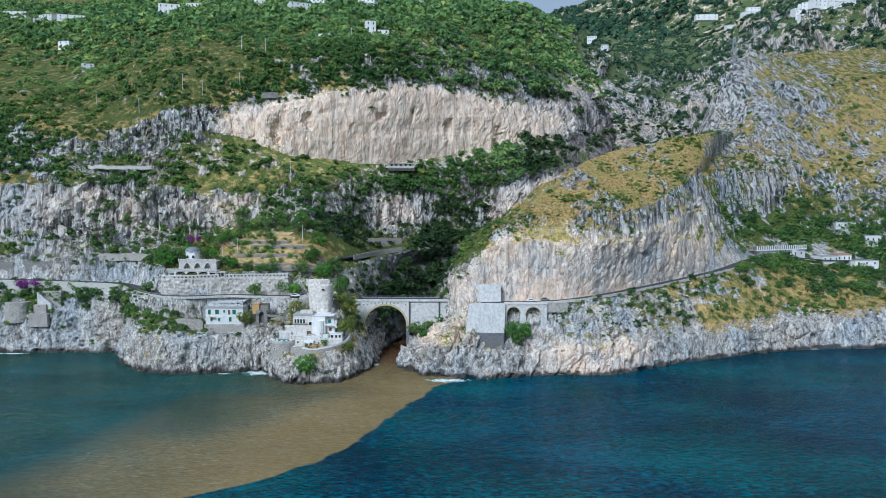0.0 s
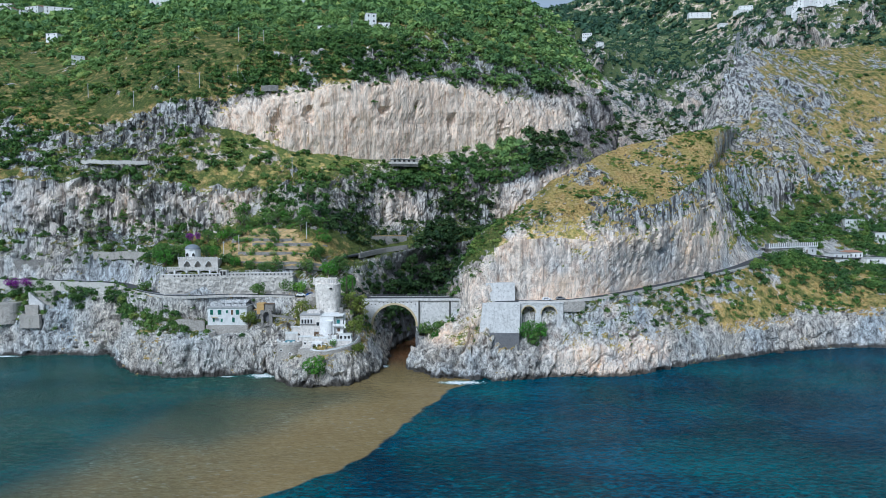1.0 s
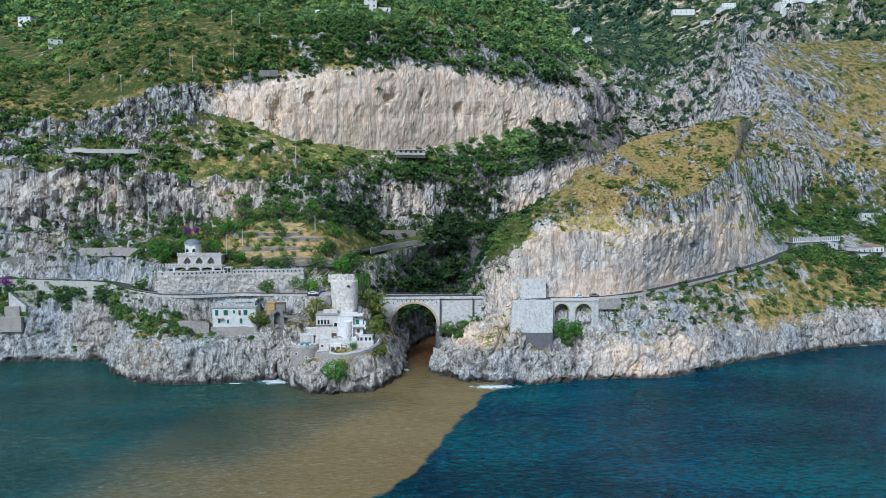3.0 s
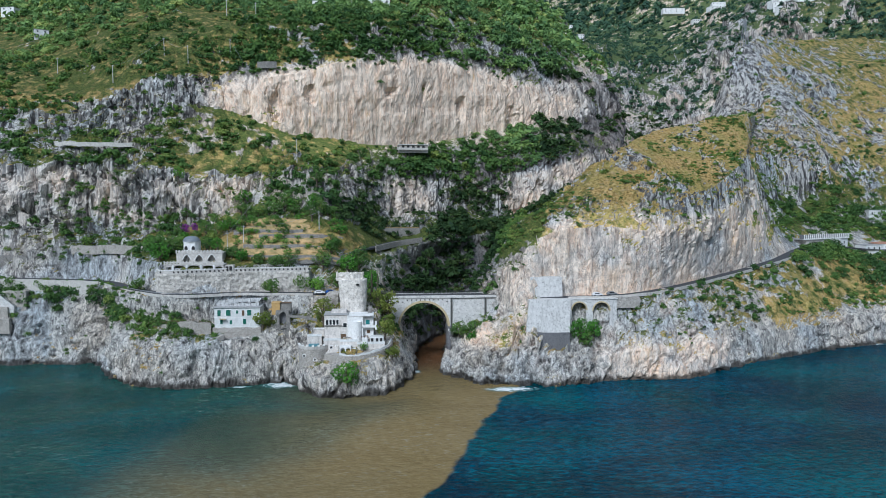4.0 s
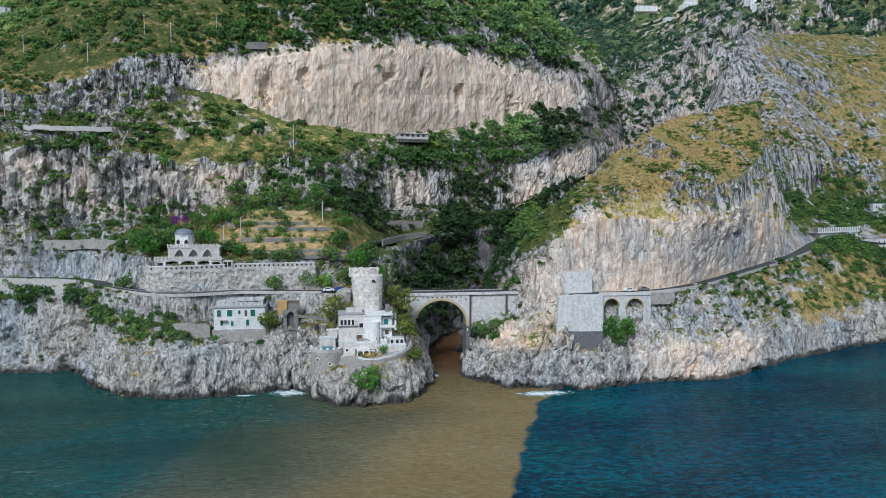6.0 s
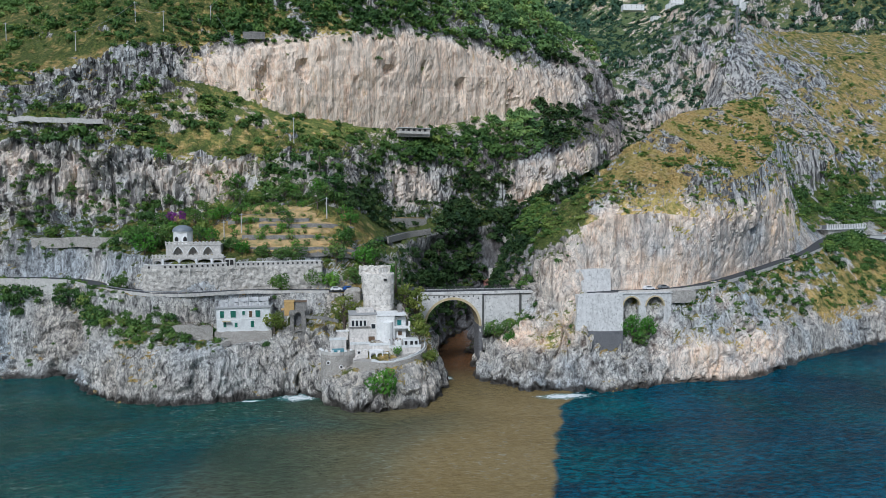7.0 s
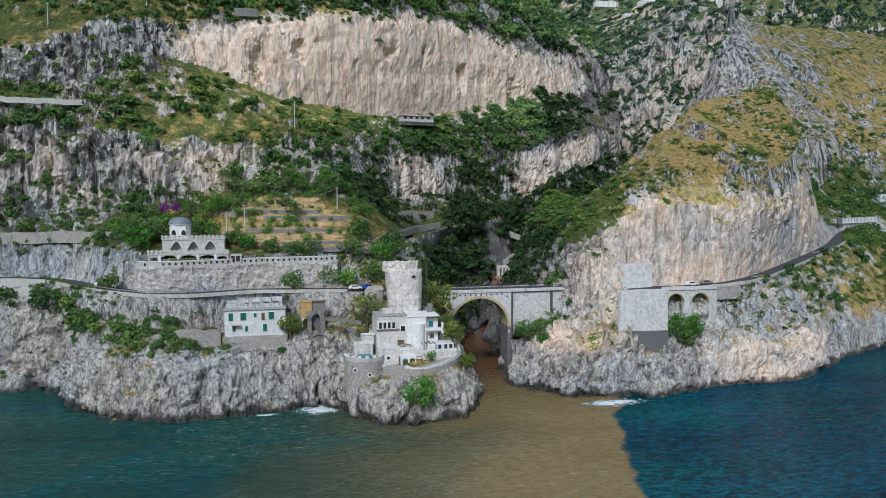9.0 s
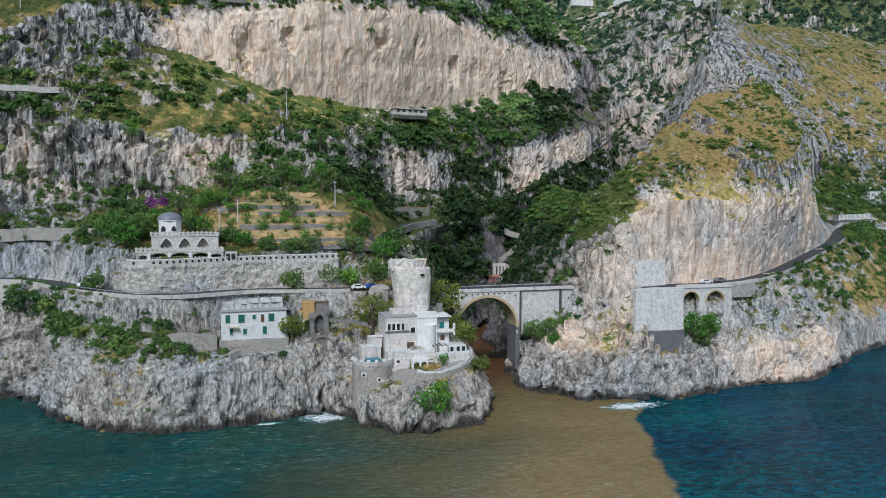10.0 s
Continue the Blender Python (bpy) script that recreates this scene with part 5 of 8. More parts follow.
upper = spots_on("headland_east", 0.03, (1.2, 3.0), 14, lambda c: (c[..., 1] >= 470) * 1.0, 1200)
islet = spots_on("tower_rock", 0.25, (0.6, 1.6), 15, lambda c: 1 - garden(c), 250)
woods = spots_on("far_mountains", 0.045, (2.4, 5.0), 16, lambda c: ((c[..., 1] < 1300) & (c[..., 0] > 60) & (c[..., 0] < 660)) * 1.0, 10000)
distant = spots_on("far_mountains", 0.006, (8.0, 14.0), 20, lambda c: ((c[..., 1] >= 1280) & (c[..., 0] > 60) & (c[..., 0] < 1000)) * 1.0, 2500)
woods = np.vstack([woods, distant])
# low woods of the ravine take the shade-darkened leaves too
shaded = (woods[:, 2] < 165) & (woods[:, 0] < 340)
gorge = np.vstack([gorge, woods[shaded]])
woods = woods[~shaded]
crest[:, 4] *= 0.7
close = near[:, 1] < 352
scrub("ledge_bushes", near[close], LEAF, "dark evergreen bushes on the ledges above the sea", 230, 7, 21)
scrub("scrub", near[~close], LEAF, "dark evergreen bushes and small trees on the slopes", 96, 7, 3)
scrub("gorge_woods", gorge, SHADEDLEAF, "trees and bushes filling the gorge, their leaf colour darkened for shade", 72, 7, 9)
brow_trees = hill[:, 1] < 512
scrub("brow_trees", hill[brow_trees], HILLLEAF, "evergreen trees on the brow above the great cliff", 110, 6, 23)
scrub("hill_woods", hill[~brow_trees], HILLLEAF, "olive and evergreen trees covering the upper slopes", 30, 6, 4)
scrub("headland_scrub", np.vstack([flank, crest, islet]), LEAF, "low green bushes among the dry grass", 56, 6, 5)
scrub("grass_tufts", tufts, LEAF, "small green tufts among the dry grass", 16, 5, 10)
scrub("roadside_trees", roadside, LEAF, "dense green trees and bushes round the roadside houses", 240, 6, 7)
scrub("headland_bushes", upper, LEAF, "low bushes on the upper slope of the headland", 40, 5, 8)
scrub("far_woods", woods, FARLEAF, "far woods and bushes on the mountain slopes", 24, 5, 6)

# ---- materials of built things ----
WHITE = plain("white_plaster", (0.84, 0.835, 0.815), (0.70, 0.695, 0.68), scale=0.9, stain=(0.30, 0.285, 0.26), stain_amt=0.55, specks=0.2)
LIMEWASH = plain("worn_limewash", (0.74, 0.70, 0.655), (0.54, 0.505, 0.47), scale=1.1, bump=0.5, dist=0.12, stain=(0.22, 0.20, 0.18), stain_amt=0.6, specks=0.3)
GREYWALL = plain("grey_plaster", (0.60, 0.575, 0.535), (0.42, 0.40, 0.37), scale=1.4, stain=(0.17, 0.155, 0.14), stain_amt=0.6)
CONCRETE = plain("weathered_concrete", (0.68, 0.67, 0.65), (0.52, 0.51, 0.495), scale=0.8, stain=(0.17, 0.165, 0.155), stain_amt=0.6, specks=0.55)
TOWERSTONE = plain("weathered_tower_stone", (0.86, 0.81, 0.745), (0.62, 0.575, 0.52), scale=0.9, bump=0.8, dist=0.3, stain=(0.20, 0.175, 0.15), stain_amt=0.65, specks=0.5)
STONE = plain("rubble_masonry", (0.38, 0.36, 0.33), (0.20, 0.19, 0.18), scale=2.2, bump=0.9, dist=0.25, stain=(0.10, 0.095, 0.085), stain_amt=0.5, stones=1.7)
DARKSTONE = plain("dark_masonry", (0.26, 0.26, 0.27), (0.14, 0.14, 0.15), scale=2.5, bump=0.9, dist=0.2, stones=1.4)
PLASTERROCK = plain("plastered_rock", (0.78, 0.735, 0.67), (0.48, 0.45, 0.405), scale=0.8, bump=1.0, dist=0.5, stain=(0.20, 0.18, 0.155), stain_amt=0.55, specks=0.45)
MASONRY = plain("pale_rubble_masonry", (0.58, 0.54, 0.49), (0.37, 0.345, 0.31), scale=1.6, bump=0.9, dist=0.2, stain=(0.12, 0.11, 0.10), stain_amt=0.55, stones=1.6)
TUFF = plain("yellow_tuff", (0.56, 0.47, 0.30), (0.45, 0.36, 0.21), scale=2.0, bump=0.5)
OCHRE = plain("ochre_plaster", (0.55, 0.36, 0.14), (0.44, 0.28, 0.11))
REDWALL = plain("faded_red_plaster", (0.36, 0.17, 0.15), (0.27, 0.13, 0.115))
CANVAS = plain("white_canvas", (0.86, 0.86, 0.85), (0.78, 0.78, 0.78), bump=0.1)
PALEBLUE = plain("pale_grey_plaster", (0.72, 0.73, 0.72), (0.58, 0.59, 0.58), stain=(0.36, 0.36, 0.35), stain_amt=0.3)
ROOFGREY = plain("grey_roof_felt", (0.40, 0.40, 0.39), (0.30, 0.30, 0.30))
DOMEGREY = plain("lead_grey_dome", (0.20, 0.23, 0.26), (0.15, 0.17, 0.20), rough=0.5)
BLACKMOSS = plain("black_moss", (0.05, 0.052, 0.048), (0.11, 0.11, 0.105), scale=1.8)
DARKSTEEL = plain("dark_weathered_steel", (0.10, 0.10, 0.105), (0.06, 0.06, 0.065), rough=0.6, metal=0.4)
TILE = plain("faded_terracotta_tiles", (0.42, 0.22, 0.14), (0.30, 0.16, 0.11), scale=2.5)
ASPHALT = plain("asphalt", (0.060, 0.062, 0.068), (0.045, 0.047, 0.052), rough=0.85)
GREENWOOD = plain("green_painted_wood", (0.02, 0.16, 0.11), (0.015, 0.11, 0.08), rough=0.5)
BROWNWOOD = plain("brown_wood", (0.16, 0.10, 0.06), (0.11, 0.07, 0.04))
# flat near-black that stands in for the shade inside holes and openings
DARK = plain("opening_shade", (0.025, 0.024, 0.024), (0.015, 0.015, 0.015))
TEAL = plain("teal_pool_cover", (0.04, 0.22, 0.27), (0.03, 0.17, 0.22), rough=0.4)
METAL = plain("galvanised_steel", (0.42, 0.43, 0.44), (0.34, 0.35, 0.36), rough=0.45, metal=0.6)
TYRE = plain("black_rubber", (0.02, 0.02, 0.02), (0.03, 0.03, 0.03))
CARWHITE = plain("white_car_paint", (0.80, 0.80, 0.80), (0.76, 0.76, 0.76), rough=0.25, bump=0.0)
CARBLUE = plain("blue_car_paint", (0.03, 0.12, 0.42), (0.03, 0.10, 0.36), rough=0.25, bump=0.0)
CARGREY = plain("grey_car_paint", (0.22, 0.23, 0.24), (0.19, 0.20, 0.21), rough=0.25, bump=0.0)
GLASS = plain("dark_window_glass", (0.03, 0.035, 0.04), (0.02, 0.025, 0.03), rough=0.1, bump=0.0)
BARK = plain("bark", (0.13, 0.10, 0.075), (0.07, 0.055, 0.04), scale=3)
DRYGRASS = plain("dry_grass", (0.58, 0.38, 0.18), (0.22, 0.20, 0.08), scale=0.5, bump=0.8, dist=0.3)
PINE = leaf_material("pine_needles", (0.05, 0.095, 0.025), (0.17, 0.225, 0.045), (0.33, 0.35, 0.085))
BRIGHTLEAF = leaf_material("bright_leaves", (0.04, 0.13, 0.025), (0.12, 0.30, 0.04), (0.26, 0.42, 0.07))
PURPLE = leaf_material("bougainvillea_flowers", (0.12, 0.03, 0.16), (0.30, 0.05, 0.34), (0.42, 0.12, 0.42))


# ---- builders ----
def box(bm, x0, x1, y0, y1, z0, z1):
    v = [bm.verts.new((x, y, z)) for z in (z0, z1) for y in (y0, y1) for x in (x0, x1)]
    for f in ((0, 2, 3, 1), (4, 5, 7, 6), (0, 1, 5, 4), (2, 6, 7, 3), (0, 4, 6, 2), (1, 3, 7, 5)):
        bm.faces.new([v[i] for i in f])
    return v


def box_part(name, dims, material, parent, label="", bevel=0.04):
    bm = bmesh.new()
    box(bm, *dims)
    if bevel:
        bmesh.ops.bevel(bm, geom=bm.edges[:], offset=bevel, segments=1, affect="EDGES")
    return part(name, bm, material, parent, label)


def prism(bm, outline, z0, z1, taper=1.0, centre=None):
    """An upright prism over a plan outline; taper scales the top about the centre."""
    c = centre or (sum(p[0] for p in outline) / len(outline), sum(p[1] for p in outline) / len(outline))
    lo = [bm.verts.new((x, y, z0)) for x, y in outline]
    hi = [bm.verts.new((c[0] + (x - c[0]) * taper, c[1] + (y - c[1]) * taper, z1)) for x, y in outline]
    n = len(lo)
    for i in range(n):
        bm.faces.new((lo[i], lo[(i + 1) % n], hi[(i + 1) % n], hi[i]))
    bm.faces.new(hi)
    bm.faces.new(lo[::-1])


def arch_curve(cx, half, spring, kind, n=14):
    """Points of an opening's head from left to right: round, pointed, low or flat."""
    out = []
    for k in range(n + 1):
        a = math.pi * (1 - k / n)
        x = math.cos(a)
        if kind == "round":
            h = math.sin(a)
        elif kind == "pointed":
            h = 1.25 * (1 - abs(x) ** 1.6)
        elif kind == "low":
            h = 0.35 * math.sin(a)
        else:
            h = 0.0
        out.append((cx + half * x, spring + half * h))
    return out


def arch_wall(bm, x0, x1, y0, y1, z0, z1, openings):
    """A wall along x from y0 to y1 thick with openings (centre, half width, sill, spring, kind) that go right through."""
    edge = x0
    for cx, half, sill, spring, kind in sorted(openings):
        if cx - half > edge + 1e-3:
            box(bm, edge, cx - half, y0, y1, z0, z1)
        if sill > z0 + 1e-3:
            box(bm, cx - half, cx + half, y0, y1, z0, sill)
        pts = arch_curve(cx, half, spring, kind, 14 if kind != "flat" else 1)
        f = [bm.verts.new((x, y0, z)) for x, z in pts]
        b = [bm.verts.new((x, y1, z)) for x, z in pts]
        ft = [bm.verts.new((x, y0, z1)) for x, z in pts]
        bt = [bm.verts.new((x, y1, z1)) for x, z in pts]
        for i in range(len(pts) - 1):
            bm.faces.new((f[i], f[i + 1], ft[i + 1], ft[i]))
            bm.faces.new((b[i + 1], b[i], bt[i], bt[i + 1]))
            bm.faces.new((f[i + 1], f[i], b[i], b[i + 1]))
            bm.faces.new((ft[i], ft[i + 1], bt[i + 1], bt[i]))
        edge = cx + half
    if x1 > edge + 1e-3:
        box(bm, edge, x1, y0, y1, z0, z1)
    bmesh.ops.remove_doubles(bm, verts=bm.verts[:], dist=1e-4)


def arch_ring(bm, cx, half, spring, kind, width, y0, y1):
    """The stones round an opening's head."""
    a = arch_curve(cx, half, spring, kind, 20)
    b = arch_curve(cx, half + width, spring, kind, 20)
    rows = [[bm.verts.new((x, y, z)) for x, z in pts] for pts, y in ((a, y0), (b, y0), (b, y1), (a, y1))]
    for i in range(20):
        for r, s in ((0, 1), (1, 2), (2, 3), (3, 0)):
            bm.faces.new((rows[r][i], rows[r][i + 1], rows[s][i + 1], rows[s][i]))


def path_points(pts, step):
    c = spline(pts)
    seg = np.r_[0, np.cumsum(np.linalg.norm(np.diff(c, axis=0), axis=1))]
    u = np.linspace(0, seg[-1], max(3, int(seg[-1] / step)))
    return np.stack([np.interp(u, seg, c[:, k]) for k in range(3)], 1)


def ribbon(name, pts, left, right, down, material, label, kind="", parent=None, step=1.5, up=0.0, jitter=0.0):
    """A strip along a path, from left to right of it (metres), that reaches down from its top."""
    p = path_points(pts, step)
    t = np.gradient(p, axis=0)
    t[:, 2] = 0
    t /= np.linalg.norm(t, axis=1, keepdims=True)
    side = np.stack([t[:, 1], -t[:, 0], t[:, 2] * 0], 1)
    if jitter:
        p = p + np.stack([p[:, 0] * 0, p[:, 0] * 0, fbm(p / 3.0, 2) * jitter], 1)
    zt, zb = np.array([0, 0, up]), np.array([0, 0, -down])
    rings = [p + side * left + zt, p + side * right + zt, p + side * right + zb, p + side * left + zb]
    n = len(p)
    v = np.concatenate(rings)
    q = []
    for r in range(4):
        s = (r + 1) % 4
        for i in range(n - 1):
            q.append((r * n + i, r * n + i + 1, s * n + i + 1, s * n + i))
    ob = mesh_object(name, v.tolist(), q + [(0, n, 2 * n, 3 * n), (n - 1, 4 * n - 1, 3 * n - 1, 2 * n - 1)], material, smooth=False)
    if parent:
        ob.parent = parent
    return tagged(ob, label, kind=kind)


def strip(name, pts, profile, material, label, kind="", parent=None, step=1.0, jitter=0.0):
    """A closed cross-section of (offset to the right, rise) swept along a path."""
    p = path_points(pts, step)
    t = np.gradient(p, axis=0)
    t[:, 2] = 0
    t /= np.linalg.norm(t, axis=1, keepdims=True)
    side = np.stack([t[:, 1], -t[:, 0], t[:, 2] * 0], 1)
    n, m = len(p), len(profile)
    v = np.concatenate([p + side * (o + jitter * fbm(p / 2.1 + 13 * i, 2))[:, None] + np.stack([p[:, 0] * 0, p[:, 0] * 0, h + jitter * fbm(p / 2.7 + 7 * i, 2)], 1) for i, (o, h) in enumerate(profile)])
    q = [(r * n + i, r * n + i + 1, (r + 1) % m * n + i + 1, (r + 1) % m * n + i) for r in range(m) for i in range(n - 1)]
    ob = mesh_object(name, v.tolist(), q + [tuple(r * n for r in range(m)), tuple(r * n + n - 1 for r in reversed(range(m)))], material, smooth=False)
    if parent:
        ob.parent = parent
    return tagged(ob, label, kind=kind)


def roughen(ob, amount, scale, grid=0.8, blocky=0.0):
    """Cut a mesh finer and make its surface uneven."""
    bm = bmesh.new()
    bm.from_mesh(ob.data)
    for _ in range(5):
        long = [e for e in bm.edges if e.calc_length() > grid]
        if not long:
            break
        bmesh.ops.subdivide_edges(bm, edges=long, cuts=1, use_grid_fill=True)
    bmesh.ops.triangulate(bm, faces=bm.faces[:])
    bm.normal_update()
    p = np.array([v.co[:] for v in bm.verts])
    d = (0.6 * fbm(p / scale, 3) + 0.6 * fbm(p / scale * 0.5 + 9, 3, 0.5, True)) * amount
    if blocky:                                   # broken faces with clefts between them
        gap, st, ti = blocks(p / np.array([1, 1, 1.6]) / scale)
        d = d + blocky * (0.5 * st + 1.4 * ti - 0.9 * smooth01(0.16 - gap, 0.0, 0.16))
    for v, k in zip(bm.verts, d):
        v.co += v.normal * k
    bm.to_mesh(ob.data)
    bm.free()
    return ob


def window(parent, cx, cz, w, h, y, shutters=None, arched=False, frame=WHITE, depth=0.25, pane=GLASS):
    """A window on a wall that looks towards -y: frame, pane, and closed shutters where it has them."""
    bm = bmesh.new()
    kind = "round" if arched else "flat"
    spring = cz + h / 2 - (w / 2 if arched else 0)
    arch_wall(bm, cx - w / 2 - 0.14, cx + w / 2 + 0.14, y - 0.10, y + 0.08, cz - h / 2 - 0.12, cz + h / 2 + 0.16, [(cx, w / 2, cz - h / 2, spring, kind)])
    win = part("window", bm, frame, parent)
    box_part("pane", (cx - w / 2, cx + w / 2, y - 0.03, y + 0.03, cz - h / 2, spring if arched else cz + h / 2), pane, win, bevel=0)
    if shutters:
        for s in (-1, 1):
            bm = bmesh.new()
            a, b = (cx - w / 2, cx - 0.02) if s < 0 else (cx + 0.02, cx + w / 2)
            box(bm, a, b, y - 0.09, y - 0.05, cz - h / 2, cz + h / 2)
            for k in range(6):
                z = cz - h / 2 + (k + 0.3) * h / 6
                box(bm, a + 0.05, b - 0.05, y - 0.12, y - 0.085, z, z + h / 11)
            part("shutter", bm, shutters, win)
    return win


def house(name, m, w, d, h, label, wall=WHITE, roof=ROOFGREY, gable=0.0, cols=3, floors=2, shutter=None, category="house", group=""):
    """A plain block of a house, its front towards -y, origin in the middle of its foot."""
    top = thing(name, m, label, category, group)
    box_part("wall", (-w / 2, w / 2, -d / 2, d / 2, -2.5, h), wall, top, bevel=0.06)
    bm = bmesh.new()
    if gable:
        v = [bm.verts.new(c) for c in ((-w / 2 - 0.4, -d / 2 - 0.4, h), (w / 2 + 0.4, -d / 2 - 0.4, h), (w / 2 + 0.4, d / 2 + 0.4, h), (-w / 2 - 0.4, d / 2 + 0.4, h), (-w / 2 + 1, 0, h + gable), (w / 2 - 1, 0, h + gable))]
        for f in ((0, 1, 5, 4), (1, 2, 5), (2, 3, 4, 5), (3, 0, 4), (3, 2, 1, 0)):
            bm.faces.new([v[i] for i in f])
    else:
        box(bm, -w / 2 - 0.15, w / 2 + 0.15, -d / 2 - 0.15, d / 2 + 0.15, h, h + 0.25)
    part("roof", bm, roof, top)
    for f in range(floors):
        for c in range(cols):
            x = -w / 2 + (c + 0.5) * w / cols
            z = (f + 0.55) * h / floors
            window(top, x, z, min(0.9, w / cols * 0.3), min(1.4, h / floors * 0.4), -d / 2, shutter)
    return top


def leaf_cloud(centres, radii, leaves, size, seed, squash=0.8):
    """Leafy quads on a set of lobes, as vertices and quads."""
    r = np.random.default_rng(seed)
    c, rad = np.asarray(centres, float), np.asarray(radii, float)
    k = r.choice(len(c), leaves, p=rad ** 2 / (rad ** 2).sum())
    d = r.normal(size=(leaves, 3))
    d /= np.linalg.norm(d, axis=1, keepdims=True)
    o = c[k] + d * (rad[k] * r.uniform(0.72, 1.08, leaves))[:, None] * np.array([1, 1, squash])
    n = d + r.normal(size=(leaves, 3)) * 0.5
    n /= np.linalg.norm(n, axis=1, keepdims=True)
    a = np.cross(n, r.normal(size=(leaves, 3)))
    a /= np.linalg.norm(a, axis=1, keepdims=True)
    b = np.cross(n, a)
    s = r.uniform(0.6, 1.2, (leaves, 1)) * size
    v = np.stack([o - a * s - b * s * 0.6, o + a * s - b * s * 0.6, o + a * s * 0.6 + b * s, o - a * s * 0.6 + b * s], 1)
    return v.reshape(-1, 3), np.arange(leaves * 4).reshape(-1, 4), np.repeat(r.normal(size=len(c))[k] * 0.16, 4)


def tree(name, x, y, z, h, r, seed, label, leaf=LEAF, trunk=0.35, lobes=9, leaves=420, hue=0.5, slim=False, category="tree", group="", lean=0.0):
    """A trunk with limbs and a crown of leafy lobes; trunk is the part of the height below the crown."""
    rr = np.random.default_rng(seed)
    top = thing(name, pose(x, y, z), label, category, group)
    bm = bmesh.new()
    def limb(a, b, ra, rb):
        a, b = Vector(a), Vector(b)
        q = (b - a).to_track_quat("Z", "Y").to_matrix()
        lo = [bm.verts.new(a + q @ Vector((ra * math.cos(t), ra * math.sin(t), 0))) for t in np.linspace(0, 2 * math.pi, 7)[:-1]]
        hi = [bm.verts.new(b + q @ Vector((rb * math.cos(t), rb * math.sin(t), 0))) for t in np.linspace(0, 2 * math.pi, 7)[:-1]]
        for i in range(6):
            bm.faces.new((lo[i], lo[(i + 1) % 6], hi[(i + 1) % 6], hi[i]))
    fork = (lean * h * 0.3, 0, h * max(trunk, 0.12))
    tip = (lean * h * 0.6, 0, h * 0.75)
    limb((0, 0, -0.8), fork, 0.045 * h + 0.05, 0.03 * h + 0.04)
    limb(fork, tip, 0.03 * h + 0.04, 0.015 * h)
    centres, radii = [], []
    for k in range(lobes):
        a = k * 2.4 + rr.uniform(-0.4, 0.4)
        f = (k + 0.5) / lobes
        zz = h * (trunk + (1 - trunk) * (0.15 + 0.72 * f))
        spread = 0.25 * r if slim else r * 0.68 * math.sin(math.pi * (0.15 + 0.75 * f)) ** 0.7
        c = (math.cos(a) * spread + lean * zz * 0.7, math.sin(a) * spread, zz)
        centres.append(c)
        radii.append((0.62 if slim else 0.48) * r * rr.uniform(0.8, 1.2) * (1.0 - 0.35 * f if slim else 1.0))
        if not slim:
            limb(fork, c, 0.018 * h + 0.03, 0.02)
    part("trunk", bm, BARK, top)
    v, q, dh = leaf_cloud(centres, radii, leaves, 0.13 * r ** 0.6, seed, 0.75 if not slim else 1.3)
    crown = quads_object("crown", v, q, leaf, smooth=False)
    crown.parent = top
    point_values(crown, hue=np.clip(hue + dh, 0, 1))
    return top


def ground_at(x, y, default=0.0):
    """Height of the land over a point of the plan, from the nearest mesh points."""
    best, z = 4.0, default
    for g, _ in SHEETS.values():
        d = (g[..., 0] - x) ** 2 + (g[..., 1] - y) ** 2
        k = np.unravel_index(np.argmin(d), d.shape)
        near_z = g[..., 2][d < max(d[k] * 1.5, 1.0)]
        if d[k] < best * best and len(near_z):
            best, z = math.sqrt(d[k]) + 0.01, float(near_z.max())
    return z

# ---- roads ----
WEST_ROAD = [(-400, 366.5, 34.5), (-260, 347, 33.5), (-198, 341.5, 32.5), (-160, 337.5, 31.4), (-139.5, 315.5, 30.9), (-118, 300.4, 30.3), (-95, 305.8, 30.1), (-69, 308, 29.3), (-50, 313, 28.8), (-38, 313.5, 28.6)]
EAST_ROAD = [(16, 297, 28.7), (20, 294, 28.8), (26, 292.2, 29.0), (45, 292.2, 29.2), (66, 298, 30.5), (102, 321, 33.2), (138, 344, 37.0), (180, 375.5, 42.0), (238, 396, 38.4), (335, 424, 43)]
ribbon("road", WEST_ROAD, -3.2, 3.0, 0.5, ASPHALT, "grey asphalt coast road along the cliff", "structure", up=0.12)
ribbon("road", EAST_ROAD, -2.9, 2.5, 0.5, ASPHALT, "grey asphalt coast road under the overhanging cliff", "structure", up=0.12)
ribbon("parapet_wall", WEST_ROAD[2:8], 3.1, 3.4, 0.5, GREYWALL, "low pale parapet wall beside the road", "structure", up=0.5, jitter=0.08)
ribbon("parapet_wall", EAST_ROAD[2:8], 2.5, 2.75, 0.6, GREYWALL, "low pale parapet wall beside the road", "structure", up=0.6, jitter=0.2)
ribbon("retaining_wall", [(-262, 341.5, 33.2), (-230, 339, 33), (-198, 336.5, 32.6), (-176, 334.5, 31.9), (-158, 332, 31.6)], -0.3, 0.5, 7.5, GREYWALL, "tall stained retaining wall carrying the road", "structure", up=0.5, jitter=0.2)
ribbon("retaining_wall", [(-230, 349, 41), (-205, 347.5, 41.5), (-185, 346.5, 41.8)], -0.3, 0.5, 8.0, STONE, "stone retaining wall above the road", "structure", up=0.4, jitter=0.6)
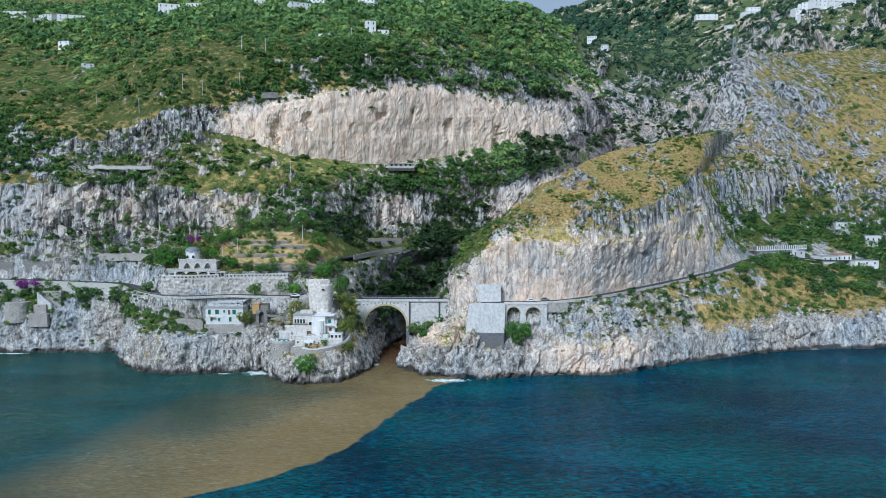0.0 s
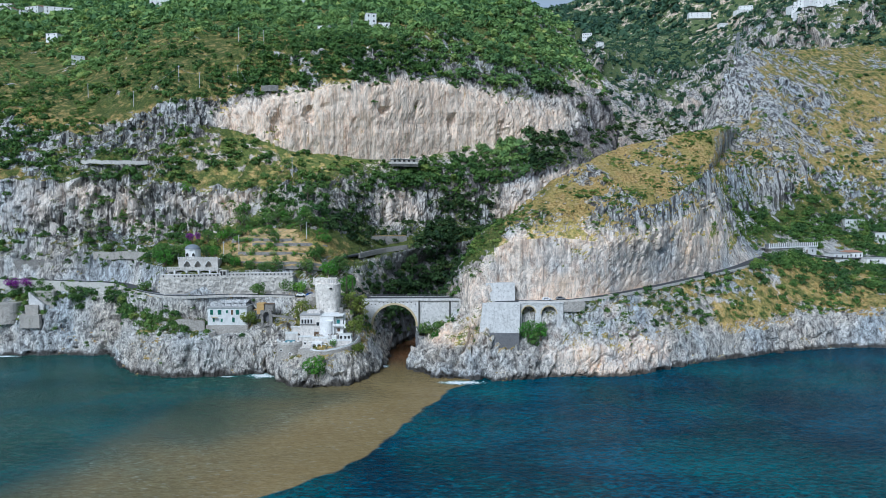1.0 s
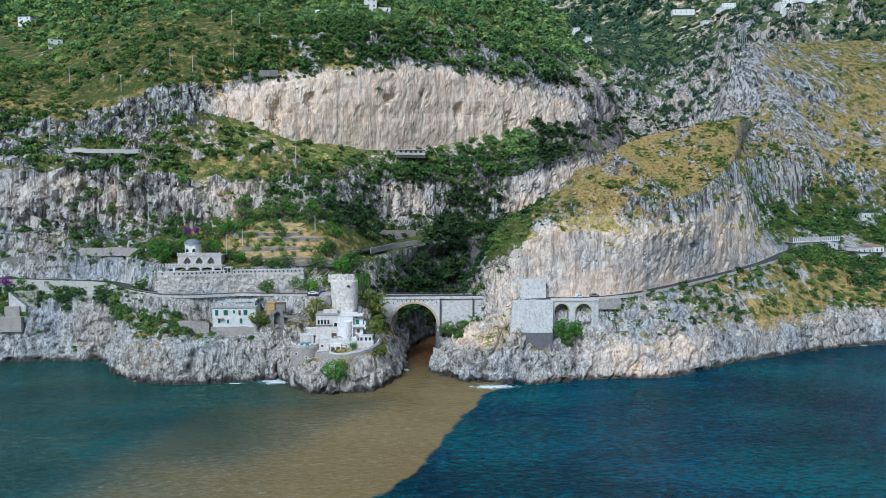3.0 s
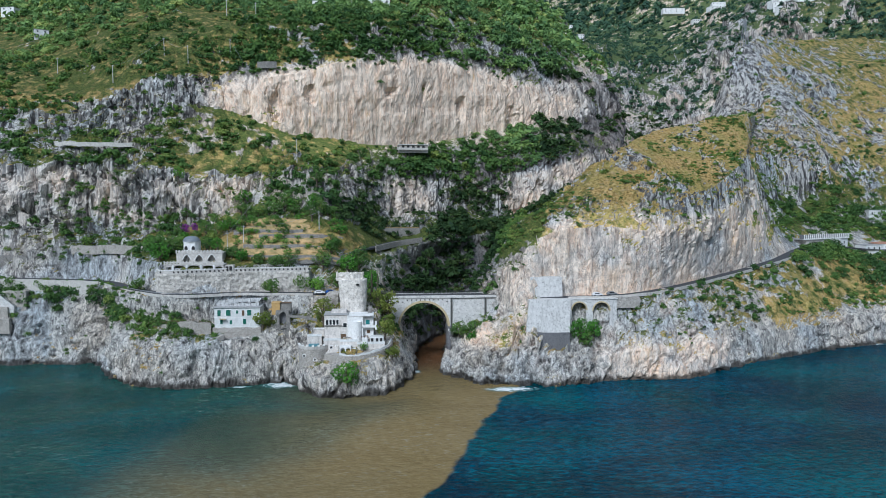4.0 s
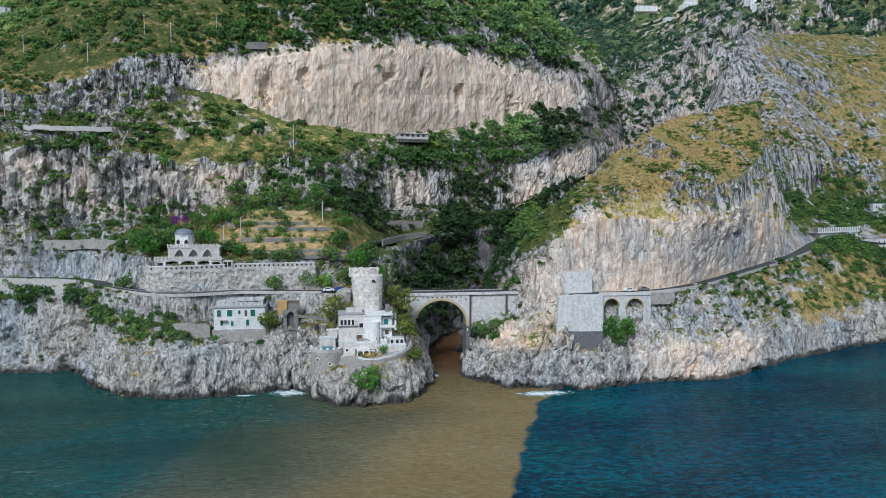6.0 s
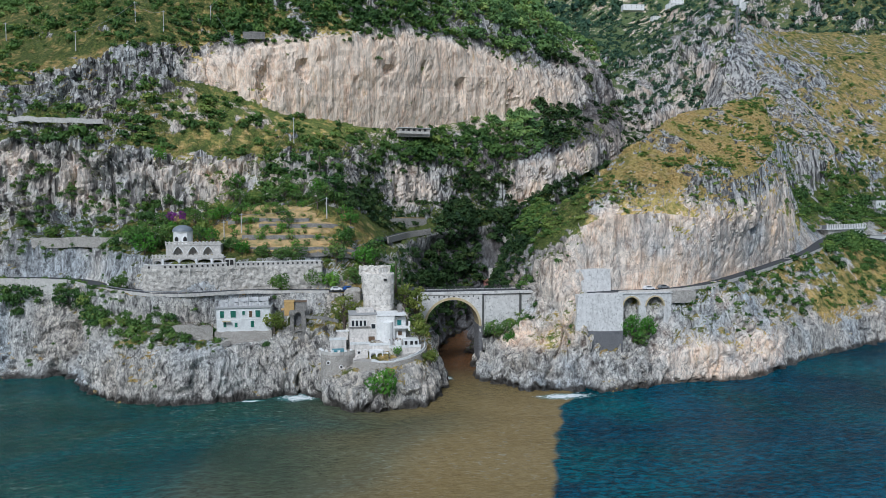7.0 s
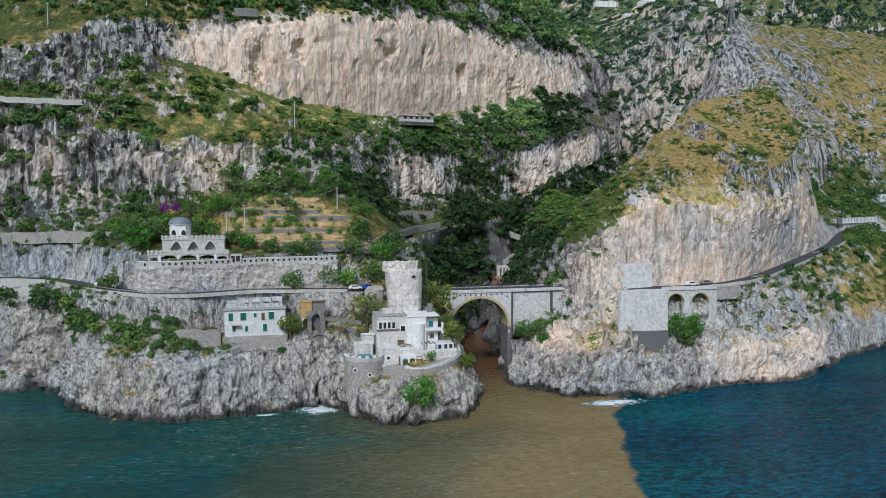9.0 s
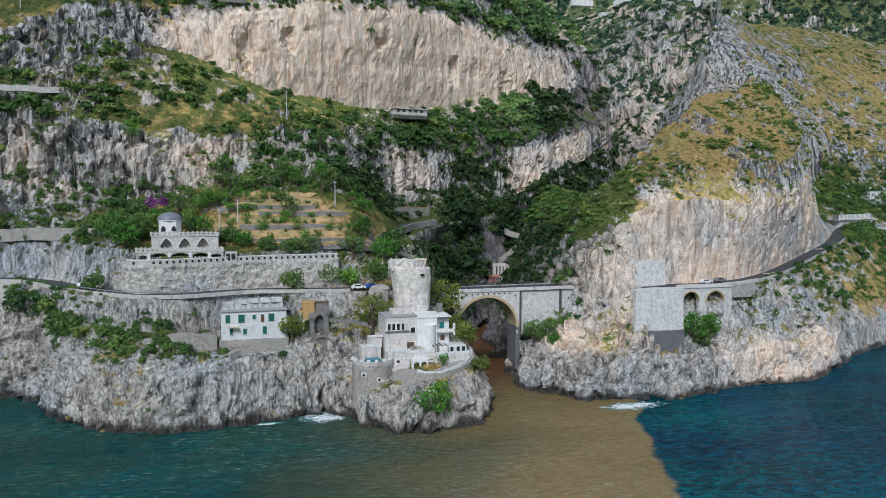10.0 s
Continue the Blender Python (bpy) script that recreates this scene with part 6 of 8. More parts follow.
ribbon("retaining_wall", [(-176, 347.5, 45.4), (-168, 346, 45.6), (-158, 344, 45.8), (-147, 337, 46.0), (-139, 330, 46.2), (-131.5, 325, 46.4)], -0.6, 0.4, 3.4, MASONRY, "long stained retaining wall above the road bend", "structure", up=0.3, jitter=0.4)
ribbon("retaining_wall", [(-197, 369, 91.2), (-180, 364, 91), (-164, 364, 90.8), (-152, 366, 91)], -0.4, 0.3, 1.6, GREYWALL, "pale wall along a mountain track", "structure", up=0.3, jitter=0.6)
ribbon("ruined_wall", [(-105, 402.5, 135.0), (-100.5, 401.5, 135.2), (-95.5, 402.5, 135.0)], -0.4, 0.4, 3.0, STONE, "ruined stone wall on the brow of the great cliff", "structure", up=0.3, jitter=0.6)
# the hairpin above the bridge
BEND = [(-55, 336, 44.0), (-48, 348, 44.3), (-42, 361, 44.8), (-35.5, 373, 45.3), (-25, 384, 46.2)]
ribbon("road", BEND, -2.8, 2.8, 0.6, ASPHALT, "narrow asphalt hairpin road climbing the slope", "structure", up=0.1)
ribbon("retaining_wall", BEND[1:], 2.6, 3.2, 1.8, MASONRY, "stone wall holding up the hairpin road", "structure", up=0.7)
ribbon("retaining_wall", [(-49, 368, 51.6), (-42, 375.5, 51.4), (-33, 383.5, 51.1), (-23.5, 391.5, 50.7)], -0.4, 0.4, 4.6, MASONRY, "rough stone wall above the hairpin road", "structure", up=0.4)
ribbon("verge", [(-49, 368, 51.6), (-42, 375.5, 51.4), (-33, 383.5, 51.1), (-23.5, 391.5, 50.7)], -3.0, -0.5, 1.5, DRYGRASS, "strip of dry grass along the top of the wall", "structure", up=0.75, jitter=0.5)
ribbon("path", [(-130, 298.5, 19.6), (-122, 294, 20.6), (-110.6, 292.6, 21.4), (-104, 293.4, 20.4)], -1.2, 0.3, 4.2, MASONRY, "narrow stone-walled path along the cliff", "structure", up=0.2, jitter=0.9, step=0.8)

ribbon("path", [(-121, 287.3, 11.2), (-115, 286.4, 12.6), (-109, 287.0, 14.2), (-103, 288.6, 15.8), (-99, 291.2, 16.6)], -1.4, 0.3, 1.6, MASONRY, "ruined stone-edged path across the rock face", "structure", up=0.1, jitter=0.8, step=0.8)

fence = thing("path_railing", pose(0, 0, 0), "thin dark railing along the cliff path", "railing")
fence_line = [(-130, 298.3, 19.7), (-122, 293.8, 20.7), (-110.6, 292.4, 21.5), (-104, 293.2, 20.5)]
for up_ in (0.55, 1.05):
    strip("rail", fence_line, [(-0.03, up_), (0.03, up_), (0.03, up_ + 0.06), (-0.03, up_ + 0.06)], BROWNWOOD, "", parent=fence)
for p in path_points(fence_line, 1.8):
    box_part("post", (p[0] - 0.05, p[0] + 0.05, p[1] - 0.05, p[1] + 0.05, p[2] - 0.6, p[2] + 1.15), BROWNWOOD, fence, bevel=0)
roadrail = thing("road_railing", pose(0, 0, 0), "low steel guard rail on the bend above the cliff", "railing")
rail_line = [(-139.3, 311.6, 31.5), (-130, 303.2, 31.2), (-121, 298.2, 31.0), (-112, 298.2, 30.9)]
strip("rail", rail_line, [(-0.05, 0.3), (0.05, 0.3), (0.05, 0.55), (-0.05, 0.55)], METAL, "", parent=roadrail)
for p in path_points(rail_line, 2.4):
    box_part("post", (p[0] - 0.06, p[0] + 0.06, p[1] - 0.06, p[1] + 0.06, p[2] - 0.8, p[2] + 0.5), METAL, roadrail, bevel=0)

# ---- bridge ----
bridge = thing("bridge", pose(0, 310, 0), "white plastered road bridge with one yellow stone arch over the gorge", "bridge")
bm = bmesh.new()
arch_wall(bm, -40, -15.6, 0, 7, 12, 26.7, [(-26.2, 9.6, 12, 15.4, "round")])
roughen(part("arch_wall", bm, CONCRETE, bridge, "plastered spandrel walls with weathered round holes"), 0.06, 3, 2.0)
bm = bmesh.new()
arch_ring(bm, -26.2, 9.5, 15.4, "round", 0.85, -0.22, 7.2)
part("arch_ring", bm, TUFF, bridge, "ring of yellow tuff blocks")
for x in (-36.4, -16.2):
    roughen(box_part("pier", (x - 0.65, x + 0.65, -0.1, 7.05, 2, 15.6), DARKSTONE, bridge), 0.3, 1.4, 0.8)
bm = bmesh.new()
box(bm, -15.2, 3.2, 0.4, 7, 13, 26.4)
roughen(part("wing_wall", bm, CONCRETE, bridge, "white wing wall with dark weep stains"), 0.08, 4, 1.5)
for x in (-15.3, -1.7):
    box_part("pilaster", (x - 0.35, x + 0.35, -0.05, 1.0, 12, 26.4), BLACKMOSS, bridge, "pilaster black with moss")
box_part("deck", (-40, 4, -0.35, 7.35, 26.7, 27.3), CONCRETE, bridge)
box_part("roadway", (-40, 4, 0.1, 6.9, 27.3, 27.5), ASPHALT, bridge)
box_part("kerb", (-40, 4, -0.3, 0.1, 27.3, 27.75), CONCRETE, bridge)
box_part("kerb", (-40, 4, 6.9, 7.3, 27.3, 27.75), CONCRETE, bridge)
for yy in (-0.1, 7.1):
    for k in range(2):
        box_part("rail", (-40, 4, yy - 0.06, yy + 0.06, 28.1 + 0.4 * k, 28.2 + 0.4 * k), DARKSTEEL, bridge, bevel=0)
    for x in np.arange(-39.5, 4, 1.9):
        box_part("post", (x - 0.07, x + 0.07, yy - 0.07, yy + 0.07, 27.6, 28.62), DARKSTEEL, bridge, bevel=0)
for i in range(13):
    x = -38 + i * 1.75
    zt = 26.0 if abs(x + 26.2) < 8 else 25.2
    bm = bmesh.new()
    bmesh.ops.create_cone(bm, cap_ends=True, segments=12, radius1=0.28, radius2=0.28, depth=0.1, matrix=pose(x, -0.01, zt, 90))
    part("round_hole", bm, DARK, bridge, "dark round drain hole")

# ---- villa like a small castle ----
castle = thing("castle_villa", pose(0, 0, 0), "grey castle-like villa with tiers of arches and a domed lantern", "villa")
wall_bm = bmesh.new()
prism(wall_bm, [(-128.2, 312), (-126.6, 305.6), (-124, 303.4), (-118, 303.3), (-108, 306.2), (-98, 309.2), (-84, 311.2), (-71, 312.6), (-71, 319), (-128.2, 321)], 28.5, 37.5, 1.0)
castle_wall = roughen(part("rock_wall", wall_bm, PLASTERROCK, None, "pale rock face under the villa, patched with cracked plaster", "structure"), 0.8, 1.5, 0.45, 0.12)
tagged(castle_wall, category="rock")
CASTLE_EDGE = [(-127.0, 306.5, 37.5), (-124.4, 303.6, 37.5), (-118, 303.5, 37.5), (-108, 306.4, 37.5), (-98, 309.4, 37.5), (-84, 311.2, 37.5), (-71, 312.4, 37.5)]
ribbon("parapet", CASTLE_EDGE, -1.1, -0.35, 0.7, GREYWALL, "parapet pierced by small arched holes", parent=castle, up=1.55, step=1.0)
ribbon("coping", CASTLE_EDGE, -1.18, -0.27, -1.55, WHITE, "pale worn coping", parent=castle, up=1.72, step=1.0)
for k, p in enumerate(path_points(CASTLE_EDGE[1:], 1.55)):
    bm = bmesh.new()
    face = bm.faces.new([bm.verts.new((a, p[1] + 0.28, b)) for a, b in [(p[0] - 0.3, 38.1)] + arch_curve(p[0], 0.3, 38.5, "round", 6) + [(p[0] + 0.3, 38.1)]])
    grown = bmesh.ops.extrude_face_region(bm, geom=[face])
    bmesh.ops.translate(bm, verts=[v for v in grown["geom"] if isinstance(v, bmesh.types.BMVert)], vec=(0, 0.4, 0))
    part("arched_hole", bm, DARK, castle)
ribbon("forecourt", [(-122, 308.5, 37.6), (-108, 311.5, 37.6), (-96, 314.5, 37.6), (-72, 317.2, 37.6)], -3.5, 3.0, 1.0, STONE, "paved forecourt behind the parapet", parent=castle)


def battlement(x0, x1, y, z, parent):
    """A pierced parapet with rounded caps along the edge of a terrace roof."""
    bm = bmesh.new()
    arch_wall(bm, x0, x1, y, y + 0.3, z, z + 0.95, [(x, 0.26, z + 0.2, z + 0.42, "round") for x in np.arange(x0 + 0.7, x1 - 0.4, 1.18)])
    for x in np.arange(x0 + 0.12, x1, 1.18):
        prism(bm, [(x - 0.22 + 0.0, y - 0.02), (x + 0.34, y - 0.02), (x + 0.34, y + 0.32), (x - 0.22, y + 0.32)], z + 0.95, z + 1.22, 0.6)
    return part("parapet", bm, GREYWALL, parent, "pierced parapet with worn caps")


bm = bmesh.new()
arch_wall(bm, -124.4, -102.6, 308.6, 309.2, 37.8, 40.6, [(x, w, 38.9, 39.65, "low") for x, w in ((-122.9, 1.0), (-118.9, 2.15), (-113.6, 2.2), (-108.4, 2.1), (-104.4, 1.3))])
part("loggia", bm, GREYWALL, castle, "loggia of wide low arches")
box_part("wall", (-124.4, -102.6, 311.3, 318.6, 37.6, 40.6), GREYWALL, castle)
box_part("loggia_floor", (-124.4, -102.6, 308.2, 311.4, 37.5, 37.9), STONE, castle)
for x in (-121.3, -116.2, -111.0, -106.2):
    box_part("pier", (x - 0.35, x + 0.35, 308.35, 308.62, 37.8, 40.6), PALEBLUE, castle)
for x0, x1 in ((-121.0, -116.5), (-115.9, -111.3), (-110.6, -106.5)):
    bm = bmesh.new()
    for k in range(12):
        x = x0 + (k + 0.5) * (x1 - x0) / 12
        box(bm, x - 0.035, x + 0.035, 308.75, 308.82, 38.85, 39.55)
    part("balusters", bm, WHITE, castle, "thin white balusters")
box_part("terrace", (-124.6, -102.4, 308.4, 318.8, 40.6, 40.9), GREYWALL, castle)
battlement(-124.6, -102.4, 308.4, 40.9, castle)
box_part("annex", (-102.3, -99.0, 309.0, 312.0, 37.6, 40.4), GREYWALL, castle)
box_part("opening", (-101.9, -100.9, 308.85, 309.1, 38.4, 40.0), DARK, castle, bevel=0)
box_part("opening", (-100.5, -99.5, 308.85, 309.1, 38.4, 40.0), DARK, castle, bevel=0)
bm = bmesh.new()
arch_wall(bm, -121.2, -104.0, 313.0, 313.6, 40.8, 44.6, [(x, 1.5, 41.4, 42.3, "pointed") for x in (-117.4, -112.7, -108.0)])
part("arcade", bm, GREYWALL, castle, "arcade of three pointed arches")
for x in (-117.4, -112.7, -108.0):
    bm = bmesh.new()
    arch_ring(bm, x, 1.5, 42.3, "pointed", 0.3, 312.86, 313.1)
    part("arch_ring", bm, PALEBLUE, castle, "pale moulding round a pointed arch")
box_part("wall", (-121.2, -104.0, 315.0, 321.6, 40.8, 44.6), GREYWALL, castle)
box_part("terrace", (-121.4, -103.8, 312.8, 321.8, 44.6, 44.85), GREYWALL, castle)
battlement(-121.4, -103.8, 312.8, 44.85, castle)
bm = bmesh.new()
prism(bm, [(-119.9, 318.2), (-119.0, 316.5), (-115.2, 316.5), (-114.2, 318.2), (-114.2, 321.6), (-119.9, 321.6)], 44.7, 48.9)
lantern = part("lantern", bm, WHITE, castle, "pale lantern room with pointed windows")
for x in (-118.5, -115.8):
    bm = bmesh.new()
    pts = [(x - 0.6, 45.9)] + arch_curve(x, 0.6, 46.7, "pointed", 8) + [(x + 0.6, 45.9)]
    f = [bm.verts.new((a, 316.42, b)) for a, b in pts]
    bm.faces.new(f)
    g2 = bmesh.ops.extrude_face_region(bm, geom=bm.faces[:])
    bmesh.ops.translate(bm, verts=[v for v in g2["geom"] if isinstance(v, bmesh.types.BMVert)], vec=(0, 0.12, 0))
    part("pointed_window", bm, DARK, lantern)
bm = bmesh.new()
bmesh.ops.create_uvsphere(bm, u_segments=24, v_segments=12, radius=1)
bmesh.ops.delete(bm, geom=[v for v in bm.verts if v.co.z < -0.05], context="VERTS")
bmesh.ops.transform(bm, matrix=Matrix.Translation((-117.0, 319.0, 49.1)) @ Matrix.Diagonal((3.35, 3.0, 2.1, 1)), verts=bm.verts)
for f in bm.faces:
    f.smooth = True
part("dome", bm, DOMEGREY, castle, "low lead-grey dome")
bm = bmesh.new()
prism(bm, [(-117.0 + 3.3 * math.cos(a), 319.0 + 2.95 * math.sin(a)) for a in np.linspace(0, 2 * math.pi, 17)[:-1]], 48.8, 49.15)
part("cornice", bm, PALEBLUE, castle)

# ---- house with green shutters ----
villa = thing("shuttered_house", pose(-94.9, 298.5, 19.3), "pale two-storey house with green shutters on a cliff ledge", "house")
box_part("wall", (-8.1, 8.1, -4, 4, -2, 6.9), PALEBLUE, villa)
box_part("roof", (-8.4, 8.4, -4.4, 4.4, 6.9, 7.25), ROOFGREY, villa)
roughen(box_part("plinth", (-8.6, 8.5, -4.6, 3.5, -6, -0.3), MASONRY, villa, "rubble plinth"), 0.3, 1.6, 0.8)
box_part("string_course", (-8.15, 8.15, -4.08, -3.9, 3.35, 3.6), WHITE, villa, bevel=0)
for x, w, h, z, sh, arch in ((-6.4, 1.2, 2.1, 5.1, GREENWOOD, False), (-3.1, 1.6, 2.1, 5.1, GREENWOOD, False), (0.0, 0.8, 1.2, 5.4, GREENWOOD, False), (2.1, 0.9, 2.0, 5.0, BROWNWOOD, False), (4.3, 1.5, 2.1, 5.1, GREENWOOD, False), (-5.6, 0.9, 1.6, 1.9, GREENWOOD, False), (-2.3, 0.9, 1.9, 1.9, None, True), (2.6, 1.1, 2.0, 1.9, GREENWOOD, False)):
    window(villa, x, z, w, h, -4.05, sh, arch, pane=GREENWOOD if arch else GLASS)
bm = bmesh.new()
for k in range(7):
    y0, y1 = -5.6 + 0.0, -4.1
    box(bm, -6.3 + k * 0.35, -6.3 + k * 0.35 + 0.33, -5.5, -4.1, 3.0 - 0.02 * k, 3.08 - 0.02 * k)
part("awning", bm, TUFF, villa, "beige striped awning")
canopy = thing("terrace_canopy", pose(-95.0, 299.5, 26.0), "white canvas canopy on thin posts over a roof terrace", "canopy")
for x in np.linspace(-7.6, 7.4, 6):
    for y in (-2.4, 3.4):
        box_part("post", (x - 0.06, x + 0.06, y - 0.06, y + 0.06, -0.2, 3.1), METAL, canopy, bevel=0)
for k in range(5):
    x0, x1 = -7.7 + k * 3.05, -7.7 + (k + 1) * 3.05 - 0.12
    bm = bmesh.new()
    gx, gy = np.linspace(x0, x1, 7), np.linspace(-2.6, 3.6, 7)
    vs = [[bm.verts.new((a, b, 1.75 + 0.06 * k - 0.5 * math.sin(math.pi * (a - x0) / (x1 - x0)) * math.sin(math.pi * (b + 2.6) / 6.2) + 0.08 * (b + 2.6))) for a in gx] for b in gy]
    for i in range(6):
        for j in range(6):
            bm.faces.new((vs[i][j], vs[i][j + 1], vs[i + 1][j + 1], vs[i + 1][j]))
    bmesh.ops.solidify(bm, geom=bm.faces[:], thickness=0.05)
    part("canvas", bm, CANVAS, canopy)
for k in range(5):
    x0 = -7.7 + 3.05 * k
    bm = bmesh.new()
    gx, gz = np.linspace(x0, x0 + 2.95, 10), np.linspace(0.3, 1.75, 6)
    vs = [[bm.verts.new((a, -2.75 + 0.16 * math.sin(4.1 * a + k), b + 0.2 * math.sin(1.7 * a + 2 * k) * b / 1.75)) for a in gx] for b in gz]
    for i in range(5):
        for j in range(9):
            bm.faces.new((vs[i][j], vs[i][j + 1], vs[i + 1][j + 1], vs[i + 1][j]))
    bmesh.ops.solidify(bm, geom=bm.faces[:], thickness=0.05)
    part("side_canvas", bm, CANVAS, canopy, "hanging white canvas")

# ---- watch tower and the house under it ----
tower = thing("watch_tower", pose(-53.0, 296, 23.5), "ruined round watch tower of pale weathered masonry", "tower")
bm = bmesh.new()
n = 28
rings = []
for k in range(16):
    z = k * 12.6 / 15
    r = 4.5 + 0.055 * min(k, 12)
    rings.append([bm.verts.new((r * 1.0 * math.copysign(abs(math.cos(a)) ** 0.75, math.cos(a)) - 0.02 * k, r * 0.95 * math.copysign(abs(math.sin(a)) ** 0.8, math.sin(a)), z)) for a in np.linspace(0, 2 * math.pi, n + 1)[:-1]])
for a, b in zip(rings, rings[1:]):
    for i in range(n):
        bm.faces.new((a[i], a[(i + 1) % n], b[(i + 1) % n], b[i]))
bm.faces.new(rings[-1])
shaft = roughen(part("shaft", bm, TOWERSTONE, tower, "rock-like shaft of rough pale masonry"), 0.3, 1.7, 0.4, 0.05)
bm = bmesh.new()
arch_wall(bm, -6.2, 3.6, -1.6, -0.7, 12.2, 15.2, [(1.4, 1.6, 12.9, 14.6, "flat")])
roughen(part("ruined_wall", bm, TOWERSTONE, tower, "broken upper wall with an empty window"), 0.35, 1.1, 0.45, 0.3)
box_part("back_wall", (-6.2, 3.6, 1.8, 2.6, 12.2, 14.6), GREYWALL, tower)
for k in range(3):
    box_part("bar", (0.1 + k * 0.9, 0.25 + k * 0.9, -1.3, -1.15, 12.9, 14.6), WHITE, tower, bevel=0)
box_part("niche", (1.2, 2.2, -5.3, -4.0, 10.8, 11.4), DARK, tower)
tagged(roughen(box_part("buttress_rock", (-62.6, -58.8, 300, 305, 24, 30.0), MASONRY, None, "rough rock pillar behind the tower", 0.3), 2.2, 3.5, 0.9), category="rock", kind="structure")

cliff_house = thing("cliff_house", pose(0, 0, 0), "stepped white and grey house built into the rock below the tower", "house")
box_part("wall", (-62.8, -54.6, 284, 294, 12.5, 24.7), LIMEWASH, cliff_house, "grey limewashed block")
box_part("wall", (-54.7, -49.2, 283.4, 293, 12.5, 24.3), WHITE, cliff_house, "whitewashed block")
bm = bmesh.new()
prism(bm, [(-51.6 + 2.2 * math.cos(a), 284.2 + 2.2 * math.sin(a)) for a in np.linspace(0, 2 * math.pi, 17)[:-1]], 13, 22.5)
part("round_wall", bm, WHITE, cliff_house, "whitewashed rounded stair wall")
box_part("wall", (-49.6, -45.6, 285, 293, 13, 23.6), WHITE, cliff_house)
box_part("roof", (-63.0, -54.4, 283.8, 292, 24.7, 25.0), ROOFGREY, cliff_house)
box_part("roof", (-54.7, -45.5, 283.2, 292, 24.3, 24.6), WHITE, cliff_house)
for x in (-61.8, -60.6, -59.4, -58.2):
    window(cliff_house, x, 22.4, 0.75, 2.0, 284, None, True)
box_part("ledge", (-62.9, -56.5, 283.5, 284.1, 21.0, 21.2), STONE, cliff_house)
window(cliff_house, -55.6, 21.2, 1.2, 1.4, 284, None, False)
window(cliff_house, -56.2, 17.2, 1.9, 1.9, 284, BROWNWOOD)
window(cliff_house, -47.6, 22.0, 1.3, 1.7, 285, plain("teal_shutters", (0.03, 0.22, 0.22)))
window(cliff_house, -47.4, 18.6, 1.2, 1.3, 285, BROWNWOOD)
box_part("balcony", (-49.8, -44.8, 283.4, 285, 20.2, 20.4), WHITE, cliff_house)
box_part("balcony_wall", (-49.8, -44.8, 283.3, 283.5, 20.4, 21.2), WHITE, cliff_house)
box_part("gate_post", (-45.0, -44.4, 283.2, 283.8, 19.5, 22.6), WHITE, cliff_house)
for dims, m, lab in (((-62.8, -57.0, 280.6, 284.0, 9.5, 16.4), LIMEWASH, "grey terrace block"), ((-57.2, -51.0, 280.2, 283.6, 11.5, 16.0), LIMEWASH, "pale terrace block"), ((-51.2, -41.6, 279.6, 286, 11.5, 15.2), LIMEWASH, "pale terrace"), ((-49.5, -47.6, 279.4, 281, 15.0, 17.4), WHITE, "white stub wall"), ((-46.8, -42.0, 281.0, 286, 15.2, 17.2), PALEBLUE, "low pale room"), ((-68.8, -63.8, 284.5, 289, 12, 17.2), LIMEWASH, "small grey terrace room")):
    box_part("terrace_wall", dims, m, cliff_house, lab, 0.1)
for x in (-46.0, -44.3, -42.9):
    box_part("doorway", (x - 0.4, x + 0.4, 280.9, 281.05, 15.3, 16.9), DARK, cliff_house, bevel=0)
for z, x0, x1, y in ((16.4, -62.8, -57.0, 280.6), (16.0, -57.2, -51.0, 280.2), (15.2, -51.2, -41.6, 279.6), (17.2, -68.8, -63.8, 284.5)):
    box_part("parapet", (x0 - 0.05, x1 + 0.05, y - 0.05, y + 0.25, z, z + 0.8), PALEBLUE, cliff_house, "pale parapet")
bm = bmesh.new()
arch_wall(bm, -57.2, -53.2, 277.6, 280.4, 11.6, 14.9, [(x, 0.75, 12.7, 13.6, "round") for x in (-56.1, -54.2)])
part("porch", bm, WHITE, cliff_house, "little white porch with two arches")
box_part("porch_back", (-57.0, -53.4, 280.3, 280.5, 11.6, 14.8), DARK, cliff_house, bevel=0)
# the round bastion
bm = bmesh.new()
prism(bm, [(-66.2 + 5.4 * math.cos(a), 282.6 + 5.0 * math.sin(a)) for a in np.linspace(0, 2 * math.pi, 33)[:-1]], 3.0, 14.0, 0.97)
roughen(part("bastion", bm, MASONRY, cliff_house, "round stone bastion with portholes"), 0.18, 1.5, 1.0)
arc = [math.pi * (0.85 + 1.25 * k / 24) for k in range(25)]
bm = bmesh.new()
loops_ = [[bm.verts.new((-66.2 + r * math.cos(a), 282.6 + r * 0.93 * math.sin(a), z)) for r, z in ((5.3, 14.0), (5.3, 15.0), (5.0, 15.0), (5.0, 14.0))] for a in arc]
for a, b in zip(loops_, loops_[1:]):
    for i in range(4):
        bm.faces.new((a[i], b[i], b[(i + 1) % 4], a[(i + 1) % 4]))
bm.faces.new(loops_[0])
bm.faces.new(loops_[-1])
bmesh.ops.recalc_face_normals(bm, faces=bm.faces[:])
part("parapet", bm, GREYWALL, cliff_house, "curved stone parapet")
box_part("pool_cover", (-68.2, -64.6, 280.2, 283.4, 13.9, 14.9), TEAL, cliff_house, "teal pool cover")
